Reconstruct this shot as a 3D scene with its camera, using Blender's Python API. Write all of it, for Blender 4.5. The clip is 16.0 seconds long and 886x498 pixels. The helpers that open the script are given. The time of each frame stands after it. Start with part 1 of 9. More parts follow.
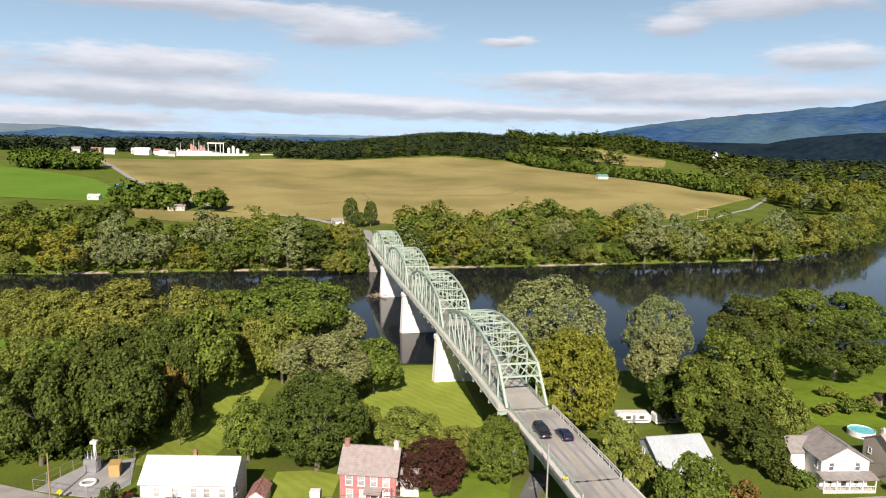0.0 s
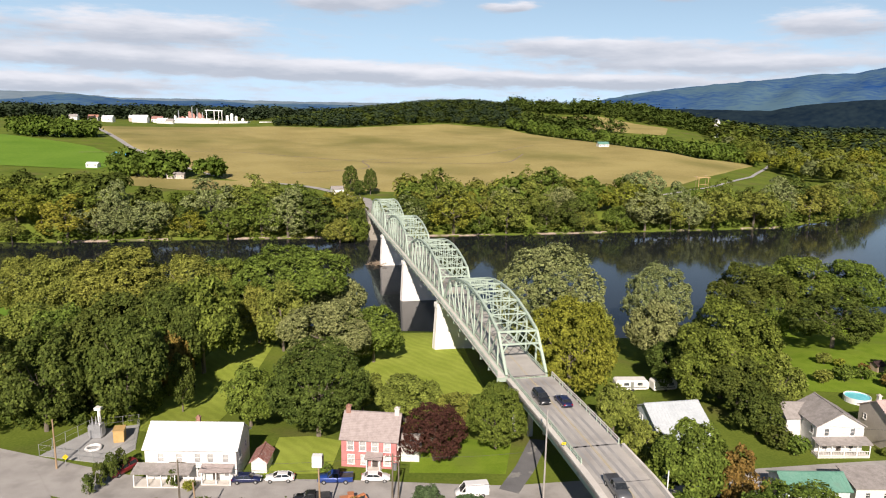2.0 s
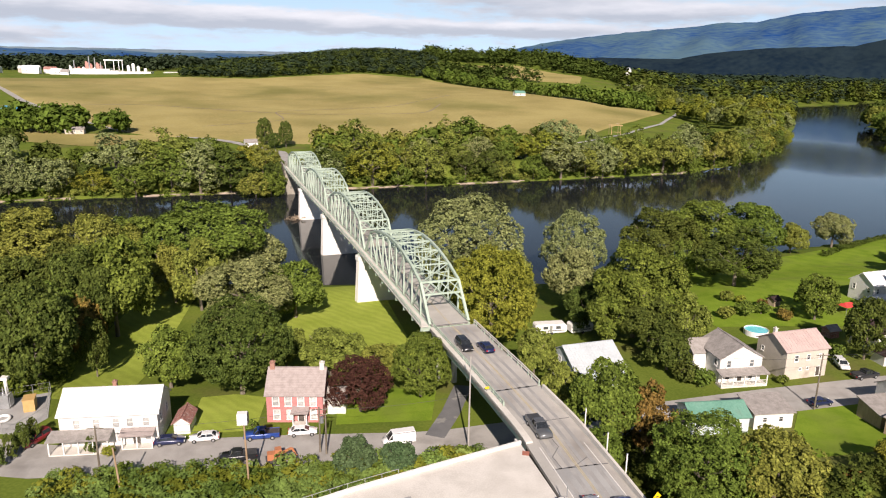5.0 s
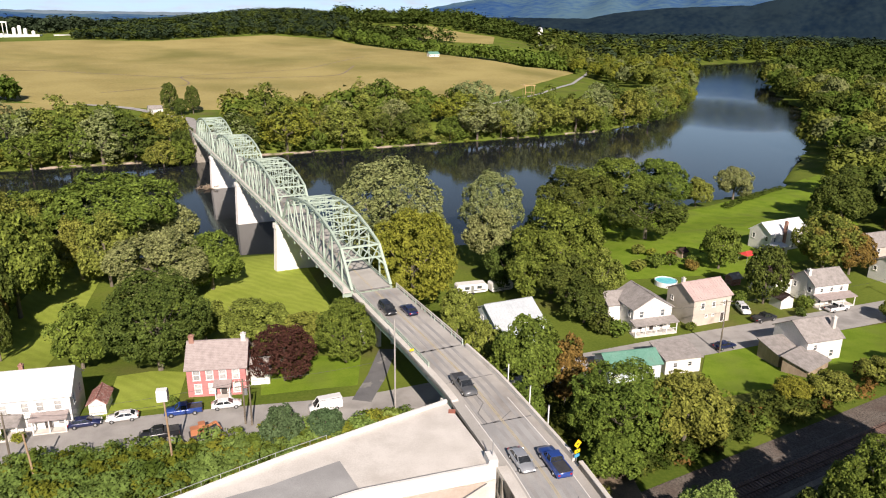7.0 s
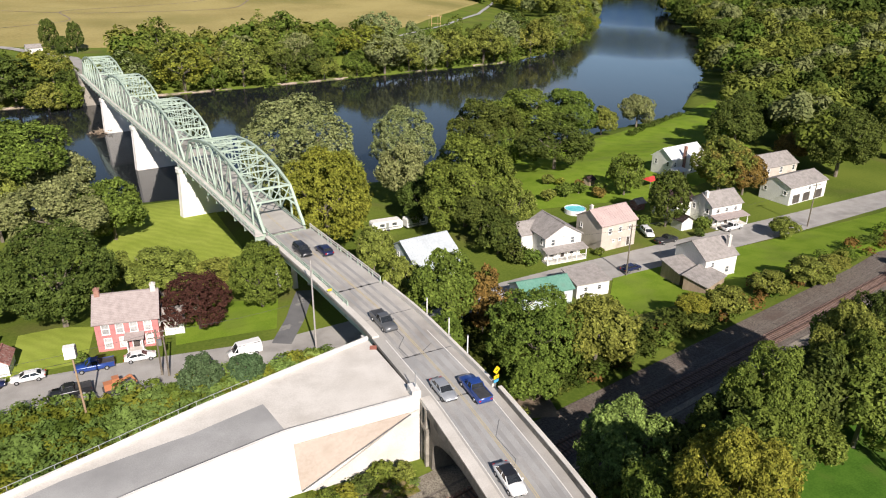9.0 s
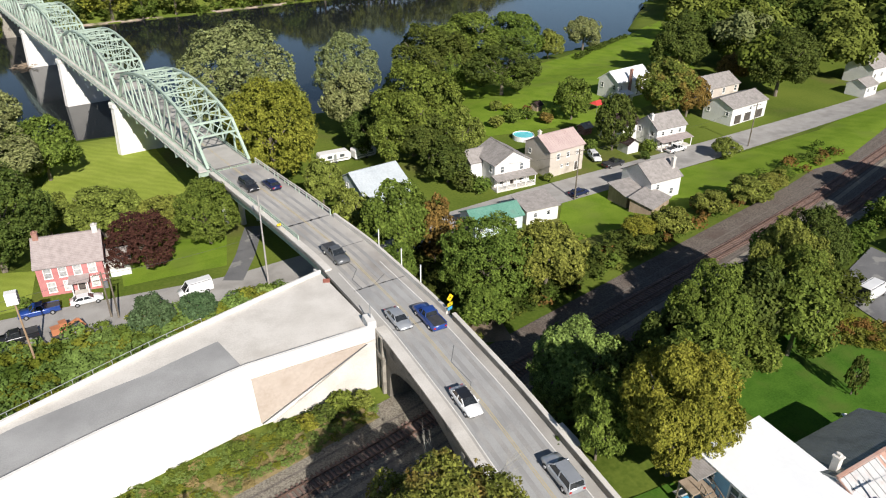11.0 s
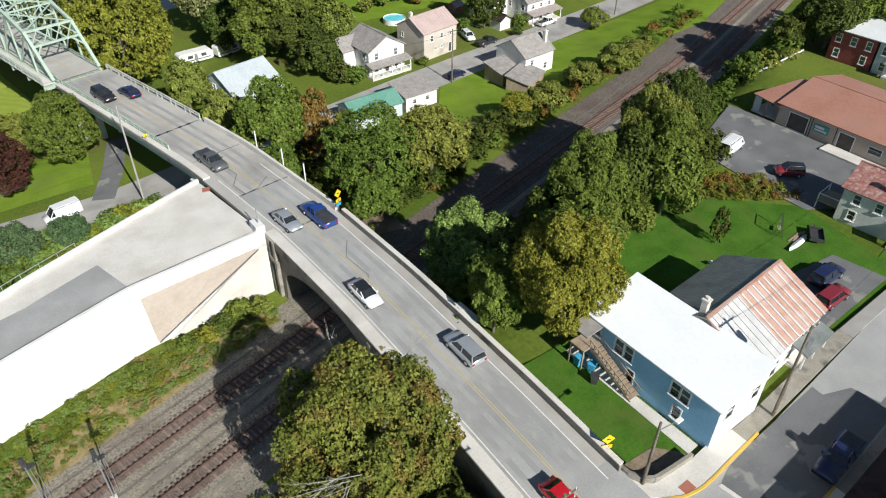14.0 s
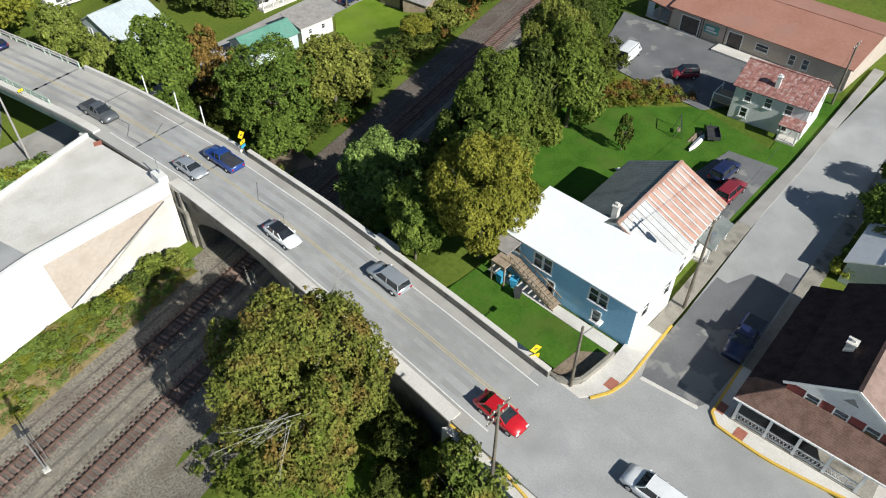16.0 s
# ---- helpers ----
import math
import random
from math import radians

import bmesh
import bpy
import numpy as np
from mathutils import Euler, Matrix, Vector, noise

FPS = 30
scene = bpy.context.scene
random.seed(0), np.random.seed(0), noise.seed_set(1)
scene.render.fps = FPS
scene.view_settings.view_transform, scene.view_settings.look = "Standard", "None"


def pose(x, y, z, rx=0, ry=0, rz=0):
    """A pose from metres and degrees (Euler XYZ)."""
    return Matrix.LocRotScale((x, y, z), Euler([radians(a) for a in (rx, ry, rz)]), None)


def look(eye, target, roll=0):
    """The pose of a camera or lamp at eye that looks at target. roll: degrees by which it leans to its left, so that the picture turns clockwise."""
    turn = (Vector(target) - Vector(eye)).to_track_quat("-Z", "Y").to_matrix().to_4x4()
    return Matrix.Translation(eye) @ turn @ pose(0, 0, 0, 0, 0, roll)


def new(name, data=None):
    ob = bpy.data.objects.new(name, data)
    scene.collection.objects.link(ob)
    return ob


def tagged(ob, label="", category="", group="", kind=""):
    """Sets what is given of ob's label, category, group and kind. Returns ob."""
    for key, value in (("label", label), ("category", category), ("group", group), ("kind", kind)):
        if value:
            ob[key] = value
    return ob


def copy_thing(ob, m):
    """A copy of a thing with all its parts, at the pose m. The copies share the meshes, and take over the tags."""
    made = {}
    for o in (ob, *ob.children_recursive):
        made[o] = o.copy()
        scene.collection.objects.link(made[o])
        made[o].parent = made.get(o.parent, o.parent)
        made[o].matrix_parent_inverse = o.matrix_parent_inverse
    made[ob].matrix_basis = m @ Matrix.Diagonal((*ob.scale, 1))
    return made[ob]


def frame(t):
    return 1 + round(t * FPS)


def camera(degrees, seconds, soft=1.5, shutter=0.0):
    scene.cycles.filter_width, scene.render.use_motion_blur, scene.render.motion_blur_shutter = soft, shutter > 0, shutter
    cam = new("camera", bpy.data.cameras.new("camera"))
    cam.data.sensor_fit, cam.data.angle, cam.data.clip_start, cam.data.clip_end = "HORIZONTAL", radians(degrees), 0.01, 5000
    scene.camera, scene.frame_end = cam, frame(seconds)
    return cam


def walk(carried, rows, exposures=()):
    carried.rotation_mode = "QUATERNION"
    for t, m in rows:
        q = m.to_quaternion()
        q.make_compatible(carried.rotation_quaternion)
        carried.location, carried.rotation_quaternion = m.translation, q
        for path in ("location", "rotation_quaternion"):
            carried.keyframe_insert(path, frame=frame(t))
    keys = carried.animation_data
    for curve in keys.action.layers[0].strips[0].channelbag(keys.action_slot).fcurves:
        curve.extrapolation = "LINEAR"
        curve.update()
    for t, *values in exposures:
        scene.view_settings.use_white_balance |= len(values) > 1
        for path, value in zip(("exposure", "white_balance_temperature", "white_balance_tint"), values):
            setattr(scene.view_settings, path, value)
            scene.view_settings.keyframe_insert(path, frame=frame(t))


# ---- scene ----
cam = camera(64.3, 16.0, soft=1.1)
EYE = 61.0
ROWS = [
    (0.0, 0.0, -8.65, 1.09), (0.5, 0.0, -9.26, 1.09), (1.0, -0.02, -9.9, 1.09), (1.5, -0.04, -10.56, 1.09),
    (2.0, -0.04, -11.23, 1.08), (2.5, -0.18, -11.9, 1.05), (3.0, -0.87, -12.58, 1.05), (5.5, -8.76, -15.67, 0.9),
    (6.0, -10.86, -16.31, 0.84), (6.5, -12.44, -16.99, 0.78), (7.0, -13.51, -17.92, 0.75), (7.5, -14.61, -19.19, 0.75),
    (8.0, -16.72, -20.47, 0.71), (8.5, -18.9, -21.73, 0.64), (9.0, -20.96, -23.01, 0.62), (11.5, -26.65, -30.15, 0.57),
    (12.0, -28.27, -31.63, 0.56), (12.5, -30.11, -33.07, 0.52), (13.0, -32.06, -34.53, 0.49), (13.5, -34.19, -35.99, 0.48),
    (14.0, -36.3, -37.44, 0.45), (14.5, -38.43, -38.87, 0.42), (15.0, -40.59, -40.33, 0.4), (15.5, -42.85, -41.76, 0.34),
    (16.0, -45.1, -43.18, 0.25),
]
walk(cam, [(t, pose(0, 0, EYE, 90 + pitch, 0, yaw) @ pose(0, 0, 0, 0, 0, roll)) for t, yaw, pitch, roll in ROWS],
     exposures=[(0.0, 0.44, 7050, 16), (5.5, 0.5, 7100, 19), (9.0, 0.52, 6700, 15), (12.5, 0.36, 6350, 9), (16.0, 0.42, 6200, 6)])

# ---- world and sun ----
SUN_ELEV, SUN_AZ = 33.5, 182.0       # azimuth from +y towards +x
world = bpy.data.worlds.new("sky")
scene.world = world
world.use_nodes = True
wt = world.node_tree
wt.nodes.clear()


def wnode(kind, **props):
    n = wt.nodes.new(kind)
    for k, val in props.items():
        n.inputs[k].default_value = val
    return n


w_out, w_bg = wt.nodes.new("ShaderNodeOutputWorld"), wt.nodes.new("ShaderNodeBackground")
w_sky = wt.nodes.new("ShaderNodeTexSky")
w_sky.sky_type, w_sky.sun_disc = "NISHITA", False
w_sky.sun_elevation, w_sky.sun_rotation = radians(SUN_ELEV), radians(SUN_AZ)
w_sky.altitude, w_sky.dust_density, w_sky.ozone_density = 100, 0.0, 2.5
w_co = wt.nodes.new("ShaderNodeTexCoord")
w_sep = wt.nodes.new("ShaderNodeSeparateXYZ")
wt.links.new(w_co.outputs["Generated"], w_sep.inputs[0])


def wmath(op, a, b=None):
    n = wt.nodes.new("ShaderNodeMath")
    n.operation = op
    for i, s in enumerate((a, b)):
        if s is None:
            continue
        if isinstance(s, (int, float)):
            n.inputs[i].default_value = s
        else:
            wt.links.new(s, n.inputs[i])
    return n.outputs[0]


# long low clouds in soft bands: white above, grey below (azimuth, height, half length, half depth in radians)
CLOUDS = [(-0.386, 0.092, 0.18, 0.021), (-0.124, 0.144, 0.099, 0.022), (0.084, 0.135, 0.035, 0.007), (0.201, 0.084, 0.193, 0.013), (0.306, 0.151, 0.049, 0.013),
          (0.48, 0.109, 0.073, 0.018), (-0.363, 0.168, 0.221, 0.015), (0.425, 0.175, 0.134, 0.016), (-0.433, 0.056, 0.244, 0.013), (-0.117, 0.047, 0.2, 0.011),
          (0.381, 0.064, 0.2, 0.012), (-0.705, 0.082, 0.114, 0.024), (0.712, 0.088, 0.116, 0.021), (-0.522, 0.024, 0.154, 0.009), (0.203, 0.04, 0.223, 0.009)]


def cloud_noise(across, up, detail, shift):
    cmb = wt.nodes.new("ShaderNodeCombineXYZ")
    wt.links.new(wmath("MULTIPLY", w_az, across), cmb.inputs[0])
    wt.links.new(wmath("MULTIPLY", w_sep.outputs["Z"], up), cmb.inputs[1])
    cmb.inputs[2].default_value = shift
    n = wnode("ShaderNodeTexNoise", Scale=1.0, Detail=detail, Roughness=0.58)
    wt.links.new(cmb.outputs[0], n.inputs["Vector"])
    return n.outputs["Fac"]


w_az = wmath("ARCTAN2", w_sep.outputs["X"], w_sep.outputs["Y"])
w_bend = wmath("MULTIPLY", wmath("SUBTRACT", cloud_noise(9.0, 40.0, 5.0, 3.0), 0.5), 0.02)
w_el = wmath("ADD", w_sep.outputs["Z"], w_bend)
w_az2 = wmath("ADD", w_az, wmath("MULTIPLY", wmath("SUBTRACT", cloud_noise(7.0, 30.0, 4.0, 8.0), 0.5), 0.16))
w_dens, w_tilt = None, None
for ca, ce, cw, ch in CLOUDS:
    du = wmath("MULTIPLY", wmath("SUBTRACT", w_az2, ca), 1 / cw)
    dv = wmath("MULTIPLY", wmath("SUBTRACT", w_el, ce), 1 / ch)
    g = wmath("POWER", 2.718, wmath("MULTIPLY", wmath("ADD", wmath("MULTIPLY", du, du), wmath("MULTIPLY", dv, dv)), -1.0))
    tv = wmath("MULTIPLY", g, dv)
    w_dens = g if w_dens is None else wmath("ADD", w_dens, g)
    w_tilt = tv if w_tilt is None else wmath("ADD", w_tilt, tv)
# scattered clouds over the rest of the sky, and broken edges everywhere
w_side = wmath("MULTIPLY", wmath("SUBTRACT", wmath("ABSOLUTE", w_az), 0.8), 2.0)
w_rest = wmath("MULTIPLY", wmath("MINIMUM", wmath("MAXIMUM", w_side, 0.0), 1.0), wmath("MULTIPLY", cloud_noise(4.0, 9.0, 6.0, 1.0), 0.5))
w_veil = wmath("MULTIPLY", wmath("MAXIMUM", wmath("SUBTRACT", 0.085, w_sep.outputs["Z"]), 0.0), 4.6)
w_dens = wmath("ADD", wmath("ADD", w_dens, w_rest), w_veil)
w_here = wmath("ADD", w_dens, wmath("MULTIPLY", wmath("SUBTRACT", cloud_noise(22.0, 110.0, 6.0, 5.0), 0.5), 1.1))
w_ramp = wt.nodes.new("ShaderNodeMapRange")
w_ramp.interpolation_type = "SMOOTHSTEP"
w_ramp.inputs["From Min"].default_value, w_ramp.inputs["From Max"].default_value = 0.18, 0.78
wt.links.new(w_here, w_ramp.inputs["Value"])
w_mix = wt.nodes.new("ShaderNodeMix")
w_mix.data_type = "RGBA"
w_cloud = wt.nodes.new("ShaderNodeValToRGB")
w_cloud.color_ramp.elements[0].color, w_cloud.color_ramp.elements[1].color = (8.2, 9.6, 11.6, 1), (16.5, 17.6, 19.2, 1)
w_cloud.color_ramp.elements[0].position, w_cloud.color_ramp.elements[1].position = 0.3, 0.95
wt.links.new(wmath("ADD", wmath("MULTIPLY", w_tilt, 0.55), wmath("ADD", 0.5, wmath("MULTIPLY", wmath("SUBTRACT", cloud_noise(14.0, 70.0, 4.0, 11.0), 0.5), 0.5))), w_cloud.inputs[0])
wt.links.new(wmath("MULTIPLY", w_ramp.outputs[0], 0.92), w_mix.inputs["Factor"])
# pale haze low down
w_haze = wt.nodes.new("ShaderNodeMix")
w_haze.data_type = "RGBA"
wt.links.new(wmath("MULTIPLY", wmath("MAXIMUM", wmath("SUBTRACT", 1.0, wmath("MULTIPLY", wmath("ABSOLUTE", w_sep.outputs["Z"]), 3.2)), 0.0), 0.85), w_haze.inputs["Factor"])
wt.links.new(w_sky.outputs[0], w_haze.inputs["A"])
w_haze.inputs["B"].default_value = (9.6, 15.6, 22.0, 1)
wt.links.new(w_haze.outputs["Result"], w_mix.inputs["A"])
wt.links.new(w_cloud.outputs[0], w_mix.inputs["B"])
wt.links.new(w_mix.outputs["Result"], w_bg.inputs["Color"])
w_bg.inputs["Strength"].default_value = 0.043
wt.links.new(w_bg.outputs[0], w_out.inputs["Surface"])

sun = new("sun", bpy.data.lights.new("sun", "SUN"))
sun.data.energy, sun.data.angle, sun.data.color = 5.0, radians(0.53), (1.0, 0.95, 0.88)
_a, _e = radians(SUN_AZ), radians(SUN_ELEV)
sun.matrix_world = look((60 * math.sin(_a), 60 * math.cos(_a), 200),
                        (60 * math.sin(_a) - math.sin(_a) * math.cos(_e), 60 * math.cos(_a) - math.cos(_a) * math.cos(_e), 200 - math.sin(_e)))


# ---- materials ----
def material(name, low, high, scale=1.0, rough=0.8, metal=0.0, bump=0.0, fine=8.0, per="none", amount=0.25, stretch=(1, 1, 1),
             stain=None, stain_at=(0.55, 0.75), stain_scale=0.3, through_light=0.0, wave=None, spec=0.5, coat=0.0):
    """A surface of two colours mixed by noise at two scales, with grain, stains and relief."""
    m = bpy.data.materials.new(name)
    m.use_nodes = True
    t = m.node_tree
    t.nodes.clear()
    out, bsdf = t.nodes.new("ShaderNodeOutputMaterial"), t.nodes.new("ShaderNodeBsdfPrincipled")
    co, mp = t.nodes.new("ShaderNodeTexCoord"), t.nodes.new("ShaderNodeMapping")
    mp.inputs["Scale"].default_value = stretch
    t.links.new(co.outputs["Object"], mp.inputs["Vector"])
    big, small = t.nodes.new("ShaderNodeTexNoise"), t.nodes.new("ShaderNodeTexNoise")
    for n, s, d in ((big, scale, 4.0), (small, scale * fine, 3.0)):
        n.inputs["Scale"].default_value, n.inputs["Detail"].default_value = s, d
        t.links.new(mp.outputs[0], n.inputs["Vector"])
    mix2 = t.nodes.new("ShaderNodeMath")
    mix2.operation = "MULTIPLY_ADD"
    t.links.new(small.outputs["Fac"], mix2.inputs[0])
    mix2.inputs[1].default_value = 0.7
    t.links.new(big.outputs["Fac"], mix2.inputs[2])
    ramp = t.nodes.new("ShaderNodeValToRGB")
    ramp.color_ramp.elements[0].position, ramp.color_ramp.elements[1].position = 0.6, 1.05
    ramp.color_ramp.elements[0].color, ramp.color_ramp.elements[1].color = (*low, 1), (*high, 1)
    t.links.new(mix2.outputs[0], ramp.inputs[0])
    colour = ramp.outputs[0]
    if wave:
        wv = t.nodes.new("ShaderNodeTexWave")
        wv.bands_direction = wave[0]
        wv.inputs["Scale"].default_value, wv.inputs["Distortion"].default_value = wave[1], wave[3] if len(wave) > 3 else 0.0
        t.links.new(co.outputs["Object"], wv.inputs["Vector"])
        mx = t.nodes.new("ShaderNodeMix")
        mx.data_type, mx.blend_type = "RGBA", "MULTIPLY"
        mx.inputs["Factor"].default_value = wave[2]
        t.links.new(colour, mx.inputs["A"])
        t.links.new(wv.outputs["Color"], mx.inputs["B"])
        colour = mx.outputs["Result"]
    if stain:
        sn = t.nodes.new("ShaderNodeTexNoise")
        sn.inputs["Scale"].default_value, sn.inputs["Detail"].default_value = stain_scale, 5.0
        t.links.new(co.outputs["Object"], sn.inputs["Vector"])
        sr = t.nodes.new("ShaderNodeMapRange")
        sr.inputs["From Min"].default_value, sr.inputs["From Max"].default_value = stain_at
        t.links.new(sn.outputs["Fac"], sr.inputs["Value"])
        mx = t.nodes.new("ShaderNodeMix")
        mx.data_type = "RGBA"
        t.links.new(sr.outputs[0], mx.inputs["Factor"])
        t.links.new(colour, mx.inputs["A"])
        mx.inputs["B"].default_value = (*stain, 1)
        colour = mx.outputs["Result"]
    if per != "none":
        if per == "island":
            src = t.nodes.new("ShaderNodeNewGeometry").outputs["Random Per Island"]
        else:
            src = t.nodes.new("ShaderNodeObjectInfo").outputs["Random"]
        hsv = t.nodes.new("ShaderNodeHueSaturation")
        mr = t.nodes.new("ShaderNodeMapRange")
        mr.inputs["To Min"].default_value, mr.inputs["To Max"].default_value = 1 - amount, 1 + amount
        t.links.new(src, mr.inputs["Value"])
        t.links.new(mr.outputs[0], hsv.inputs["Value"])
        if per == "island":
            ob2 = t.nodes.new("ShaderNodeObjectInfo")
            hr = t.nodes.new("ShaderNodeMapRange")
            hr.inputs["To Min"].default_value, hr.inputs["To Max"].default_value = 0.485, 0.515
            t.links.new(ob2.outputs["Random"], hr.inputs["Value"])
            t.links.new(hr.outputs[0], hsv.inputs["Hue"])
        t.links.new(colour, hsv.inputs["Color"])
        colour = hsv.outputs[0]
    t.links.new(colour, bsdf.inputs["Base Color"])
    bsdf.inputs["Roughness"].default_value, bsdf.inputs["Metallic"].default_value = rough, metal
    bsdf.inputs["Specular IOR Level"].default_value = spec
    bsdf.inputs["Coat Weight"].default_value = coat
    if bump:
        bp = t.nodes.new("ShaderNodeBump")
        bp.inputs["Strength"].default_value, bp.inputs["Distance"].default_value = min(1.0, bump), 0.05
        t.links.new(mix2.outputs[0], bp.inputs["Height"])
        t.links.new(bp.outputs[0], bsdf.inputs["Normal"])
    last = bsdf.outputs[0]
    if through_light:
        tr, ms = t.nodes.new("ShaderNodeBsdfTranslucent"), t.nodes.new("ShaderNodeMixShader")
        t.links.new(colour, tr.inputs["Color"])
        ms.inputs[0].default_value = through_light
        t.links.new(last, ms.inputs[1])
        t.links.new(tr.outputs[0], ms.inputs[2])
        last = ms.outputs[0]
    t.links.new(last, out.inputs["Surface"])
    return m


M = {}
M["grass"] = material("grass", (0.078, 0.118, 0.018), (0.142, 0.182, 0.031), 0.05, 0.9, bump=0.6, fine=40, stain=(0.15, 0.12, 0.055), stain_at=(0.54, 0.82), stain_scale=0.045, spec=0.04)
M["lawn"] = material("lawn", (0.118, 0.195, 0.018), (0.18, 0.262, 0.03), 0.25, 0.9, bump=0.5, fine=25, stain=(0.15, 0.19, 0.04), stain_at=(0.5, 0.85), stain_scale=0.12, spec=0.04)
M["meadow"] = material("meadow", (0.235, 0.3, 0.045), (0.3, 0.36, 0.065), 0.15, 0.9, bump=0.4, fine=20, wave=("DIAGONAL", 0.2, 0.12, 5.0), spec=0.04)
M["back_lawn"] = material("garden_grass", (0.04, 0.104, 0.012), (0.075, 0.16, 0.02), 0.3, 0.9, bump=0.6, fine=18, stain=(0.10, 0.13, 0.03), stain_at=(0.52, 0.85), stain_scale=0.25, spec=0.04)
M["straw"] = material("dry_grass", (0.2, 0.16, 0.07), (0.34, 0.26, 0.13), 0.8, 0.95, bump=0.8, fine=6, stain=(0.1, 0.13, 0.03), stain_at=(0.5, 0.65), stain_scale=0.6, spec=0.04)
M["crop"] = material("crop", (0.265, 0.218, 0.08), (0.37, 0.308, 0.122), 0.02, 0.9, bump=0.6, fine=30, stain=(0.19, 0.175, 0.055), stain_at=(0.5, 0.68), stain_scale=0.008, spec=0.1)
M["green_field"] = material("green_field", (0.10, 0.20, 0.02), (0.14, 0.25, 0.03), 0.02, 0.9, bump=0.3, fine=20, spec=0.1)
M["bank"] = material("bank_soil", (0.16, 0.12, 0.08), (0.26, 0.2, 0.14), 0.4, 0.95, bump=0.8, stain=(0.08, 0.11, 0.03), stain_scale=0.15)
M["shore"] = material("shore_gravel", (0.26, 0.2, 0.15), (0.42, 0.34, 0.27), 0.4, 0.95, bump=0.8, stain=(0.13, 0.14, 0.05), stain_at=(0.5, 0.6), stain_scale=0.12)
M["gravel"] = material("ballast", (0.105, 0.092, 0.07), (0.31, 0.278, 0.22), 4.5, 0.95, bump=1.0, fine=3, stain=(0.12, 0.085, 0.065), stain_at=(0.5, 0.85), stain_scale=0.3)
M["brown_gravel"] = material("brown_ballast", (0.05, 0.04, 0.033), (0.185, 0.155, 0.128), 4.0, 0.95, bump=1.0, fine=3, stain=(0.1, 0.07, 0.055), stain_at=(0.48, 0.8), stain_scale=0.3)
M["asphalt"] = material("asphalt", (0.3, 0.298, 0.288), (0.39, 0.387, 0.376), 0.25, 0.9, bump=0.3, fine=30, stain=(0.255, 0.253, 0.246), stain_at=(0.5, 0.78), stain_scale=0.12)
M["street"] = material("street_asphalt", (0.295, 0.28, 0.26), (0.375, 0.358, 0.334), 0.3, 0.9, bump=0.3, fine=25, stain=(0.235, 0.222, 0.205), stain_at=(0.5, 0.72), stain_scale=0.2)
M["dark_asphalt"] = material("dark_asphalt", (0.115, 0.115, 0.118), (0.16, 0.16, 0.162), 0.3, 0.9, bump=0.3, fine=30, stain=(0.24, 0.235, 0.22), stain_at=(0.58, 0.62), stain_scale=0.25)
M["deck_road"] = material("deck_concrete_road", (0.36, 0.34, 0.31), (0.46, 0.44, 0.405), 0.3, 0.85, bump=0.25, fine=25, stain=(0.24, 0.22, 0.2), stain_at=(0.52, 0.75), stain_scale=0.15)
M["concrete"] = material("concrete", (0.53, 0.497, 0.445), (0.67, 0.635, 0.58), 0.3, 0.85, bump=0.25, fine=20, stain=(0.48, 0.445, 0.395), stain_at=(0.55, 0.85), stain_scale=0.25)
M["white_concrete"] = material("white_concrete", (0.66, 0.64, 0.6), (0.78, 0.76, 0.72), 0.3, 0.8, bump=0.2, fine=20, stain=(0.55, 0.52, 0.47), stain_at=(0.6, 0.85), stain_scale=0.2)
M["old_concrete"] = material("old_concrete", (0.22, 0.2, 0.165), (0.36, 0.33, 0.28), 0.5, 0.9, bump=0.5, fine=15, stain=(0.12, 0.11, 0.09), stain_at=(0.52, 0.68), stain_scale=0.5)
# Stained concrete, darkened further for the shade on the arch's side walls.
M["dark_concrete"] = material("stained_shaded_concrete", (0.1, 0.09, 0.075), (0.2, 0.18, 0.15), 0.5, 0.95, bump=0.5, fine=15, stain=(0.06, 0.055, 0.045), stain_at=(0.5, 0.7), stain_scale=0.5)
M["steel"] = material("green_painted_steel", (0.33, 0.42, 0.34), (0.42, 0.51, 0.42), 0.6, 0.55, bump=0.1, stain=(0.27, 0.32, 0.26), stain_at=(0.6, 0.75), stain_scale=0.6)
M["tyre_band"] = material("tyre_worn_paving", (0.29, 0.28, 0.265), (0.375, 0.365, 0.348), 0.4, 0.9, bump=0.3, fine=20, stain=(0.3, 0.295, 0.285), stain_at=(0.45, 0.6), stain_scale=0.3)
M["line_white"] = material("line_white", (0.6, 0.58, 0.54), (0.75, 0.73, 0.7), 1.5, 0.7)
M["line_yellow"] = material("line_yellow", (0.42, 0.355, 0.22), (0.5, 0.425, 0.28), 1.5, 0.7)
M["kerb_yellow"] = material("kerb_yellow", (0.6, 0.38, 0.05), (0.7, 0.46, 0.08), 1.5, 0.7)
M["bare_wood"] = material("bare_wood", (0.32, 0.3, 0.25), (0.45, 0.43, 0.37), 2.0, 0.9)
M["bark"] = material("bark", (0.09, 0.075, 0.055), (0.2, 0.17, 0.13), 2.0, 0.95, bump=0.8, stretch=(1, 1, 0.2))
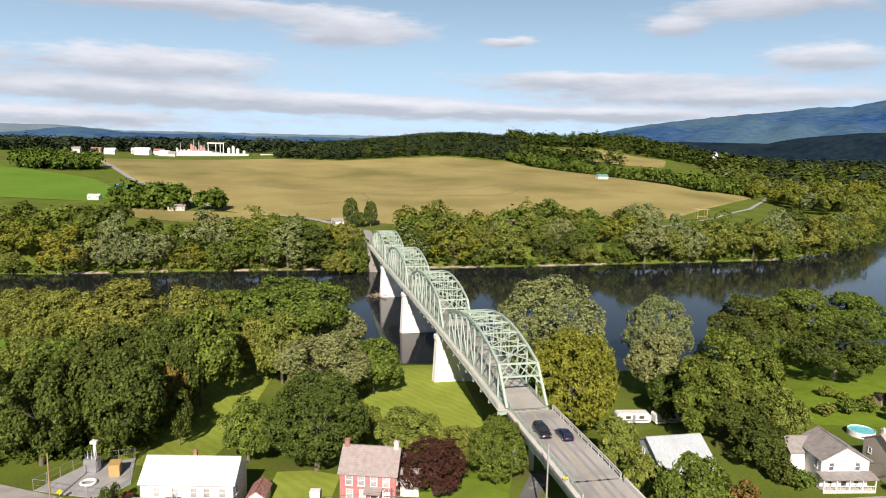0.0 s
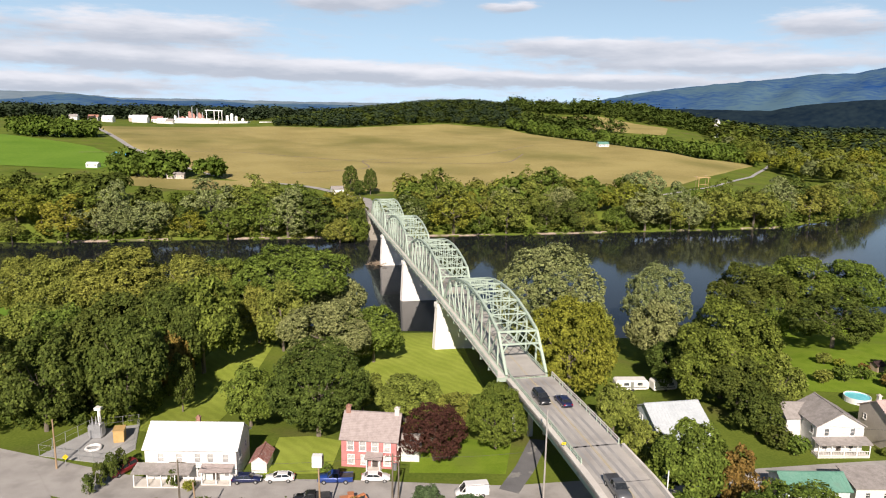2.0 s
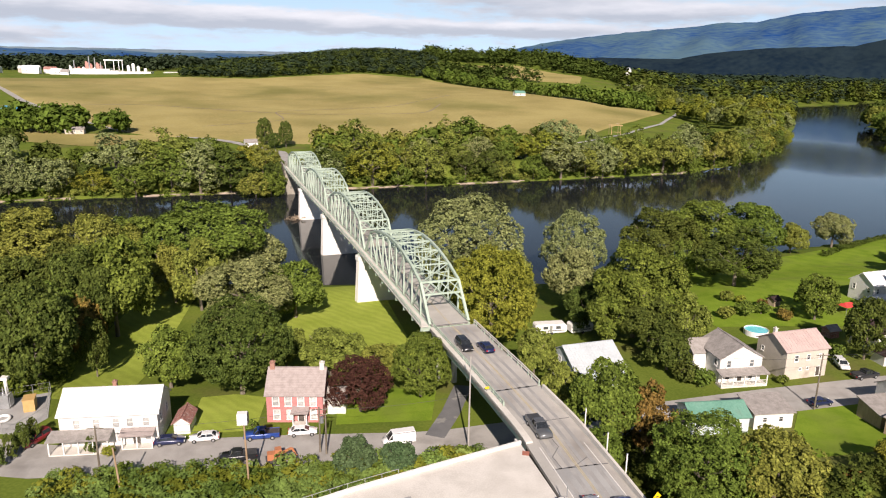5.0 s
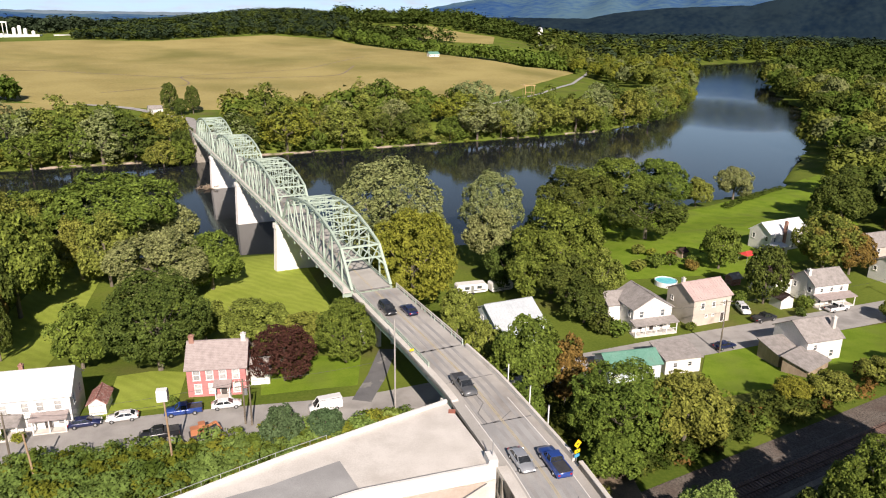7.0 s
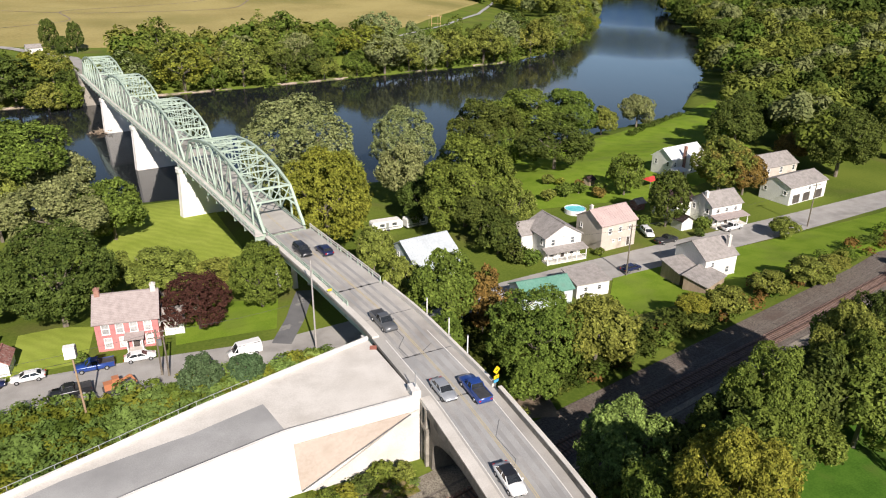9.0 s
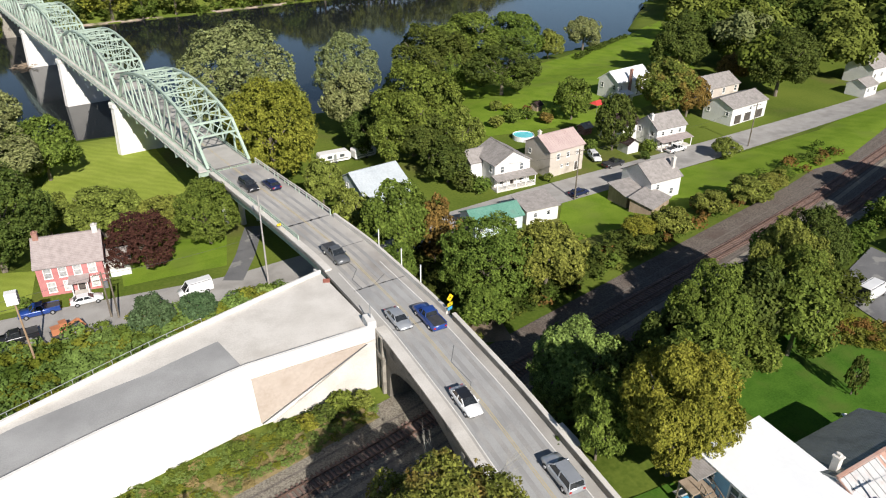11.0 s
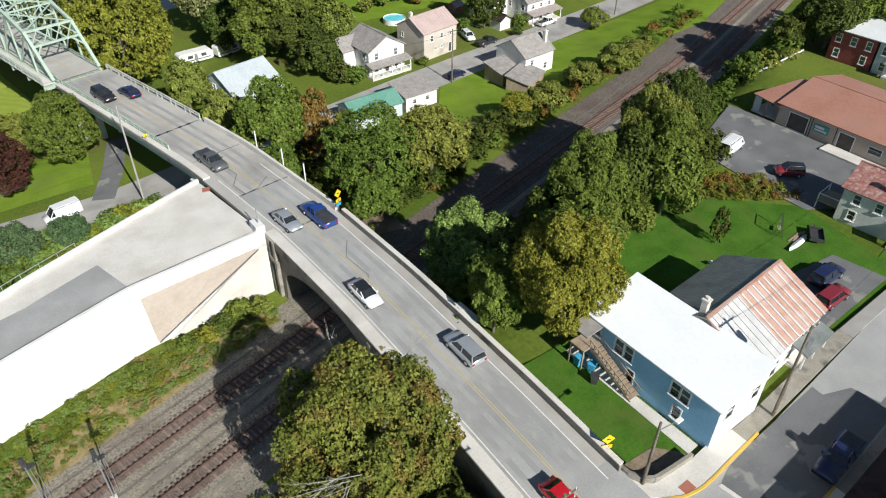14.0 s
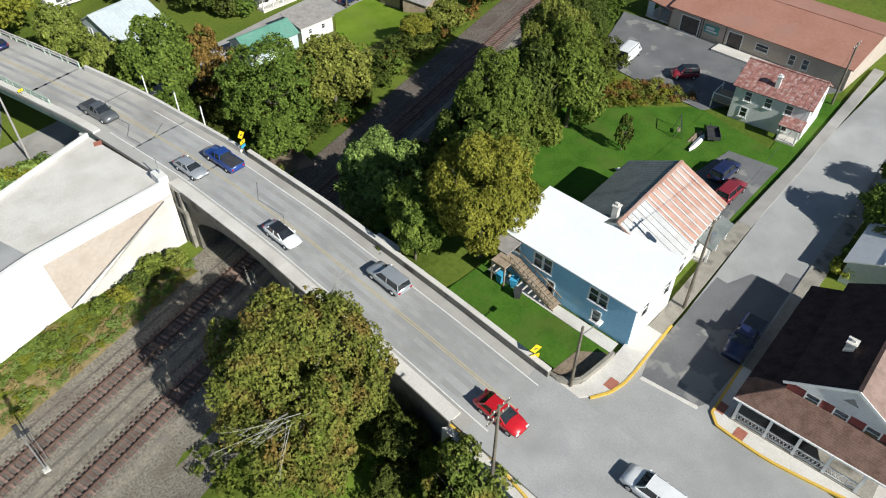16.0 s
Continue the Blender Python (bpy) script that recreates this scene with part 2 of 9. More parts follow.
LEAVES = {
    "green": ((0.067, 0.1, 0.017), (0.145, 0.19, 0.034)),
    "olive": ((0.114, 0.134, 0.026), (0.208, 0.23, 0.047)),
    "yellow": ((0.125, 0.14, 0.019), (0.225, 0.23, 0.034)),
    "pale": ((0.13, 0.16, 0.055), (0.225, 0.25, 0.1)),
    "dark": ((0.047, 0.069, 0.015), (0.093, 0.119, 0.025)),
    "purple": ((0.045, 0.017, 0.016), (0.08, 0.03, 0.025)),
    "turning": ((0.08, 0.106, 0.021), (0.168, 0.19, 0.037)),
    "fresh": ((0.12, 0.18, 0.04), (0.2, 0.275, 0.07)),
    # Hill leaves are darkened for the cloud shadow over the distant woods.
    "hill": ((0.029, 0.046, 0.026), (0.053, 0.078, 0.04)),
    "autumn": ((0.135, 0.1, 0.027), (0.215, 0.135, 0.037)),
    "straw": ((0.2, 0.165, 0.06), (0.34, 0.28, 0.11)),
    "spruce": ((0.05, 0.085, 0.035), (0.09, 0.135, 0.06)),
}
for k, (lo, hi) in LEAVES.items():
    M["leaf_" + k] = material("leaf_" + k, lo, hi, 0.45, 0.6, per="island", amount=0.42, through_light=0.05, fine=4, spec=0.05, **({"stain": (0.21, 0.14, 0.038), "stain_at": (0.5, 0.74), "stain_scale": 0.4} if k == "turning" else {}))
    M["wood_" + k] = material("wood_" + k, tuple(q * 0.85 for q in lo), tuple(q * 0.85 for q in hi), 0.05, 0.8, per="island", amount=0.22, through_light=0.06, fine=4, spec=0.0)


def water_material():
    m = bpy.data.materials.new("river_water")
    m.use_nodes = True
    t = m.node_tree
    b = t.nodes["Principled BSDF"]
    co, mp = t.nodes.new("ShaderNodeTexCoord"), t.nodes.new("ShaderNodeMapping")
    mp.inputs["Scale"].default_value = (0.5, 1.0, 1.0)
    n1, n2 = t.nodes.new("ShaderNodeTexNoise"), t.nodes.new("ShaderNodeTexNoise")
    n1.inputs["Scale"].default_value, n1.inputs["Detail"].default_value = 1.1, 4.0
    n2.inputs["Scale"].default_value, n2.inputs["Detail"].default_value = 0.02, 3.0
    t.links.new(co.outputs["Object"], mp.inputs["Vector"])
    t.links.new(mp.outputs[0], n1.inputs["Vector"])
    t.links.new(co.outputs["Object"], n2.inputs["Vector"])
    mr = t.nodes.new("ShaderNodeMapRange")
    mr.inputs["From Min"].default_value, mr.inputs["From Max"].default_value = 0.45, 0.7
    mr.inputs["To Min"].default_value, mr.inputs["To Max"].default_value = 0.006, 0.06
    bp = t.nodes.new("ShaderNodeBump")
    bp.inputs["Distance"].default_value = 0.25
    t.links.new(n2.outputs["Fac"], mr.inputs["Value"])
    # shallow riffle across the bend
    rf, gr, mul, ad = t.nodes.new("ShaderNodeMapping"), t.nodes.new("ShaderNodeTexGradient"), t.nodes.new("ShaderNodeMath"), t.nodes.new("ShaderNodeMath")
    rf.vector_type = "TEXTURE"
    rf.inputs["Location"].default_value, rf.inputs["Rotation"].default_value, rf.inputs["Scale"].default_value = (352, 505, -5), (0, 0, math.radians(62)), (125, 62, 40)
    gr.gradient_type = "SPHERICAL"
    mul.operation, ad.operation = "MULTIPLY", "ADD"
    mul.inputs[1].default_value = 2.4
    t.links.new(co.outputs["Object"], rf.inputs["Vector"])
    t.links.new(rf.outputs[0], gr.inputs["Vector"])
    t.links.new(gr.outputs["Fac"], mul.inputs[0])
    t.links.new(mul.outputs[0], ad.inputs[0])
    t.links.new(mr.outputs[0], ad.inputs[1])
    t.links.new(ad.outputs[0], bp.inputs["Strength"])
    t.links.new(n1.outputs["Fac"], bp.inputs["Height"])
    t.links.new(bp.outputs[0], b.inputs["Normal"])
    b.inputs["Base Color"].default_value = (0.013, 0.0155, 0.018, 1)
    b.inputs["Roughness"].default_value = 0.075
    b.inputs["IOR"].default_value = 1.33
    b.inputs["Specular IOR Level"].default_value = 0.44
    return m


M["water"] = water_material()


# ---- mesh helpers ----
class Shape:
    """Collects vertices and faces for one mesh."""

    def __init__(self):
        self.v, self.f = [], []

    def add(self, vs, fs):
        n = len(self.v)
        self.v.extend(tuple(p) for p in vs)
        self.f.extend(tuple(i + n for i in q) for q in fs)
        return self

    def box(self, x0, y0, z0, x1, y1, z1):
        return self.add([(x0, y0, z0), (x1, y0, z0), (x1, y1, z0), (x0, y1, z0), (x0, y0, z1), (x1, y0, z1), (x1, y1, z1), (x0, y1, z1)],
                        [(3, 2, 1, 0), (4, 5, 6, 7), (0, 1, 5, 4), (1, 2, 6, 5), (2, 3, 7, 6), (3, 0, 4, 7)])

    def beam(self, p, q, w, h, up=(0, 0, 1)):
        """A bar from p to q, w wide and h deep."""
        p, q = Vector(p), Vector(q)
        d = (q - p).normalized()
        u = Vector(up)
        if abs(d.dot(u)) > 0.97:
            u = Vector((0, 1, 0))
        s = d.cross(u).normalized()
        u = s.cross(d).normalized()
        vs = []
        for c in (p, q):
            for a, b in ((-1, -1), (1, -1), (1, 1), (-1, 1)):
                vs.append(c + s * (a * w / 2) + u * (b * h / 2))
        return self.add(vs, [(0, 3, 2, 1), (4, 5, 6, 7), (0, 1, 5, 4), (1, 2, 6, 5), (2, 3, 7, 6), (3, 0, 4, 7)])

    def tube(self, p, q, r0, r1, n=8, caps=True):
        p, q = Vector(p), Vector(q)
        d = (q - p).normalized()
        s = d.cross(Vector((0.3, 1, 0.2))).normalized()
        u = s.cross(d)
        vs = [c + (s * math.cos(2 * math.pi * i / n) + u * math.sin(2 * math.pi * i / n)) * r for c, r in ((p, r0), (q, r1)) for i in range(n)]
        fs = [((i + 1) % n, i, n + i, n + (i + 1) % n) for i in range(n)]
        if caps:
            fs += [tuple(range(n)), tuple(range(2 * n - 1, n - 1, -1))]
        return self.add(vs, fs)

    def prism(self, poly, z0, z1):
        """An upright block over a counter-clockwise outline."""
        n = len(poly)
        vs = [(x, y, z0) for x, y in poly] + [(x, y, z1) for x, y in poly]
        fs = [(i, (i + 1) % n, n + (i + 1) % n, n + i) for i in range(n)]
        return self.add(vs, fs + [tuple(range(n - 1, -1, -1)), tuple(range(n, 2 * n))])

    def mesh(self, name, mat, smooth=False):
        me = bpy.data.meshes.new(name)
        me.from_pydata(self.v, [], self.f)
        if mat:
            me.materials.append(mat)
        if smooth:
            me.shade_smooth()
        me.update()
        return me


def part(name, shape, mat, parent, label="", smooth=False):
    ob = new(name, shape if isinstance(shape, bpy.types.Mesh) else shape.mesh(name, mat, smooth))
    ob.parent = parent
    if label:
        ob["label"] = label
    return ob


def thing(name, m, label, category, group="", kind=""):
    ob = new(name)
    ob.matrix_world = m
    return tagged(ob, label, category, group, kind)


def setting(name, shape, mat, label, category, smooth=False, kind="structure"):
    ob = new(name, shape if isinstance(shape, bpy.types.Mesh) else shape.mesh(name, mat, smooth))
    return tagged(ob, label, category, kind=kind)


# ---- lie of the land ----
FAR_X = (-900, -190, -127, -37, 45, 116, 197, 265, 337, 420, 711, 1052, 2600)
FAR_Y = (300, 330, 344, 360, 377, 394, 415, 459, 534, 650, 1119, 1308, 1950)
NEAR_X = (-900, -150, -75, -60, -13, 55, 209, 278, 390, 554, 711, 897, 1052, 2600)
NEAR_Y = (228, 234, 222, 211, 205, 203, 254, 325, 451, 729, 905, 1075, 1200, 1780)
STREET_X = (-400, -80, -50, -30, -13, 11, 75, 136, 187, 400)
STREET_Y = (120, 112, 102.5, 103, 103, 102, 112.5, 120.5, 128, 165)
RR_P, RR_D = Vector((-3.2, 52.4)), Vector((0.964, 0.266))


def smooth01(a, lo, hi):
    t = np.clip((a - lo) / (hi - lo), 0, 1)
    return t * t * (3 - 2 * t)


def ground(x, y):
    """Height of the land at x, y (arrays or numbers)."""
    x, y = np.asarray(x, float), np.asarray(y, float)
    near, far = np.interp(x, NEAR_X, NEAR_Y), np.interp(x, FAR_X, FAR_Y)
    steep = 1 / np.sqrt(1 + np.where(x > 230, 1.9, 0.05))
    d1, d2 = (near - y) * steep, (y - far) * steep
    st = np.interp(x, STREET_X, STREET_Y)
    s = (x - RR_P.x) * RR_D.y - (y - RR_P.y) * RR_D.x
    north = np.where(x > 45, 16 + np.minimum(x - 45, 60) * 0.75, 16)
    town = -3.2 * smooth01(y - st, north, north + 29)
    town = town + 2.1 * smooth01(s, -26, -7)
    low = 2.0 * (1 - smooth01(y, 5, 16)) * 3.0 + 1.6
    rise = np.where(x > 31, 7.7, 0) * smooth01(x, 29, 34) + low * (1 - smooth01(x, 29, 34))
    rise = np.where(x > 34, 7.7, rise)
    town = town + rise * smooth01(s, 12.5, 22)
    town = town - 1.6 * (1 - smooth01(d1, 0, 14)) * (s < 0)
    r, az = np.hypot(x, y), np.degrees(np.arctan2(x, np.maximum(y, 1)))
    hillside = 1 - smooth01(az, 17, 27)
    up = 3 + hillside * 31 * np.clip((r - 480) / 600, 0, 1)
    up = up + 34 * np.exp(-((x - 20) / 230) ** 2 - ((y - 1290) / 170) ** 2)
    up = up + 22 * np.exp(-((x - 330) / 110) ** 2 - ((y - 1330) / 150) ** 2)
    up = up - 14 * smooth01(r, 1700, 2600) * hillside
    up = up + 2.2 * np.sin(x / 83) * np.sin(y / 97) * smooth01(r, 550, 800)
    far_bank = -5.0 + (up + 5.0) * smooth01(d2, 0, 26)
    z = np.where(d2 > 0, far_bank, np.where(d1 > 0, np.where(d1 < 4, np.minimum(town, -4.8 + 0.4 * d1), town), -7.5))
    return z


def gz(x, y):
    return float(ground(x, y))


def axis_steps(fine_lo, fine_hi, fine, lo, hi, grow=1.09):
    out, a, st = [], fine_lo, fine
    left = []
    while a > lo:
        st *= grow
        a -= st
        left.append(a)
    out = left[::-1]
    a = fine_lo
    while a < fine_hi:
        out.append(a)
        a += fine
    st = fine
    while a < hi:
        out.append(a)
        st *= grow
        a += st
    return np.array(out)


def sheet(name, X, Y, Z, mat, label, category, smooth=True, parent=None):
    ny, nx = X.shape
    me = bpy.data.meshes.new(name)
    idx = np.arange(nx * ny).reshape(ny, nx)
    quads = np.stack([idx[:-1, :-1], idx[:-1, 1:], idx[1:, 1:], idx[1:, :-1]], -1).reshape(-1, 4)
    me.from_pydata(np.stack([X, Y, Z], -1).reshape(-1, 3).tolist(), [], quads.tolist())
    me.materials.append(mat)
    if smooth:
        me.shade_smooth()
    ob = new(name, me)
    ob.parent = parent
    return tagged(ob, label, category, kind="structure") if parent is None else ob


gx, gy = axis_steps(-130, 250, 3.2, -4800, 4800), axis_steps(-40, 420, 3.2, -900, 4900)
GX, GY = np.meshgrid(gx, gy)
sheet("ground", GX, GY, ground(GX, GY), M["grass"], "grassy land sloping to the river and rising beyond it", "ground")
wx, wy = np.meshgrid(np.linspace(-1500, 2600, 40), np.linspace(150, 2000, 30))
sheet("water", wx, wy, np.full_like(wx, -5.3), M["water"], "dark calm river water with faint ripples", "river")


def resample(pts, n):
    p = np.array(pts, float)
    d = np.r_[0, np.cumsum(np.hypot(*np.diff(p, axis=0).T))]
    t = np.linspace(0, d[-1], n)
    return np.stack([np.interp(t, d, p[:, i]) for i in range(p.shape[1])], -1)


def ruled(name, a, b, nu, nv, lift, mat, label, category, heights=None, parent=None, skirt=0.0):
    """A strip of land cover between two lines, laid on the ground."""
    A, B = resample(a, nu), resample(b, nu)
    w = np.linspace(0, 1, nv)[:, None, None]
    Pn = A[None] * (1 - w) + B[None] * w
    Z = ground(Pn[..., 0], Pn[..., 1]) + lift if heights is None else heights(Pn[..., 0], Pn[..., 1]) + lift
    if skirt:
        Z[0] -= skirt
        Z[-1] -= skirt
        Z[:, 0] -= skirt
        Z[:, -1] -= skirt
    return sheet(name, Pn[..., 0], Pn[..., 1], Z, mat, label, category, parent=parent)


# ---- fields and lawns ----
ruled("field", [(-440, 905), (-302, 692), (-236, 605), (-174, 535), (-148, 517), (-108, 507), (-57, 491), (-10, 489), (45, 480), (84, 482), (119, 484), (180, 538), (255, 640), (334, 766)],
      [(-447, 912), (-365, 945), (-243, 1000), (-144, 985), (-70, 1030), (0, 1065), (93, 1040), (153, 905), (202, 808), (256, 722), (336, 772)],
      90, 60, 1.0, M["crop"], "ripe tan crop field with faint tractor tracks", "field", skirt=0.9)
ruled("field_2", [(136, 1128), (225, 1036), (299, 967)], [(138, 1190), (262, 1230), (341, 1092)], 30, 14, 0.8, M["crop"], "small tan crop field between woods", "field", skirt=0.7)
ruled("field_3", [(-900, 700), (-478, 560), (-348, 552), (-270, 548)], [(-950, 900), (-478, 765), (-340, 686), (-268, 600)], 50, 30, 0.3, M["green_field"], "bright green pasture on the hillside", "field")
ruled("field_4", [(-216, 483), (-172, 470), (-125, 500)], [(-262, 570), (-205, 520), (-142, 518)], 20, 12, 0.25, M["crop"], "mown tan grass beside the far road", "field")
ruled("field_5", [(-150, 190), (-120, 191), (-98, 190)], [(-160, 222), (-120, 220), (-108, 218)], 20, 8, 0.12, M["green_field"], "bright green meadow behind trees", "field")
ruled("lawn", [(-22, 150), (-10, 148), (12, 146)], [(-14, 199), (-5, 201), (4, 200)], 14, 24, 0.1, M["meadow"], "mown sunny grass under the bridge", "lawn")
ruled("lawn_2", [(-62, 128), (-56, 124), (-44, 124)], [(-60, 200), (-54, 201), (-46, 196)], 10, 30, 0.1, M["meadow"], "grass clearing between the trees", "lawn")
ruled("lawn_3", [(84, 150), (120, 148), (170, 165)], [(80, 205), (150, 222), (240, 268)], 24, 20, 0.1, M["lawn"], "wide green riverside lawn", "lawn")
ruled("lawn_4", [(66, 92), (95, 93), (150, 98)], [(79, 109), (110, 112.5), (166, 118)], 24, 8, 0.08, M["lawn"], "green lawn between street and railway", "lawn")
ruled("lawn_5", [(55, 26), (64, 26), (80, 20.4)], [(54, 44), (70, 47), (83, 34)], 16, 10, 0.08, M["back_lawn"], "green back garden lawn", "lawn")
ruled("lawn_6", [(34.6, 18.5), (34.6, 34)], [(39.6, 18), (40.5, 34)], 8, 4, 0.1, M["back_lawn"], "narrow lawn beside a blue house", "lawn")


ruled("lawn_7", [(-5.0, 110.4), (2, 110.6), (11.5, 110.6)], [(-5, 124), (3, 125), (13.5, 122)], 12, 8, 0.08, M["lawn"], "green front garden lawn under a purple tree", "lawn")
ruled("lawn_8", [(-29.5, 109.0), (-24, 109.4), (-18.5, 109.8)], [(-30, 123), (-24, 124), (-18, 122)], 12, 8, 0.06, M["meadow"], "sunny yellowish grass yard", "lawn")


ruled("lawn_9", [(150, 98.5), (175, 108), (215, 124)], [(166, 118.5), (185, 124), (215, 131)], 14, 6, 0.08, M["lawn"], "green grass between street and railway", "lawn")


ruled("lawn_10", [(62.5, 18.7), (80, 19.3), (98, 20.6)], [(62.5, 19.6), (79, 22.4), (98, 25.0)], 14, 4, 0.07, M["back_lawn"], "rough grass strip beside the pavement", "lawn")
ruled("lawn_11", [(10.5, 34.0), (17.0, 33.5), (20.5, 30.0)], [(12.0, 27.0), (17.5, 21.0), (21.0, 22.0)], 12, 8, 0.08, M["lawn"], "bright grass slope below the road wall", "lawn")


ruled("ground_2", [(36.5, 78.0), (41.0, 77.5), (45.0, 76.0)], [(37.0, 71.0), (40.0, 70.0), (44.0, 69.0)], 10, 6, 0.07, M["bank"], "bare brown earth below a large tree", "ground")


# ---- streets ----
def strip(name, line, half, lift, mat, label, category, nu=60, nv=4, shift=0.0):
    p = resample(line, nu)
    d = np.gradient(p, axis=0)
    d /= np.hypot(d[:, 0], d[:, 1])[:, None]
    nrm = np.stack([d[:, 1], -d[:, 0]], -1)
    return ruled(name, p + nrm * (shift + half), p + nrm * (shift - half), nu, nv, lift, mat, label, category)


STREET = list(zip(STREET_X, STREET_Y))[1:]
strip("road", STREET, 4.6, 0.12, M["street"], "grey worn asphalt street along the river", "road", 90, 4)
strip("road_2", [(-62, 96), (-72, 108), (-100, 118), (-150, 122)], 4.0, 0.15, M["street"], "grey asphalt side street", "road", 20, 4)
strip("road_3", [(19, 124), (15.2, 113), (11.5, 105)], 1.7, 0.13, M["dark_asphalt"], "asphalt lane passing below the bridge", "road", 16, 3)
strip("road_4", [(-33, 352), (-41, 400), (-49, 450), (-71, 477), (-90, 498), (-127, 517), (-175, 540), (-240, 610), (-310, 700), (-450, 915)], 2.8, 0.4, M["street"], "asphalt road beyond the bridge", "road", 80, 3)
strip("road_5", [(-30, 420), (60, 460), (156, 492), (202, 533), (275, 632), (345, 760), (420, 900)], 1.5, 0.5, M["asphalt"], "narrow road along the far bank", "road", 60, 3)
strip("ballast", [(-150, 12), (-3.2, 52.4), (30, 61.5)], 11.6, 0.05, M["gravel"], "grey stone railway ballast", "ballast", 60, 6, shift=6.8)
strip("ballast_1", [(30, 61.5), (126, 88), (230, 124), (420, 200), (700, 330)], 8.2, 0.05, M["brown_gravel"], "dark brown dirty railway ballast", "ballast", 90, 6, shift=3.4)
strip("verge", [(-60, 36.8), (-3.2, 52.4), (22, 59.3)], 2.0, 0.06, M["straw"], "dry straw-coloured grass verge beside the ballast", "verge", 60, 4, shift=-4.7)


for k, (x0, x1) in enumerate(((-185, -135), (-105, -62), (-8, 28), (52, 92), (128, 150), (176, 205))):
    line = [(x, float(np.interp(x, FAR_X, FAR_Y)) + 1.2) for x in np.linspace(x0, x1, 9)]
    strip("shore" if k == 0 else "shore_%d" % k, line, 1.7, 0.08, M["shore"], "pale bare gravel at the water's edge", "shore", 16, 3)


# ---- railway tracks ----
def track(shift):
    """Two rails on sleepers along the railway line."""
    p = resample([(-60, 36.8), (-3.2, 52.4), (126, 87.6), (230, 122), (420, 198)], 300)
    d = np.gradient(p, axis=0)
    d /= np.hypot(d[:, 0], d[:, 1])[:, None]
    nrm = np.stack([d[:, 1], -d[:, 0]], -1)
    p = p + nrm * shift
    z = ground(p[:, 0], p[:, 1]) + 0.12
    root = thing("railway_track", Matrix.Identity(4), "rusty steel rails on brown wooden sleepers in ballast", "railway track", "tracks")
    for side in (-0.75, 0.75):
        s = Shape()
        q = p + nrm * side
        for i in range(0, 299):
            s.beam((*q[i], z[i] + 0.22), (*q[i + 1], z[i + 1] + 0.22), 0.14, 0.17)
        part("rail", s, M["rail"], root, "rusty steel rail")
    tie = Shape().box(-0.14, -1.4, 0, 0.14, 1.4, 0.14).mesh("sleeper", M["sleeper"])
    rest = Shape()
    dist = np.r_[0, np.cumsum(np.hypot(*np.diff(p, axis=0).T))]
    n = 0
    for a in np.arange(0, dist[-1], 0.62):
        x, y = np.interp(a, dist, p[:, 0]), np.interp(a, dist, p[:, 1])
        zz, dx, dy = np.interp(a, dist, z), np.interp(a, dist, d[:, 0]), np.interp(a, dist, d[:, 1])
        ang = math.degrees(math.atan2(dy, dx)) + random.uniform(-1.5, 1.5)
        if 40 < a < 80:
            ob = new("sleeper", tie)
            ob.parent = root
            ob.matrix_world = pose(x, y, zz, 0, 0, ang)
        else:
            c, sn = math.cos(radians(ang)), math.sin(radians(ang))
            vs = [(x + u * c - w * sn, y + u * sn + w * c, zz + k) for k in (0, 0.14) for u, w in ((-0.14, -1.4), (0.14, -1.4), (0.14, 1.4), (-0.14, 1.4))]
            rest.add(vs, [(4, 5, 6, 7), (0, 1, 5, 4), (1, 2, 6, 5), (2, 3, 7, 6), (3, 0, 4, 7)])
    ob = part("sleepers", rest, M["sleeper"], root)
    ob["kind"] = "stuff"


M["rail"] = material("rail", (0.10, 0.06, 0.045), (0.2, 0.13, 0.1), 3.0, 0.6, metal=0.4)
M["sleeper"] = material("sleeper", (0.13, 0.085, 0.07), (0.24, 0.16, 0.13), 1.5, 0.95, bump=0.5, per="object", amount=0.3)


# ---- truss bridge ----
B0 = Vector((16.9, 129.2, 0))                     # middle of the near portal, at the deck's foot
BD = Vector((-0.2141, 0.9768, 0)).normalized()
BN = Vector((BD.y, -BD.x, 0))                     # towards the right side
SPANS = (57.5, 57.5, 57.5, 57.5)
HALF = 4.05                                       # half the distance between the trusses


def deck_z(a):
    """Height of the carriageway a metres along from the near portal: a low crest over the near spans."""
    return sum(float(np.interp(a + k, (-20, 0, 30, 60, 90, 121, 179, 235), (10.7, 10.7, 10.95, 10.95, 10.5, 10.05, 8.95, 8.75))) for k in (-10, -5, 0, 5, 10)) / 5


def bp(a, n, h=0.0):
    """A point a metres along, n metres to the right of the middle, h above the carriageway."""
    v = B0 + BD * a + BN * n
    return (v.x, v.y, deck_z(a) + h)


def along(a0, length, n, h, w, d, steps=9):
    """A bar that follows the deck's profile, in one skin."""
    s, vs, fs = Shape(), [], []
    for k in range(steps + 1):
        for u, v in ((-1, -1), (1, -1), (1, 1), (-1, 1)):
            vs.append(bp(a0 + length * k / steps, n + u * w / 2, h + v * d / 2))
        if k:
            q = 4 * (k - 1)
            fs += [(q + j, q + (j + 1) % 4, q + 4 + (j + 1) % 4, q + 4 + j) for j in range(4)]
    e = 4 * steps
    return s.add(vs, [tuple(reversed(f)) for f in fs + [(3, 2, 1, 0), (e, e + 1, e + 2, e + 3)]])


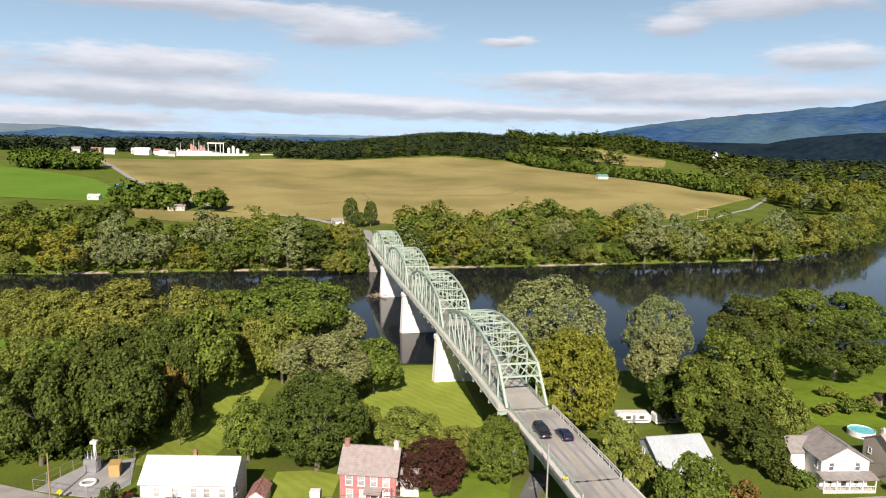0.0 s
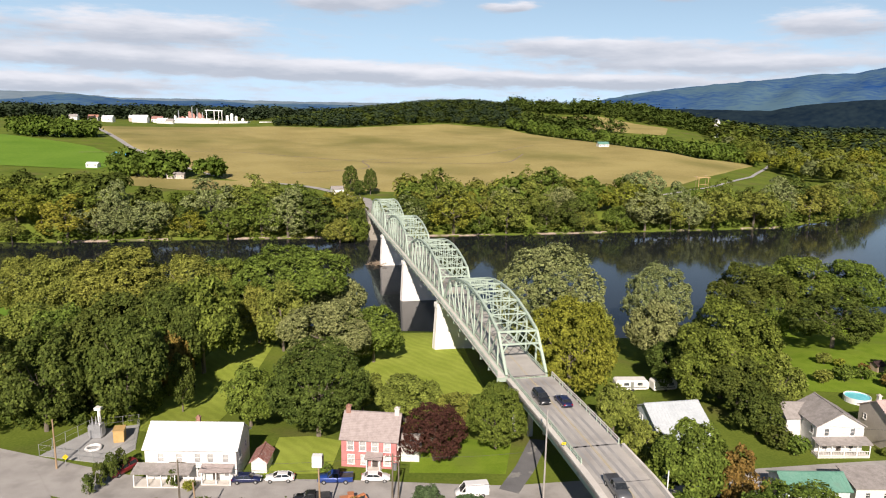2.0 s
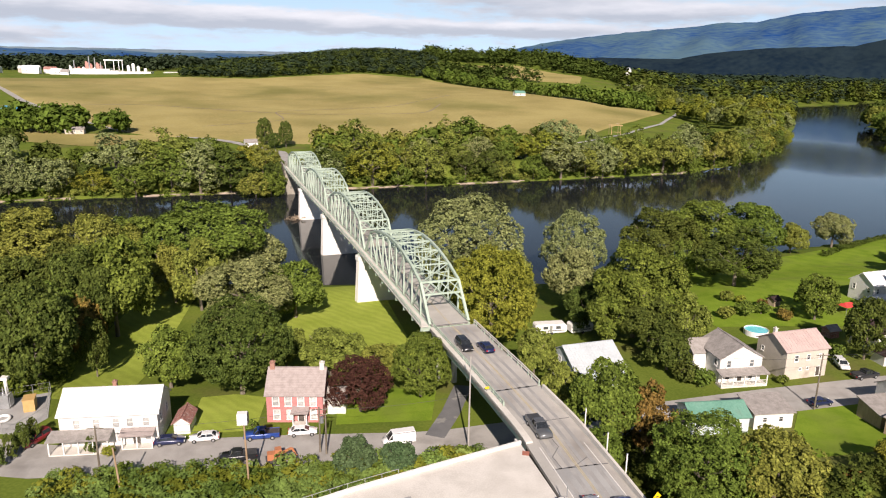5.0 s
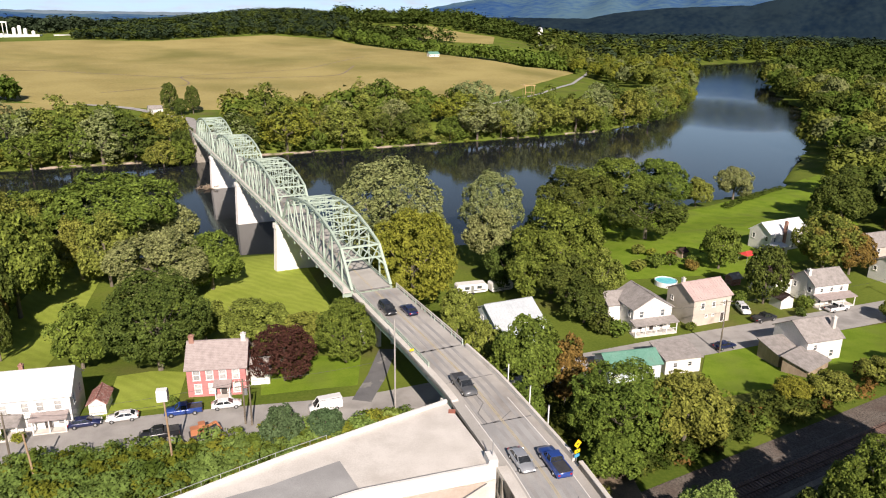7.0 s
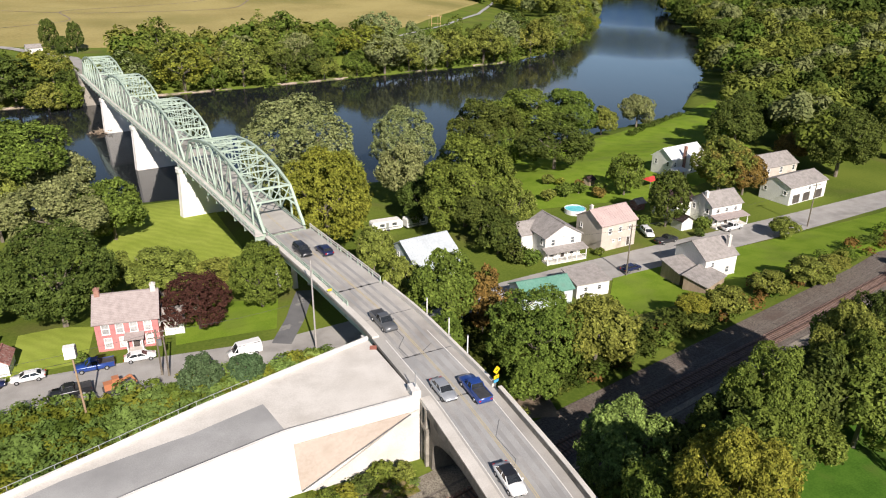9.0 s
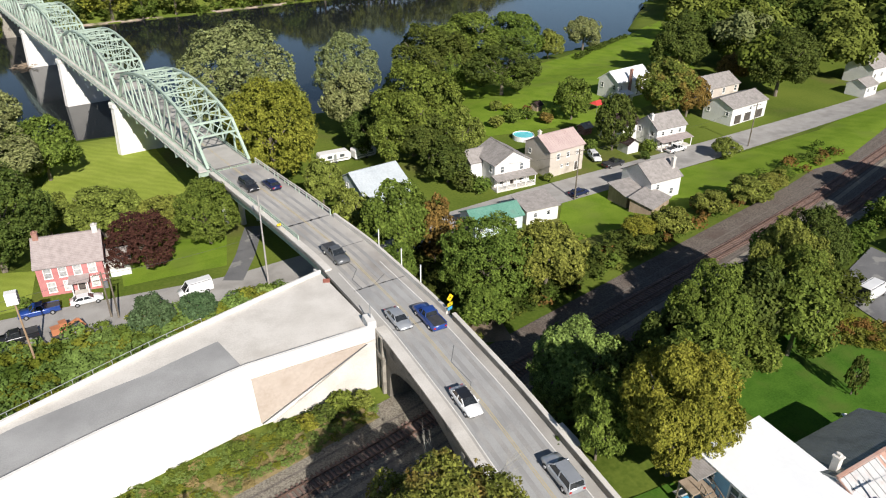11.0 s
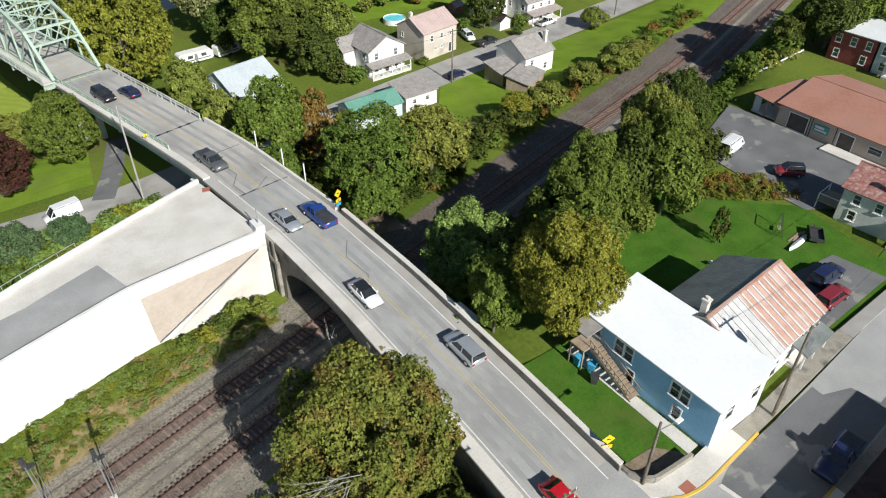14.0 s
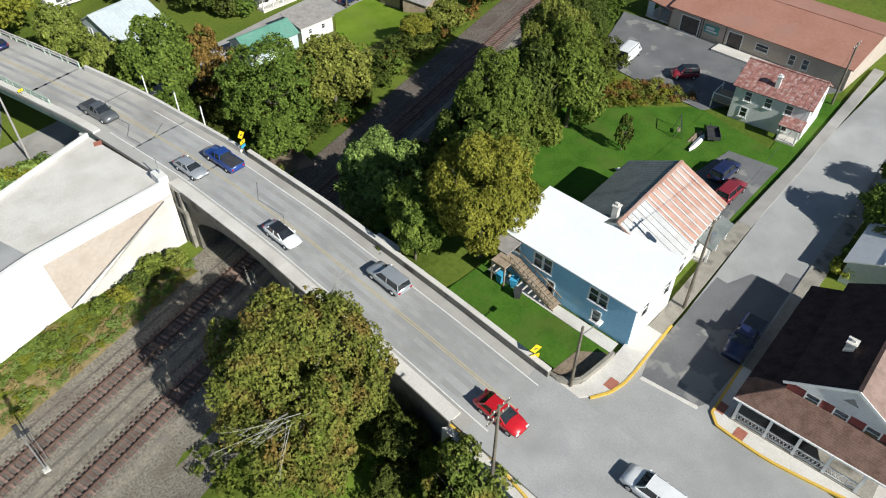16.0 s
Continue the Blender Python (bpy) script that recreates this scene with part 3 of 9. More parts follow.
def truss_span(a0, length, first):
    root = thing("truss_span", Matrix.Identity(4), "pale green riveted steel camelback truss span with latticed top bracing", "bridge span", "bridge spans")
    n = 9
    st = [a0 + 0.6 + (length - 1.2) * i / n for i in range(n + 1)]
    rise = [0, 6.7, 8.4, 9.5, 10.05, 10.05, 9.5, 8.4, 6.7, 0]
    for side in (-HALF, HALF):
        for i in range(n):
            part("end_post" if i in (0, n - 1) else "top_chord", Shape().beam(bp(st[i], side, rise[i]), bp(st[i + 1], side, rise[i + 1]), 0.5, 0.5), M["steel"], root)
            part("bottom_chord", Shape().beam(bp(st[i], side, -0.5), bp(st[i + 1], side, -0.5), 0.4, 0.55), M["steel"], root)
        for i in range(1, n):
            part("vertical", Shape().beam(bp(st[i], side, -0.4), bp(st[i], side, rise[i]), 0.3, 0.36, up=BD), M["steel"], root)
        for i in range(1, n - 1):
            if i < 4:
                part("diagonal", Shape().beam(bp(st[i], side, rise[i]), bp(st[i + 1], side, -0.4), 0.22, 0.28), M["steel"], root)
            elif i > 4:
                part("diagonal", Shape().beam(bp(st[i], side, -0.4), bp(st[i + 1], side, rise[i + 1]), 0.22, 0.28), M["steel"], root)
            else:
                part("diagonal", Shape().beam(bp(st[i], side, rise[i]), bp(st[i + 1], side, -0.4), 0.16, 0.16), M["steel"], root)
                part("diagonal", Shape().beam(bp(st[i], side, -0.4), bp(st[i + 1], side, rise[i + 1]), 0.16, 0.16), M["steel"], root)
    # portals at both ends
    for i, j in ((1, 0), (n - 1, n)):
        top, foot = st[i], st[j]
        s = Shape()

        def on_post(k, w):
            return bp(top + (foot - top) * k, w, rise[i] * (1 - k))
        s.beam(on_post(0.0, -HALF), on_post(0.0, HALF), 0.35, 0.4)
        s.beam(on_post(0.3, -HALF), on_post(0.3, HALF), 0.3, 0.35)
        for k in range(4):
            w0, w1 = -HALF + 2 * HALF * k / 4, -HALF + 2 * HALF * (k + 1) / 4
            s.beam(on_post(0.02, w0), on_post(0.29, w1), 0.14, 0.16)
            s.beam(on_post(0.29, w0), on_post(0.02, w1), 0.14, 0.16)
        for w in (-1, 1):
            s.beam(on_post(0.5, w * HALF), on_post(0.3, w * (HALF - 1.5)), 0.25, 0.25)
        part("portal_frame", s, M["steel"], root)
    for i in range(2, n - 1):
        part("sway_strut", Shape().beam(bp(st[i], -HALF, rise[i]), bp(st[i], HALF, rise[i]), 0.2, 0.26), M["steel"], root)
        s = Shape()
        low = rise[i] - 1.9
        s.beam(bp(st[i], -HALF, low), bp(st[i], HALF, low), 0.16, 0.2)
        for k in range(4):
            w0, w1 = -HALF + 2 * HALF * k / 4, -HALF + 2 * HALF * (k + 1) / 4
            s.beam(bp(st[i], w0, rise[i] if k % 2 else low), bp(st[i], w1, low if k % 2 else rise[i]), 0.1, 0.12)
        part("sway_frame", s, M["steel"], root)
    for i in range(1, n - 1):
        s = Shape()
        s.beam(bp(st[i], -HALF, rise[i]), bp(st[i + 1], HALF, rise[i + 1]), 0.2, 0.16)
        s.beam(bp(st[i], HALF, rise[i]), bp(st[i + 1], -HALF, rise[i + 1]), 0.2, 0.16)
        part("top_bracing", s, M["steel"], root)
    for i in range(n + 1):
        part("floor_beam", Shape().beam(bp(st[i], -HALF - 1.9, -0.75), bp(st[i], HALF + 0.3, -0.75), 0.35, 0.9), M["steel"], root)
    for w in (-2.8, -1.4, 0, 1.4, 2.8):
        part("stringer", along(a0, length, w, -0.6, 0.25, 0.5), M["steel"], root)
    part("deck", along(a0, length, 0, -0.14, 2 * HALF - 0.55, 0.28), M["deck_road"], root, "grey concrete carriageway")
    part("sidewalk", along(a0, length, -HALF - 1.2, -0.05, 1.6, 0.2), M["concrete"], root, "weathered concrete footway")
    for h in (0.45, 0.75, 1.05):
        part("railing", along(a0, length, -HALF - 1.95, h, 0.07, 0.09), M["steel"], root)
    for w in (-HALF + 0.5, HALF - 0.5):
        for h in (0.5, 0.9):
            part("guard_rail", along(a0, length, w, h, 0.08, 0.16), M["steel"], root)
    for i in range(int(length / 2.4)):
        part("railing_post", Shape().beam(bp(a0 + 2.4 * i + 1, -HALF - 1.95, -0.3), bp(a0 + 2.4 * i + 1, -HALF - 1.95, 1.1), 0.1, 0.1), M["steel"], root)
    # line markings
    for w in (-0.12, 0.12):
        part("centre_line", along(a0, length, w, 0.004, 0.1, 0.012), M["line_yellow"], root)
    return root


def bridge_pier(a, base):
    top = deck_z(a) - 1.35
    root = thing("bridge_pier", Matrix.Identity(4), "tall white concrete wall pier with a cutwater end", "bridge pier", "bridge piers")
    c = B0 + BD * a
    ring = []
    for z, half, thick in ((base, 7.2, 1.75), (top - 1.0, 6.5, 1.15)):
        ring.append([c + BN * u + BD * w + Vector((0, 0, z)) for u, w in
                     ((-half, 0), (-half + 0.4, -thick), (half - 0.4, -thick), (half, 0), (half - 0.4, thick), (-half + 0.4, thick))])
    s = Shape().add(ring[0] + ring[1], [(i, (i + 1) % 6, 6 + (i + 1) % 6, 6 + i) for i in range(6)] + [tuple(range(6, 12)), tuple(range(5, -1, -1))])
    part("shaft", s, M["white_concrete"], root)
    cap = [c + BN * u + BD * w for u, w in ((-6.8, 0), (-6.4, -1.45), (6.4, -1.45), (6.8, 0), (6.4, 1.45), (-6.4, 1.45))]
    part("cap", Shape().prism([(p.x, p.y) for p in cap], top - 1.0, top), M["white_concrete"], root)
    for u in (-HALF, HALF):
        part("bearing", Shape().beam(c + BN * u + BD * -0.7 + Vector((0, 0, top + 0.2)), c + BN * u + BD * 0.7 + Vector((0, 0, top + 0.2)), 0.7, 0.5), M["steel"], root)


a = 0.0
for i, length in enumerate(SPANS):
    truss_span(a, length, i == 0)
    a += length
    if i < 3:
        bridge_pier(a, -4.6 if i == 0 else -8.0)
END = a
s = Shape()
for w in ((-HALF - 2.2, -HALF - 1.6), (HALF + 0.2, HALF + 0.8)):
    p0, p1 = bp(END, w[0]), bp(END + 14, w[0])
    q0, q1 = bp(END, w[1]), bp(END + 14, w[1])
    s.prism([p0[:2], q0[:2], q1[:2], p1[:2]], -2.0, deck_z(END) + 0.9)
p = [bp(END, -HALF - 2.2)[:2], bp(END, HALF + 0.8)[:2], bp(END + 14, HALF + 0.8)[:2], bp(END + 14, -HALF - 2.2)[:2]]
s.prism(p, -6.0, deck_z(END) - 0.02)
ab = thing("bridge_abutment", Matrix.Identity(4), "weathered concrete abutment on the far river bank", "abutment")
part("wall", s, M["old_concrete"], ab)


# ---- approach road over street and railway ----
ROAD = [(28.6, -30.0), (28.5, 8.0), (28.4, 21.6), (28.7, 30.0), (28.9, 50.8), (28.2, 68.0), (25.9, 88.0), (22.2, 106.0), (16.9, 129.2)]
RC = resample(ROAD, 120)
for _ in range(8):
    RC[1:-1] = (RC[:-2] + 2 * RC[1:-1] + RC[2:]) / 4
RT = np.gradient(RC, axis=0)
RT /= np.hypot(RT[:, 0], RT[:, 1])[:, None]
RN = np.stack([RT[:, 1], -RT[:, 0]], -1)


def road_z(y):
    return 10.7 - 0.55 * (1 - float(smooth01(y, 2, 26)))


def road_strip(shape, n0, n1, z0, z1, y0, y1):
    """A long bar that follows the approach road between two offsets and heights."""
    idx = [i for i in range(len(RC)) if y0 <= RC[i, 1] <= y1]
    vs, fs = [], []
    for k, i in enumerate(idx):
        z = road_z(RC[i, 1])
        for o, h in ((n0, z0), (n1, z0), (n1, z1), (n0, z1)):
            q = RC[i] + RN[i] * o
            vs.append((q[0], q[1], z + h))
        if k:
            b = 4 * (k - 1)
            fs += [(b + j, b + (j + 1) % 4, b + 4 + (j + 1) % 4, b + 4 + j) for j in range(4)]
    e = len(vs) - 4
    fs += [(3, 2, 1, 0), (e, e + 1, e + 2, e + 3)]
    return shape.add(vs, [tuple(reversed(q)) for q in fs])


setting("road_12", road_strip(Shape(), -4.7, 4.8, -0.5, 0.0, -30, 21.5), M["asphalt"], "grey asphalt road at the street crossing", "road")
setting("road_6", road_strip(Shape(), -4.7, 4.8, -0.5, 0.0, 20.2, 129), M["deck_road"], "worn grey concrete road deck leading to the bridge", "road")
s = road_strip(Shape(), -3.2, 3.2, -0.3, 0.012, -30, 78)
setting("road_7", s, M["asphalt"], "grey asphalt paving with tyre-worn lanes", "road")
for nm, o, mat in (("line", -3.2, "line_white"), ("line_1", 3.25, "line_white"), ("line_2", -0.12, "line_yellow"), ("line_3", 0.12, "line_yellow")):
    setting(nm, road_strip(Shape(), o - 0.06, o + 0.06, -0.05, 0.026, 19, 129 if "yellow" in mat else 84), M[mat], ("white" if "white" in mat else "double yellow") + " painted road line, worn", "road marking")
for k, o in enumerate((-2.45, -1.05, 1.05, 2.45)):
    setting("road_%d" % (13 + k), road_strip(Shape(), o - 0.28, o + 0.28, -0.05, 0.018, 22, 129), M["tyre_band"], "tyre-darkened wheel path on the road", "road")
setting("kerb", road_strip(Shape(), -4.9, -3.6, -0.5, 0.16, 22, 69), M["concrete"], "pale concrete kerb walk beside the carriageway", "kerb")
s = road_strip(Shape(), 4.45, 4.85, -0.9, 0.85, 19, 66)
setting("wall", s, M["old_concrete"], "weathered concrete parapet wall with a mossy foot", "parapet")
setting("wall_1", road_strip(Shape(), 4.35, 4.75, -0.9, 0.8, 66, 100), M["concrete"], "pale concrete parapet wall", "parapet")
setting("trim", road_strip(Shape(), 4.38, 4.92, 0.85, 0.97, 19, 66), M["concrete"], "pale coping on the parapet", "parapet")


def guard_rail(name, o, y0, y1, label):
    root = thing(name, Matrix.Identity(4), label, "railing")
    for h in (0.55, 0.95):
        part("rail", road_strip(Shape(), o - 0.06, o + 0.06, h - 0.1, h + 0.08, y0, y1), M["concrete"] if o > 0 else M["steel"], root)
    for y in np.arange(y0 + 0.5, y1, 2.0):
        i = int(np.argmin(abs(RC[:, 1] - y)))
        q = RC[i] + RN[i] * o
        part("post", Shape().box(q[0] - 0.09, q[1] - 0.09, road_z(y) - 0.3, q[0] + 0.09, q[1] + 0.09, road_z(y) + 1.0), M["steel"], root)


guard_rail("guard_rail", 4.5, 100, 129, "pale two-bar steel guard rail on posts")
guard_rail("guard_rail", -3.9, 94, 129, "green two-bar steel guard rail on posts")
setting("kerb_1", road_strip(Shape(), -4.7, -3.7, -0.5, 0.25, 84, 129), M["concrete"], "concrete footway edge on the bridge approach", "kerb")
s = Shape()
for o in (-4.0, -1.4, 1.4, 4.0):
    road_strip(s, o - 0.2, o + 0.2, -1.9, -0.5, 84, 129)
setting("girder", s, M["steel"], "green steel girders below the approach deck", "girder")
for y in (88, 127):
    i = int(np.argmin(abs(RC[:, 1] - y)))
    root = thing("approach_pier", Matrix.Identity(4), "white concrete column pier below the approach deck", "bridge pier", "approach piers")
    for o in (-3.2, 0, 3.2):
        q = RC[i] + RN[i] * o
        part("column", Shape().tube((*q, -3.5), (*q, 8.0), 0.55, 0.55, 12), M["white_concrete"], root)
    q0, q1 = RC[i] - RN[i] * 4.6, RC[i] + RN[i] * 4.6
    part("cap_beam", Shape().beam((*q0, 8.4), (*q1, 8.4), 1.3, 1.0), M["white_concrete"], root)

# concrete arch over the railway and the filled walls on both sides of it
prof = [(-30, 1.0), (44, 1.0)] + [(54.5 - 10.2 * math.cos(math.pi * k / 12), 5.2 + 3.6 * math.sin(math.pi * k / 12)) for k in range(13)] + [(65, 0.5), (84, 0.5)]
s = Shape()
for k in range(len(prof) - 1):
    (y0, b0), (y1, b1) = prof[k], prof[k + 1]
    if abs(y1 - y0) < 0.01:
        continue
    i0, i1 = (int(np.argmin(abs(RC[:, 1] - y))) for y in (y0, y1))
    vs = []
    for i, yy, b in ((i0, y0, b0), (i1, y1, b1)):
        cx = np.interp(yy, RC[:, 1], RC[:, 0])
        for o in (-4.6, 4.6):
            vs += [(cx + o, yy, b), (cx + o, yy, road_z(yy) - 0.45)]
    s.add(vs, [(0, 1, 5, 4), (2, 6, 7, 3), (0, 4, 6, 2), (1, 3, 7, 5), (0, 2, 3, 1), (4, 5, 7, 6)])
setting("wall_2", s, M["dark_concrete"], "stained concrete arch, shade darkened into it, carrying the road over the railway", "bridge")
s = Shape()
for y in (66.0, 43.5):
    cx = np.interp(y, RC[:, 1], RC[:, 0]) - 4.6
    for w in (0, 1.5):
        s.box(cx - 0.45, y - 0.3 + w, 1.5, cx + 0.05, y + 0.3 + w, 10.4)
    s.box(cx - 0.5, y - 0.5, 7.2, cx + 0.05, y + 2.0, 7.8)
setting("trim_1", s, M["old_concrete"], "stained concrete pilasters of the railway arch", "pilaster")
setting("trim_2", road_strip(Shape(), -5.0, -4.55, -1.0, 0.14, 22, 66), M["dark_concrete"], "stained concrete edge band of the railway arch, shade in its colour", "band")

# ---- ramp ----
RO = resample([(20.9, 84.1), (8.5, 79.5), (-1.8, 75.5), (-12.3, 70.8), (-21.6, 66.8), (-60.0, 50.2)], 40)
RI = resample([(23.2, 68.0), (6.6, 66.6), (-9.2, 62.1), (-52.0, 47.0)], 40)


def ramp_z(k):
    return 10.68 - 1.2 * (k / 39.0) ** 1.3


s, top, apron = Shape(), Shape(), Shape()
vs, fs = [], []
for k in range(40):
    z = ramp_z(k)
    vs += [(*RO[k], 0.0), (*RO[k], z), (*RI[k], z), (*RI[k], 1.2)]
    if k:
        b = 4 * (k - 1)
        fs += [(b + j, b + 4 + j, b + 4 + (j + 1) % 4, b + (j + 1) % 4) for j in range(3)]
s.add(vs, fs)
setting("ramp", s, M["white_concrete"], "white concrete ramp with tall retaining walls", "ramp")
for name, i0, mat, lift, lab in (("road_8", 0, "concrete", 0.01, "pale concrete apron of the ramp"), ("road_9", 8, "asphalt", 0.03, "grey asphalt surface of the ramp")):
    vs, fs = [], []
    for n, k in enumerate(range(i0, 40)):
        z = ramp_z(k) + lift
        a0 = RO[k] + (RI[k] - RO[k]) * (0.02 if i0 == 0 else 0.38 - 0.2 * min(1.0, max(0, k - 12) / 6))
        a1 = RO[k] + (RI[k] - RO[k]) * (0.98 if i0 == 0 else 0.97)
        vs += [(*a0, z), (*a1, z)]
        if n:
            fs.append((2 * n - 2, 2 * n - 1, 2 * n + 1, 2 * n))
    setting(name, Shape().add(vs, [tuple(reversed(q)) for q in fs]), M[mat], lab, "road")


def edge_wall(name, line, k0, k1, thick, h0, h1, mat, label, side):
    vs, fs = [], []
    for n, k in enumerate(range(k0, k1)):
        d = line[min(k + 1, 39)] - line[max(k - 1, 0)]
        d = d / np.hypot(*d)
        nr = np.array([d[1], -d[0]]) * side
        z = ramp_z(k)
        for o, h in ((0, h0), (thick, h0), (thick, h1), (0, h1)):
            q = line[k] + nr * o
            vs.append((q[0], q[1], z + h))
        if n:
            b = 4 * (n - 1)
            fs += [(b + j, b + (j + 1) % 4, b + 4 + (j + 1) % 4, b + 4 + j) for j in range(4)]
    e = len(vs) - 4
    setting(name, Shape().add(vs, fs + [(3, 2, 1, 0), (e, e + 1, e + 2, e + 3)]), M[mat], label, "parapet")


edge_wall("wall_3", RO, 0, 40, 0.35, 0.0, 0.45, "white_concrete", "low white concrete parapet on the ramp's outer edge", -1)
edge_wall("wall_4", RI, 0, 40, 0.4, 0.0, 0.55, "white_concrete", "white concrete edge beam of the ramp", 1)
# Dark strip inside the ramp parapet: its shadow laid on as asphalt colour.
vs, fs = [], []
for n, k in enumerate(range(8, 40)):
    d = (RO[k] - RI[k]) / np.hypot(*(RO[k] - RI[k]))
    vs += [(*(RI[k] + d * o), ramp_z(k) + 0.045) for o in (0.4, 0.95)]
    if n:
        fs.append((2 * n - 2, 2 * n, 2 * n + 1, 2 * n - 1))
setting("road_17", Shape().add(vs, fs), M["dark_asphalt"], "dark strip laid as the parapet's shadow along the ramp", "gutter")
M["tan"] = material("tan_plaster", (0.44, 0.365, 0.305), (0.52, 0.445, 0.38), 0.3, 0.9, bump=0.2, stain=(0.4, 0.325, 0.265), stain_scale=0.3)

track(1.4)
track(8.1)
M["oily_gravel"] = material("oily_ballast", (0.06, 0.05, 0.042), (0.2, 0.172, 0.145), 4.5, 0.95, bump=1.0, fine=3, stain=(0.17, 0.15, 0.128), stain_at=(0.45, 0.7), stain_scale=0.7)
M["dust_gravel"] = material("dusty_ballast", (0.165, 0.143, 0.108), (0.33, 0.292, 0.228), 4.0, 0.95, bump=1.0, fine=3, stain=(0.2, 0.178, 0.15), stain_at=(0.45, 0.65), stain_scale=0.5)
for k, (sh, hw, mt, lab) in enumerate(((1.4, 1.25, "oily_gravel", "dark oily stone between the rails"), (8.1, 1.25, "oily_gravel", "dark oily stone between the rails"), (3.9, 0.16, "oily_gravel", "dark worn drain line beside a track"),
                                       (5.6, 0.14, "oily_gravel", "dark worn drain line beside a track"), (-1.4, 0.15, "oily_gravel", "dark worn drain line beside a track"), (10.9, 0.8, "dust_gravel", "pale dusty stone shoulder beside a track"), (4.8, 0.45, "dust_gravel", "pale dusty stone ridge between the tracks"))):
    strip("ballast_%d" % (k + 2), [(-150, 12), (-3.2, 52.4), (30, 61.5), (126, 88), (230, 124), (420, 200)], hw, 0.075 if hw > 1 else 0.085, M[mt], lab, "ballast", 150, 3, shift=sh)

# ---- side streets at the crossing ----
BLOCK = 9.8


def slab_poly(name, poly, z0, z1, mat, label, category):
    return setting(name, Shape().prism(poly, z0, z1), M[mat], label, category)


slab_poly("road_10", [(24, -40), (33.2, -40), (40, -3), (40.4, 8), (120, 10.5), (120, 19), (80, 18.3), (46, 15.2), (40, 15.6), (33.6, 17.5), (33, 20), (24, 20)], 5.0, 10.12, "asphalt", "wide grey asphalt road crossing", "road")
# Repaved dark asphalt, its outline also tracing the corner house's cast shadow.
slab_poly("road_11", [(39.9, 9.1), (41.0, 8.55), (46.7, 8.6), (61.0, 9.75), (60.7, 11.1), (58.6, 10.9), (58.1, 13.5), (55.1, 14.6), (55.2, 15.75), (46.0, 15.3), (41.2, 14.85), (39.2, 14.2), (39.5, 11.7)], 9.5, 10.14, "dark_asphalt", "dark side street asphalt with the corner house's shadow in its shape", "road")
slab_poly("trim_4", [(39.9, 9.0), (40.0, 9.1), (39.62, 11.7), (39.3, 14.2), (38.85, 14.25), (39.25, 11.6), (39.6, 9.0)], 9.6, 10.15, "concrete", "pale concrete gutter across the street mouth", "gutter")
slab_poly("pavement", [(32.75, 18.3), (33.25, 16.95), (34.2, 16.15), (35.8, 15.25), (37.5, 14.95), (39.1, 15.0), (42.4, 15.3), (44.6, 15.45), (44.6, 17.1), (41.3, 17.35), (39.3, 17.2), (34.6, 17.5), (33.5, 19.1), (33.0, 19.1)], 9.4, 10.26, "concrete", "pale concrete pavement at the street corner", "pavement")
slab_poly("pavement_3", [(44.6, 15.45), (64.6, 17.0), (64.6, 18.55), (46.0, 17.1), (44.6, 17.1)], 9.4, 10.26, "old_concrete", "dirty brown worn stretch of pavement", "pavement")
slab_poly("pavement_7", [(64.6, 17.0), (79.5, 17.8), (110.0, 19.8), (110.0, 21.2), (98.2, 20.4), (80.1, 19.1), (64.6, 18.5)], 9.4, 10.24, "street", "grey worn pavement beside the gardens", "pavement")
slab_poly("pavement_1", [(46.6, 8.4), (42.4, 8.0), (40.3, 7.8), (39.4, 6.9), (39.4, 2.6), (40.1, -1.3), (41.2, -6.0), (43.2, -14.0), (47.0, -14.0), (43.4, -4.5), (42.0, 0.0), (42.0, 6.2), (46.6, 6.9)], 9.4, 10.26, "concrete", "pale concrete pavement beside a porch", "pavement")
slab_poly("pavement_8", [(46.6, 6.9), (61.0, 7.9), (110.0, 11.0), (110.0, 12.7), (61.0, 9.55), (46.6, 8.4)], 9.4, 10.25, "old_concrete", "worn brown pavement along the side street", "pavement")
# Earth-coloured patch stands in for the shadow of the low kerb wall.
slab_poly("ground_1", [(34.3, 20.3), (34.7, 17.75), (39.2, 17.45), (39.3, 18.2), (37.6, 20.1)], 8.6, 9.93, "bank", "brown earth patch laid for the kerb wall's shadow", "ground")
# low kerb wall that curves round the lawn's corner
s, line = Shape(), resample([(33.45, 21.0), (33.35, 19.4), (34.0, 18.1), (34.9, 17.55), (37.0, 17.4), (39.2, 17.3)], 20)
for k in range(19):
    s.beam((*line[k], 10.35), (*line[k + 1], 10.35), 0.32, 1.1)
setting("wall_7", s, M["old_concrete"], "low weathered kerb wall round the lawn's corner", "wall")


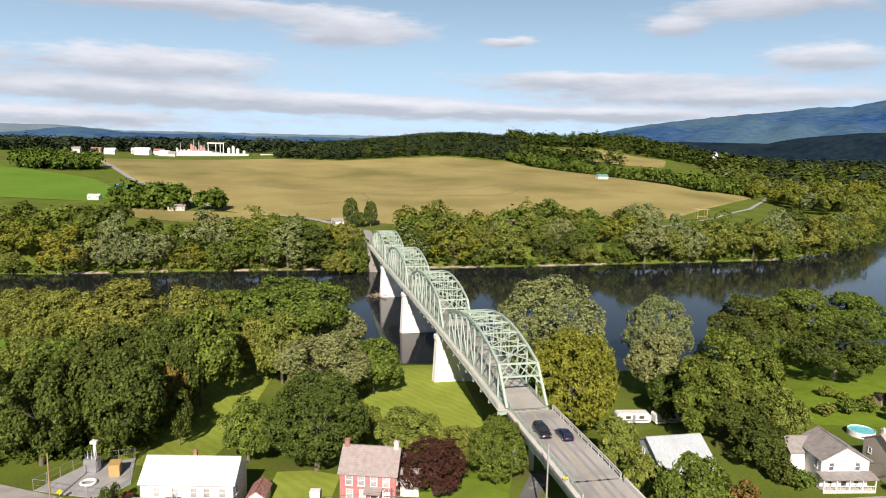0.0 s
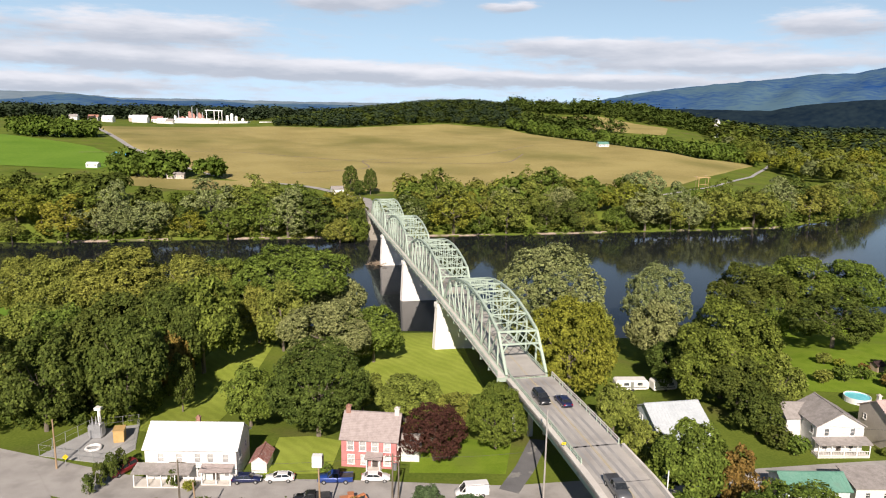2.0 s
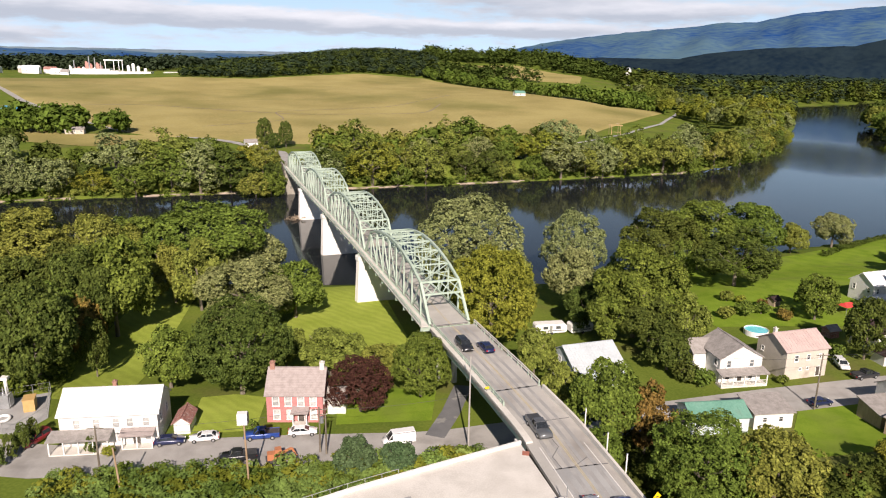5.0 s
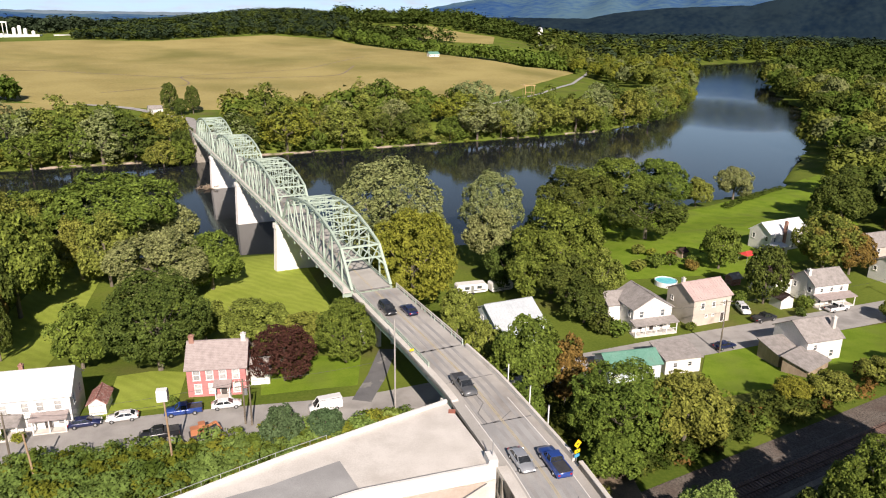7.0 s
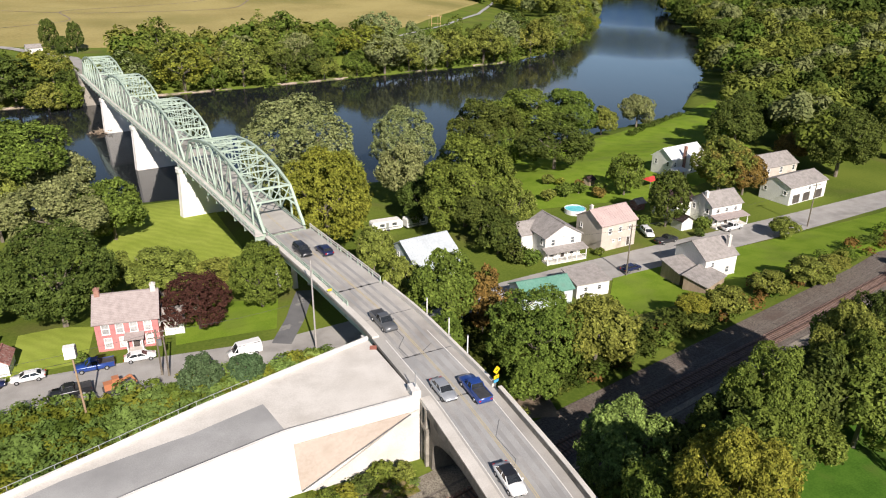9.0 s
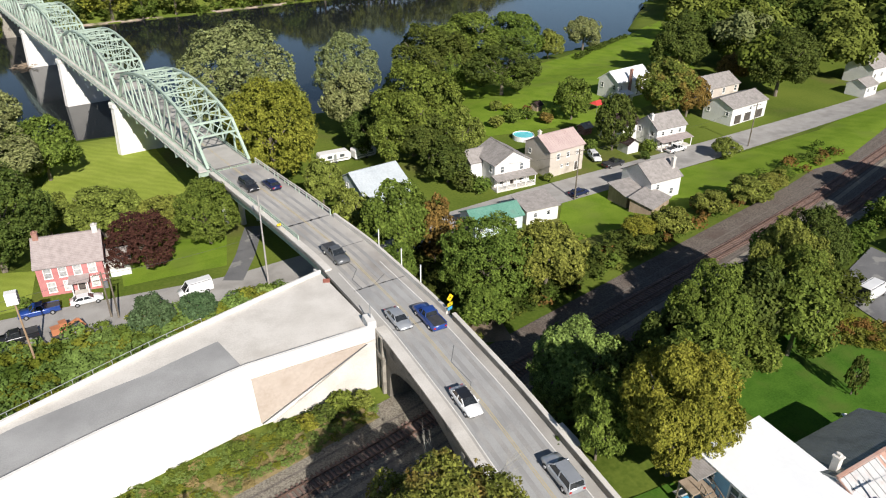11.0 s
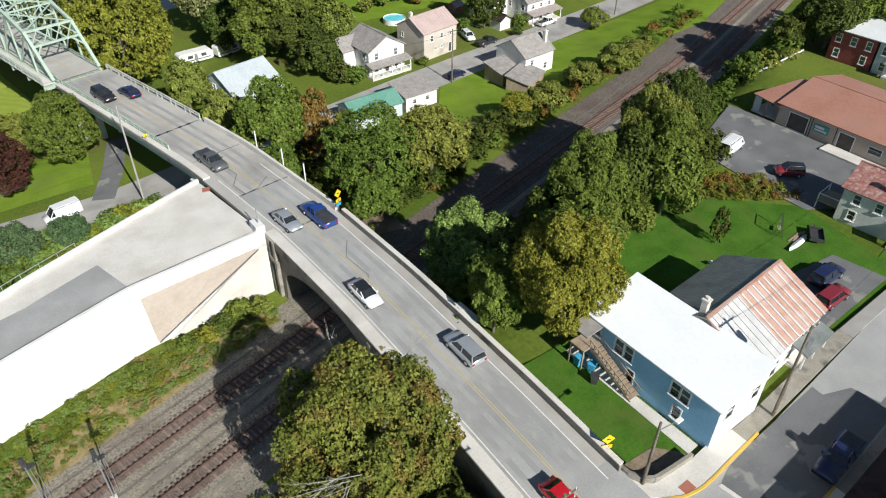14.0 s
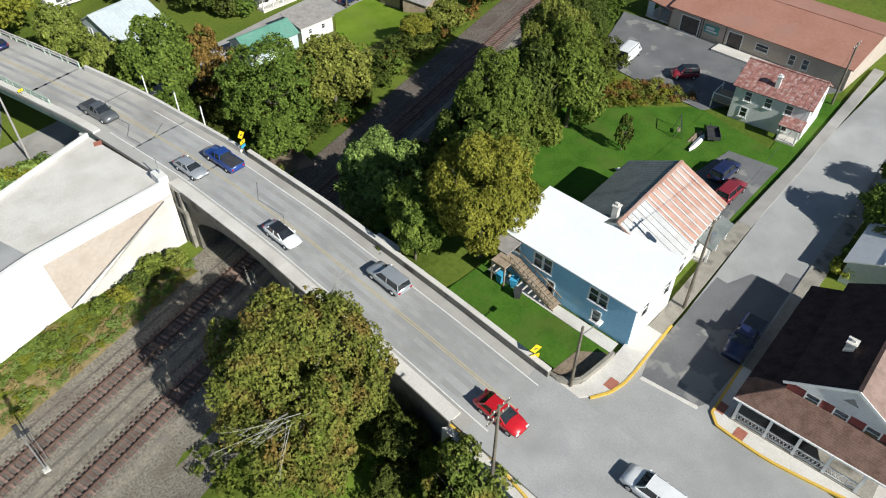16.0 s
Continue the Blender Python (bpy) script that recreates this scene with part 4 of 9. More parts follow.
# ---- trees ----
def leaf_cloud(seed, radius, count, size, lobes, squash, spread, dense=0.6, cone=False, hang=0.0, clump=14, tumble=0.55, even=False, up=0.4):
    """A crown of small leaves in sprays set on overlapping lobes, its middle at the origin: three vertices a leaf."""
    rng = np.random.default_rng(seed)
    m = max(8, count // clump)
    if cone:
        h = rng.random(m) ** 0.7
        ang = rng.random(m) * 2 * np.pi
        tier = 0.82 + 0.18 * np.sin(h * 40)
        rr = radius * h * tier * np.sqrt(0.35 + 0.65 * rng.random(m))
        c = np.stack([rr * np.cos(ang), rr * np.sin(ang), (1 - h) * radius * squash * 2 - radius * squash], -1)
        out = c * (1, 1, 0.2) + (0, 0, 0.3 * radius)
    else:
        # main limbs carry boughs, each bough a small dome of sprays
        k = np.arange(lobes) + 0.5
        zz = 1 - 1.62 * k / lobes
        ang = k * 2.39996 + rng.random() * 6.28
        u = np.stack([np.sqrt(1 - zz ** 2) * np.cos(ang), np.sqrt(1 - zz ** 2) * np.sin(ang), zz], -1) + rng.normal(size=(lobes, 3)) * (0.06 if even else 0.2)
        u /= np.linalg.norm(u, axis=1)[:, None]
        mr = radius * ((0.33 + 0.05 * rng.random(lobes)) if even else (0.27 + 0.2 * rng.random(lobes)))
        mc = u * (radius * spread * ((0.95 + 0.08 * rng.random(lobes)) if even else (0.78 + 0.38 * rng.random(lobes))))[:, None]
        subs = 9
        ud = rng.normal(size=(lobes * subs, 3))
        ud /= np.linalg.norm(ud, axis=1)[:, None]
        own = np.repeat(np.arange(lobes), subs)
        ud = ud + u[own] * 0.55
        ud /= np.linalg.norm(ud, axis=1)[:, None]
        lr = mr[own] * (0.42 + 0.28 * rng.random(lobes * subs))
        lc = mc[own] + ud * (mr[own] * (0.55 + 0.3 * rng.random(lobes * subs)))[:, None]
        for q in (mc, lc):
            q[:, 2] *= squash
        pick = rng.choice(lobes * subs, m * 3, p=lr ** 2 / (lr ** 2).sum())
        d = rng.normal(size=(m * 3, 3))
        d[:, 2] += 0.2
        d /= np.linalg.norm(d, axis=1)[:, None]
        lump = 1 + 0.14 * np.sin(d[:, 0] * 5.1 + pick) * np.sin(d[:, 1] * 4.7 + 2.0 * pick) * np.sin(d[:, 2] * 5.6 + pick * 0.7)
        c = lc[pick] + d * (lr[pick] * lump * (0.7 + 0.44 * rng.random(m * 3) ** 1.4))[:, None]
        inside = np.zeros(len(c), bool)
        for j in range(lobes * subs):
            inside |= (np.linalg.norm(c - lc[j], axis=1) < lr[j] * dense) & (pick != j)
        for j in range(lobes):
            inside |= np.linalg.norm((c - mc[j]) / (1, 1, squash), axis=1) < mr[j] * 0.7
        pick, d, c = pick[~inside][:m], d[~inside][:m], c[~inside][:m]
        out = d * 0.62 + ud[pick] * 0.5 + c / radius * 0.25
        c[:, 2] -= hang * rng.random(len(c)) * (np.hypot(c[:, 0], c[:, 1]) / radius) ** 2
    out = out / (np.linalg.norm(out, axis=1)[:, None] + 1e-6)
    # leaves of each spray: a shallow dome round the spray's middle
    c, out = np.repeat(c, clump, 0), np.repeat(out, clump, 0)
    n = len(c)
    off = rng.normal(size=(n, 3)) * size * 1.35
    along = (off * out).sum(1)[:, None]
    off = off - out * along * 0.55 - out * (np.linalg.norm(off, axis=1)[:, None] * 0.35)
    c = c + off
    nrm = out * 0.8 + rng.normal(size=(n, 3)) * tumble + np.array([0, 0, up]) + off / (size * 6)
    nrm /= np.linalg.norm(nrm, axis=1)[:, None]
    a = np.cross(nrm, rng.normal(size=(n, 3)))
    a /= np.linalg.norm(a, axis=1)[:, None]
    b = np.cross(nrm, a)
    s = size * (0.65 + 0.7 * rng.random((n, 1)))
    v = np.stack([c - a * s, c + a * s * 0.75 - b * s * 0.75, c + a * s * 0.55 + b * s * 0.85], 1).reshape(-1, 3)
    return v, n


def leaf_mesh(name, v, n, mat):
    me = bpy.data.meshes.new(name)
    me.vertices.add(len(v))
    me.vertices.foreach_set("co", v.ravel())
    me.loops.add(3 * n)
    me.loops.foreach_set("vertex_index", np.arange(3 * n))
    me.polygons.add(n)
    me.polygons.foreach_set("loop_start", np.arange(0, 3 * n, 3))
    me.polygons.foreach_set("loop_total", np.full(n, 3))
    me.materials.append(mat)
    me.update(calc_edges=True)
    return me


CROWNS = {}
TREES = {}
SIZES = {"s": (4.5, 8500, 0.235), "m": (7.5, 13000, 0.31), "l": (11.0, 26000, 0.31), "x": (8.0, 34000, 0.2), "n": (8.0, 56000, 0.155), "f": (11.0, 4700, 0.54), "b": (1.6, 900, 0.22)}


def crown_mesh(shape, size, seed, leaf):
    key = (shape, size, seed, leaf)
    if key not in CROWNS:
        radius, count, ls = SIZES[size]
        if shape == "round":
            v, n = leaf_cloud(seed, radius, count, ls, 13, 1.0, 0.62, 0.8)
        elif shape == "dense":
            v, n = leaf_cloud(seed, radius, count, ls, 24, 1.05, 0.66, 0.8, even=True)
        elif shape == "tall":
            v, n = leaf_cloud(seed, radius, count, ls, 14, 1.3, 0.6, 0.8)
        elif shape == "loose":
            v, n = leaf_cloud(seed, radius, int(count * 0.75), ls, 11, 1.05, 0.7, 0.7, hang=0.12 * radius)
        else:
            v, n = leaf_cloud(seed, radius, count, ls, 1, 1.7, 0.6, cone=True)
        me = leaf_mesh("crown", v, n, M["leaf_" + leaf])
        CROWNS[key] = me
    return CROWNS[key]


def trunk_shape(radius, height, middle, rng):
    """A tapered trunk with a few limbs that reach into the crown."""
    s = Shape()
    r0 = 0.05 * radius + 0.08
    lean = rng.uniform(-0.04, 0.04) * height
    s.tube((0, 0, -0.6), (lean, 0, middle * 0.75), r0, r0 * 0.7, 8)
    s.tube((lean, 0, middle * 0.75), (lean * 1.5, 0, middle + radius * 0.2), r0 * 0.7, r0 * 0.2, 7)
    for k in range(6):
        ang = k * 1.05 + rng.uniform(-0.3, 0.3)
        z0 = middle * rng.uniform(0.5, 0.95)
        e = radius * rng.uniform(0.5, 0.75)
        s.tube((lean, 0, z0), (lean + e * math.cos(ang) * 0.6, e * math.sin(ang) * 0.6, z0 + radius * 0.3), r0 * 0.4, r0 * 0.25, 6)
        s.tube((lean + e * math.cos(ang) * 0.6, e * math.sin(ang) * 0.6, z0 + radius * 0.3), (lean + e * math.cos(ang), e * math.sin(ang), z0 + radius * 0.65), r0 * 0.25, r0 * 0.08, 5)
    return s


NAMES = {"green": "leafy green deciduous tree", "olive": "olive green leafy deciduous tree", "yellow": "yellow-green leafy tree turning in late summer",
         "pale": "pale silvery green leafy tree", "dark": "dense dark brownish green tree", "purple": "round dark purple-leaved tree",
         "turning": "leafy tree with orange tips and bare branches", "fresh": "fresh green leafy tree",
         "autumn": "tree with orange brown autumn leaves", "spruce": "blue-green bushy evergreen tree"}
tree_rng = random.Random(5)


def tree(x, y, r, leaf="green", shape="round", h=None, size="", place="on the grass", base=None, group="trees", name="tree"):
    """A tree with a crown r wide to each side and a height of h metres."""
    size = size or ("s" if r < 5.6 else "m" if r < 9.2 else "l")
    seed = tree_rng.randrange(2)
    key = (leaf, shape, size, seed)
    z = gz(x, y) if base is None else base
    R = SIZES[size][0]
    k, kz = r / R, (h or 2.1 * r) / (2.15 * R)
    m = Matrix.Translation((x, y, z)) @ Matrix.Rotation(tree_rng.uniform(0, 6.28), 4, "Z") @ Matrix.Diagonal((k * tree_rng.uniform(0.96, 1.05), k, kz, 1))
    if key in TREES:
        ob = copy_thing(TREES[key], m)
        ob["label"] = NAMES[leaf] + " " + place
        ob.matrix_basis = m
        ob.name = name
        return ob
    root = thing(name, m, NAMES[leaf] + " " + place, "bush" if size == "b" else "tree", group)
    part("trunk", trunk_shape(R, R * 2.15, R * 1.15, tree_rng), M["bark"], root, "grey brown bark")
    c = part("crown", crown_mesh(shape, size, seed, leaf), None, root)
    c.location = (0, 0, R * 1.15)
    TREES[key] = root
    return root


# along the near bank, west of the bridge
for x, y, r, h, leaf, shape in [
        (-43.2, 199.9, 16.0, 25.5, "green", "round"), (-89.5, 195.6, 14.5, 24.5, "olive", "round"), (-108.6, 194.7, 11.3, 21.3, "olive", "round"), (-70.2, 191.7, 11.1, 23.5, "olive", "round"),
        (-62.4, 155.0, 7.8, 23.5, "dark", "round"), (-57.5, 162.3, 9.0, 24.5, "green", "round"), (-60.5, 148.3, 5.0, 15.5, "autumn", "round"), (-41.9, 179.3, 6.7, 18.3, "olive", "loose"),
        (-62.3, 197.1, 9.8, 21.7, "green", "round"), (-31, 203, 8.2, 17, "pale", "round"), (-28.3, 165.7, 11.0, 17.5, "pale", "round"), (-17.2, 172.1, 7.2, 15.1, "green", "round")]:
    tree(x, y, r, leaf, shape, h, place="near the river bank")
for x, y, r, h, leaf, shape in [
        (-22.8, 124.2, 8.8, 18.2, "dark", "dense"), (-0.8, 115.0, 5.4, 9.9, "purple", "dense"), (10.4, 119.9, 5.3, 11.9, "green", "dense"), (-6.6, 134.0, 7.1, 10.2, "olive", "round"),
        (-37.0, 129.2, 5.5, 12.6, "green", "round"), (-74.0, 123.5, 7.4, 19.7, "dark", "loose"), (-69.5, 132.4, 7.7, 21.0, "dark", "round"), (-60.8, 129.5, 7.4, 22.0, "dark", "round"),
        (-53.7, 137.9, 2.6, 12.1, "dark", "dense"), (-82, 146, 9, 20, "green", "round"), (-76, 160, 8.5, 21, "dark", "round"), (-90, 128, 7, 17, "olive", "round"), (-72, 176, 8.5, 20, "dark", "round")]:
    tree(x, y, r, leaf, shape, h, "x" if shape == "dense" and r > 4 else "", place="behind the street houses")
for x, y, r, h, leaf, shape in [
        (-86, 176, 8, 17, "olive", "round"), (-96, 160, 8, 18, "olive", "round"), (-100, 140, 7.5, 17, "dark", "round"), (-126, 206, 10, 19, "olive", "round"), (-99, 207, 9, 20, "green", "round"),
        (-66, 146, 6.5, 19, "green", "round"), (-16.5, 141, 4.2, 9, "olive", "round"), (-50, 186, 7, 17, "olive", "round"), (-30, 138, 4.5, 9, "green", "round"), (3.5, 131, 4.6, 7.5, "olive", "round")]:
    tree(x, y, r, leaf, shape, h, place="in thick woods near the river")
# east of the bridge
for x, y, r, h, leaf, shape in [
        (29.2, 183.4, 13.9, 27.5, "pale", "dense"), (28.8, 147.5, 9.6, 23.5, "yellow", "dense"), (64.5, 204.2, 9.4, 20.7, "pale", "dense"), (54.4, 170.1, 7.3, 18.7, "pale", "round"),
        (61.9, 146.7, 11.0, 23.0, "green", "round"), (90.0, 201.3, 12.0, 22.0, "dark", "round"), (106.9, 207.9, 12.9, 23.5, "green", "round"), (134, 226, 11.5, 20, "green", "round"),
        (105.5, 181.7, 10.6, 15.5, "dark", "loose"), (33.6, 126.8, 4.0, 10.8, "olive", "round"), (94.2, 193.4, 4.5, 13.1, "green", "dense"), (70.5, 138.8, 4.8, 11.5, "olive", "loose"), (62.5, 139.0, 6.6, 12.5, "dark", "round"), (55.0, 143.5, 5.0, 13.0, "green", "round"), (34, 162, 8, 20, "olive", "round")]:
    tree(x, y, r, leaf, shape, h, "x" if shape == "dense" and r > 9 else "", place="beside the river")
for x, y, r, h, leaf, shape in [
        (54, 158, 5.3, 12, "dark", "round"), (152, 228, 6.0, 11, "olive", "round"), (172, 234, 7.0, 13, "pale", "round"), (111, 153, 5.0, 11, "green", "dense"),
        (107, 129.5, 4.6, 13.5, "dark", "dense"), (137, 146, 7.6, 16, "turning", "round"), (142, 142.5, 5.6, 12, "autumn", "round"), (183, 190, 9.4, 18, "dark", "round"),
        (62, 128, 5.0, 9, "dark", "loose"), (177, 162, 5.2, 10, "autumn", "round"), (181, 147, 10.0, 21, "dark", "round"), (170, 178, 9.0, 18, "dark", "round"), (195, 178, 9, 18, "green", "round")]:
    tree(x, y, r, leaf, shape, h, place="in a riverside garden")
# between street and railway, and on the railway bank
for x, y, r, h, leaf, shape, sz in [
        (46.0, 80.5, 7.0, 13.5, "green", "dense", "x"), (54.5, 77.5, 6.0, 12.5, "olive", "round", ""), (39.5, 100.5, 6.3, 15, "green", "round", ""), (44.6, 97, 4.2, 12, "autumn", "loose", ""),
        (34.6, 112, 3.6, 10, "olive", "round", ""), (42.4, 53.2, 6.0, 13.2, "fresh", "round", "x"), (47, 49.8, 3.7, 9.0, "dark", "round", ""), (40.6, 35.0, 5.5, 15.4, "yellow", "round", "n"), (50.2, 42.8, 4.2, 9.2, "green", "round", ""), (53, 48.6, 4.2, 10.0, "dark", "round", ""), (57, 47.7, 4.9, 13.4, "green", "round", "x"), (58.4, 43.2, 3.4, 6.8, "green", "round", ""), (62.5, 46.6, 4.6, 11.8, "dark", "round", ""), (66.4, 43.7, 4.6, 10.4, "green", "round", ""), (71.2, 47.8, 4.7, 11.6, "green", "round", "x"), (73.7, 52.4, 5.0, 13.4, "olive", "round", "x"),
        (80.6, 54.2, 4.9, 12.8, "dark", "round", "x"), (78.5, 56.4, 4.4, 11.5, "green", "round", ""), (15.9, 33.2, 7.9, 18.5, "turning", "round", "n"), (21.4, 18.6, 3.4, 9.0, "turning", "loose", "")]:
    tree(x, y, r, leaf, shape, h, sz, place="on the railway bank")
for x, y, r, h, leaf in [
        (53.5, 51.5, 3.4, 9.5, "green"), (61, 54, 3.6, 9, "dark"), (72, 55, 3.6, 9, "dark"), (37.6, 42, 2.8, 7.5, "green"), (40.5, 49, 3.2, 8, "green"), (35.6, 39.5, 2.4, 7.5, "green"),
        (42, 74, 3.8, 6.5, "green"), (35.5, 92, 3.2, 8, "green"), (86, 85, 3.9, 5.5, "olive"), (79.5, 86, 2.8, 5, "yellow"), (99, 88.6, 3.6, 5, "olive"), (109, 89.5, 4.2, 6, "olive"), (118.5, 92, 3.0, 4, "olive"), (128, 114, 3.2, 5, "olive")]:
    tree(x, y, r, leaf, "round", h, "s", place="beside the railway")

# bare pale branches on the sunny side of the big tree by the road
branch_rng = random.Random(21)
big = next(o for o in bpy.data.objects if o.get("label", "").startswith("leafy tree with orange") and abs(o.matrix_basis.translation.x - 15.9) < 0.1)
inv = big.matrix_basis.inverted()
for root_p, spread, reach in (((13.7, 27.7, 17.9), (-0.85, 0.3, -0.3), 5.8), ((13.0, 28.2, 17.0), (-0.8, -0.0, -0.5), 4.8), ((17.0, 37.6, 19.0), (0.15, 0.3, 0.75), 2.8), ((21.6, 34.6, 18.6), (0.45, 0.05, 0.7), 2.6)):
    s = Shape()
    for k in range(4):
        d = Vector(spread) + Vector((branch_rng.uniform(-0.5, 0.5), branch_rng.uniform(-0.6, 0.6), branch_rng.uniform(-0.25, 0.25)))
        p = Vector(root_p) + Vector((branch_rng.uniform(-1.2, 0.6), branch_rng.uniform(-0.9, 0.9), branch_rng.uniform(-0.9, 0.1)))
        q = p + d * reach * branch_rng.uniform(0.55, 1.0)
        mid = p.lerp(q, 0.5) + Vector((branch_rng.uniform(-0.25, 0.25), branch_rng.uniform(-0.25, 0.25), branch_rng.uniform(0, 0.3)))
        s.tube(inv @ p, inv @ mid, 0.026, 0.017, 5)
        s.tube(inv @ mid, inv @ q, 0.017, 0.007, 5)
        for _ in range(9):
            m = p.lerp(mid, branch_rng.uniform(0.3, 1.0)) if branch_rng.random() < 0.4 else mid.lerp(q, branch_rng.uniform(0.0, 0.9))
            s.tube(inv @ m, inv @ (m + (d + Vector((branch_rng.uniform(-0.7, 0.7), branch_rng.uniform(-0.7, 0.7), branch_rng.uniform(-0.3, 0.4)))) * branch_rng.uniform(0.4, 1.2)), 0.012, 0.004, 4)
    part("bare_branch", s, M["bare_wood"], big, "pale leafless branch")

# far bank rows
far_rng = random.Random(11)
for rank, (off, n) in enumerate(((2.5, 44), (15, 42), (29, 34))):
    for k in range(n):
        x = -330 + 700 * (k + far_rng.uniform(-0.4, 0.4)) / n
        y = float(np.interp(x, FAR_X, FAR_Y)) + (off + far_rng.uniform(-2, 4)) * (1.5 if x > 230 else 1.0)
        if -48 < x < -25 or rank == 2 and (120 < x < 330 or -270 < x < -60):
            continue
        r = far_rng.choice((6.5, 8.0, 9.5, 11.0, 12.5, 13.5))
        tree(x, y, r, far_rng.choice(["olive", "green", "pale", "dark", "green", "pale", "yellow", "olive"]), far_rng.choice(["round", "round", "tall", "loose"]), min(r * far_rng.uniform(1.5, 2.1), 22) + rank, "f", "on the far river bank", group="far bank trees")


for x, y, r, h, leaf in ((-44.5, 350, 7.5, 14, "green"), (-51, 345, 8, 15, "olive"), (-42, 362, 7, 15, "dark"), (-23.5, 358, 6.5, 12, "green"), (-17, 353, 8, 15, "olive")):
    tree(x, y, r, leaf, "round", h, "f", "beside the bridge's far end", group="far bank trees")


# ---- houses ----
M["glass"] = material("window_glass", (0.05, 0.058, 0.065), (0.11, 0.12, 0.125), 0.8, 0.08, spec=0.8, per="object", amount=0.7)
M["blind"] = material("window_blind", (0.3, 0.3, 0.3), (0.55, 0.55, 0.53), 0.9, 0.15, spec=0.7, per="object", amount=0.35)
M["trim_white"] = material("white_trim", (0.7, 0.69, 0.66), (0.8, 0.79, 0.76), 1.0, 0.6)
M["white_siding"] = material("white_siding", (0.66, 0.65, 0.62), (0.78, 0.77, 0.74), 0.4, 0.65, wave=("Z", 1.4, 0.12), stain=(0.55, 0.53, 0.48), stain_at=(0.6, 0.9))
M["beige_siding"] = material("beige_siding", (0.5, 0.44, 0.38), (0.58, 0.52, 0.45), 0.5, 0.8, wave=("Z", 1.4, 0.1), stain=(0.33, 0.28, 0.23), stain_at=(0.55, 0.8))
M["blue_siding"] = material("blue_siding", (0.25, 0.51, 0.73), (0.32, 0.59, 0.8), 0.4, 0.7, wave=("Z", 1.4, 0.12), stain=(0.36, 0.58, 0.72), stain_at=(0.55, 0.75), stain_scale=0.35)
M["pale_siding"] = material("pale_blue_siding", (0.46, 0.54, 0.58), (0.56, 0.63, 0.66), 0.4, 0.7, wave=("Z", 1.4, 0.12))
M["tan_siding"] = material("tan_siding", (0.46, 0.385, 0.315), (0.54, 0.455, 0.375), 0.4, 0.75, wave=("Z", 1.2, 0.12))
M["red_brick"] = material("painted_red_brick", (0.43, 0.155, 0.15), (0.53, 0.22, 0.21), 1.2, 0.85, bump=0.3, fine=6, stain=(0.5, 0.2, 0.18), stain_at=(0.6, 0.8), stain_scale=0.6)
M["faded_brick"] = material("faded_brick", (0.36, 0.17, 0.14), (0.46, 0.25, 0.21), 1.2, 0.9, bump=0.2, fine=6)
M["dark_brick"] = material("dark_red_brick", (0.2, 0.042, 0.036), (0.3, 0.075, 0.062), 1.2, 0.85, bump=0.3, fine=6)
M["grey_shingle"] = material("grey_shingle", (0.24, 0.22, 0.2), (0.36, 0.33, 0.31), 1.2, 0.9, bump=0.5, fine=5, wave=("Y", 1.3, 0.15), stain=(0.2, 0.185, 0.17), stain_scale=0.4)
M["mauve_shingle"] = material("faded_shingle", (0.30, 0.25, 0.235), (0.4, 0.34, 0.32), 1.4, 0.9, bump=0.5, fine=5, wave=("Y", 1.3, 0.12))
M["pink_roof"] = material("pink_metal_roof", (0.42, 0.31, 0.29), (0.5, 0.39, 0.36), 0.4, 0.6, stain=(0.42, 0.3, 0.27), stain_scale=0.3)
M["white_roof"] = material("white_metal_roof", (0.66, 0.67, 0.67), (0.76, 0.77, 0.77), 0.3, 0.5, stain=(0.64, 0.64, 0.63), stain_at=(0.6, 0.85), stain_scale=0.3)
M["pale_roof"] = material("pale_grey_metal_roof", (0.42, 0.46, 0.48), (0.52, 0.56, 0.58), 0.3, 0.45, stain=(0.4, 0.42, 0.42), stain_scale=0.3)
M["bright_roof"] = material("bright_white_roof_coating", (0.8, 0.81, 0.81), (0.86, 0.86, 0.86), 0.3, 0.5, stain=(0.76, 0.76, 0.75), stain_at=(0.6, 0.85), stain_scale=0.3)
M["green_roof"] = material("green_metal_roof", (0.10, 0.25, 0.19), (0.15, 0.32, 0.25), 0.4, 0.5, stain=(0.14, 0.24, 0.19), stain_scale=0.4)
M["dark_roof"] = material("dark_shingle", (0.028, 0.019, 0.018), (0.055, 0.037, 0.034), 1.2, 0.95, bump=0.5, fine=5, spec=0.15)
M["tan_shingle"] = material("tan_brown_shingle", (0.2, 0.135, 0.11), (0.29, 0.2, 0.165), 1.2, 0.9, bump=0.5, fine=5)
M["porch_shingle"] = material("faded_brown_shingle", (0.11, 0.065, 0.05), (0.19, 0.12, 0.095), 1.2, 0.95, bump=0.5, fine=5, wave=("Y", 1.6, 0.15), spec=0.15)
M["brown_roof"] = material("brown_metal_roof", (0.34, 0.16, 0.11), (0.4, 0.2, 0.145), 0.25, 0.6, stain=(0.36, 0.2, 0.15), stain_scale=0.2)
M["rust_roof"] = material("rusty_red_roof", (0.2, 0.075, 0.06), (0.36, 0.17, 0.14), 1.6, 0.75, fine=5, stain=(0.46, 0.36, 0.33), stain_at=(0.5, 0.72), stain_scale=2.4, stretch=(1, 1, 1))
M["striped_roof"] = material("rust_streaked_tin", (0.4, 0.22, 0.16), (0.5, 0.31, 0.24), 0.8, 0.65, stain=(0.52, 0.38, 0.32), stain_at=(0.5, 0.7), stain_scale=0.5)
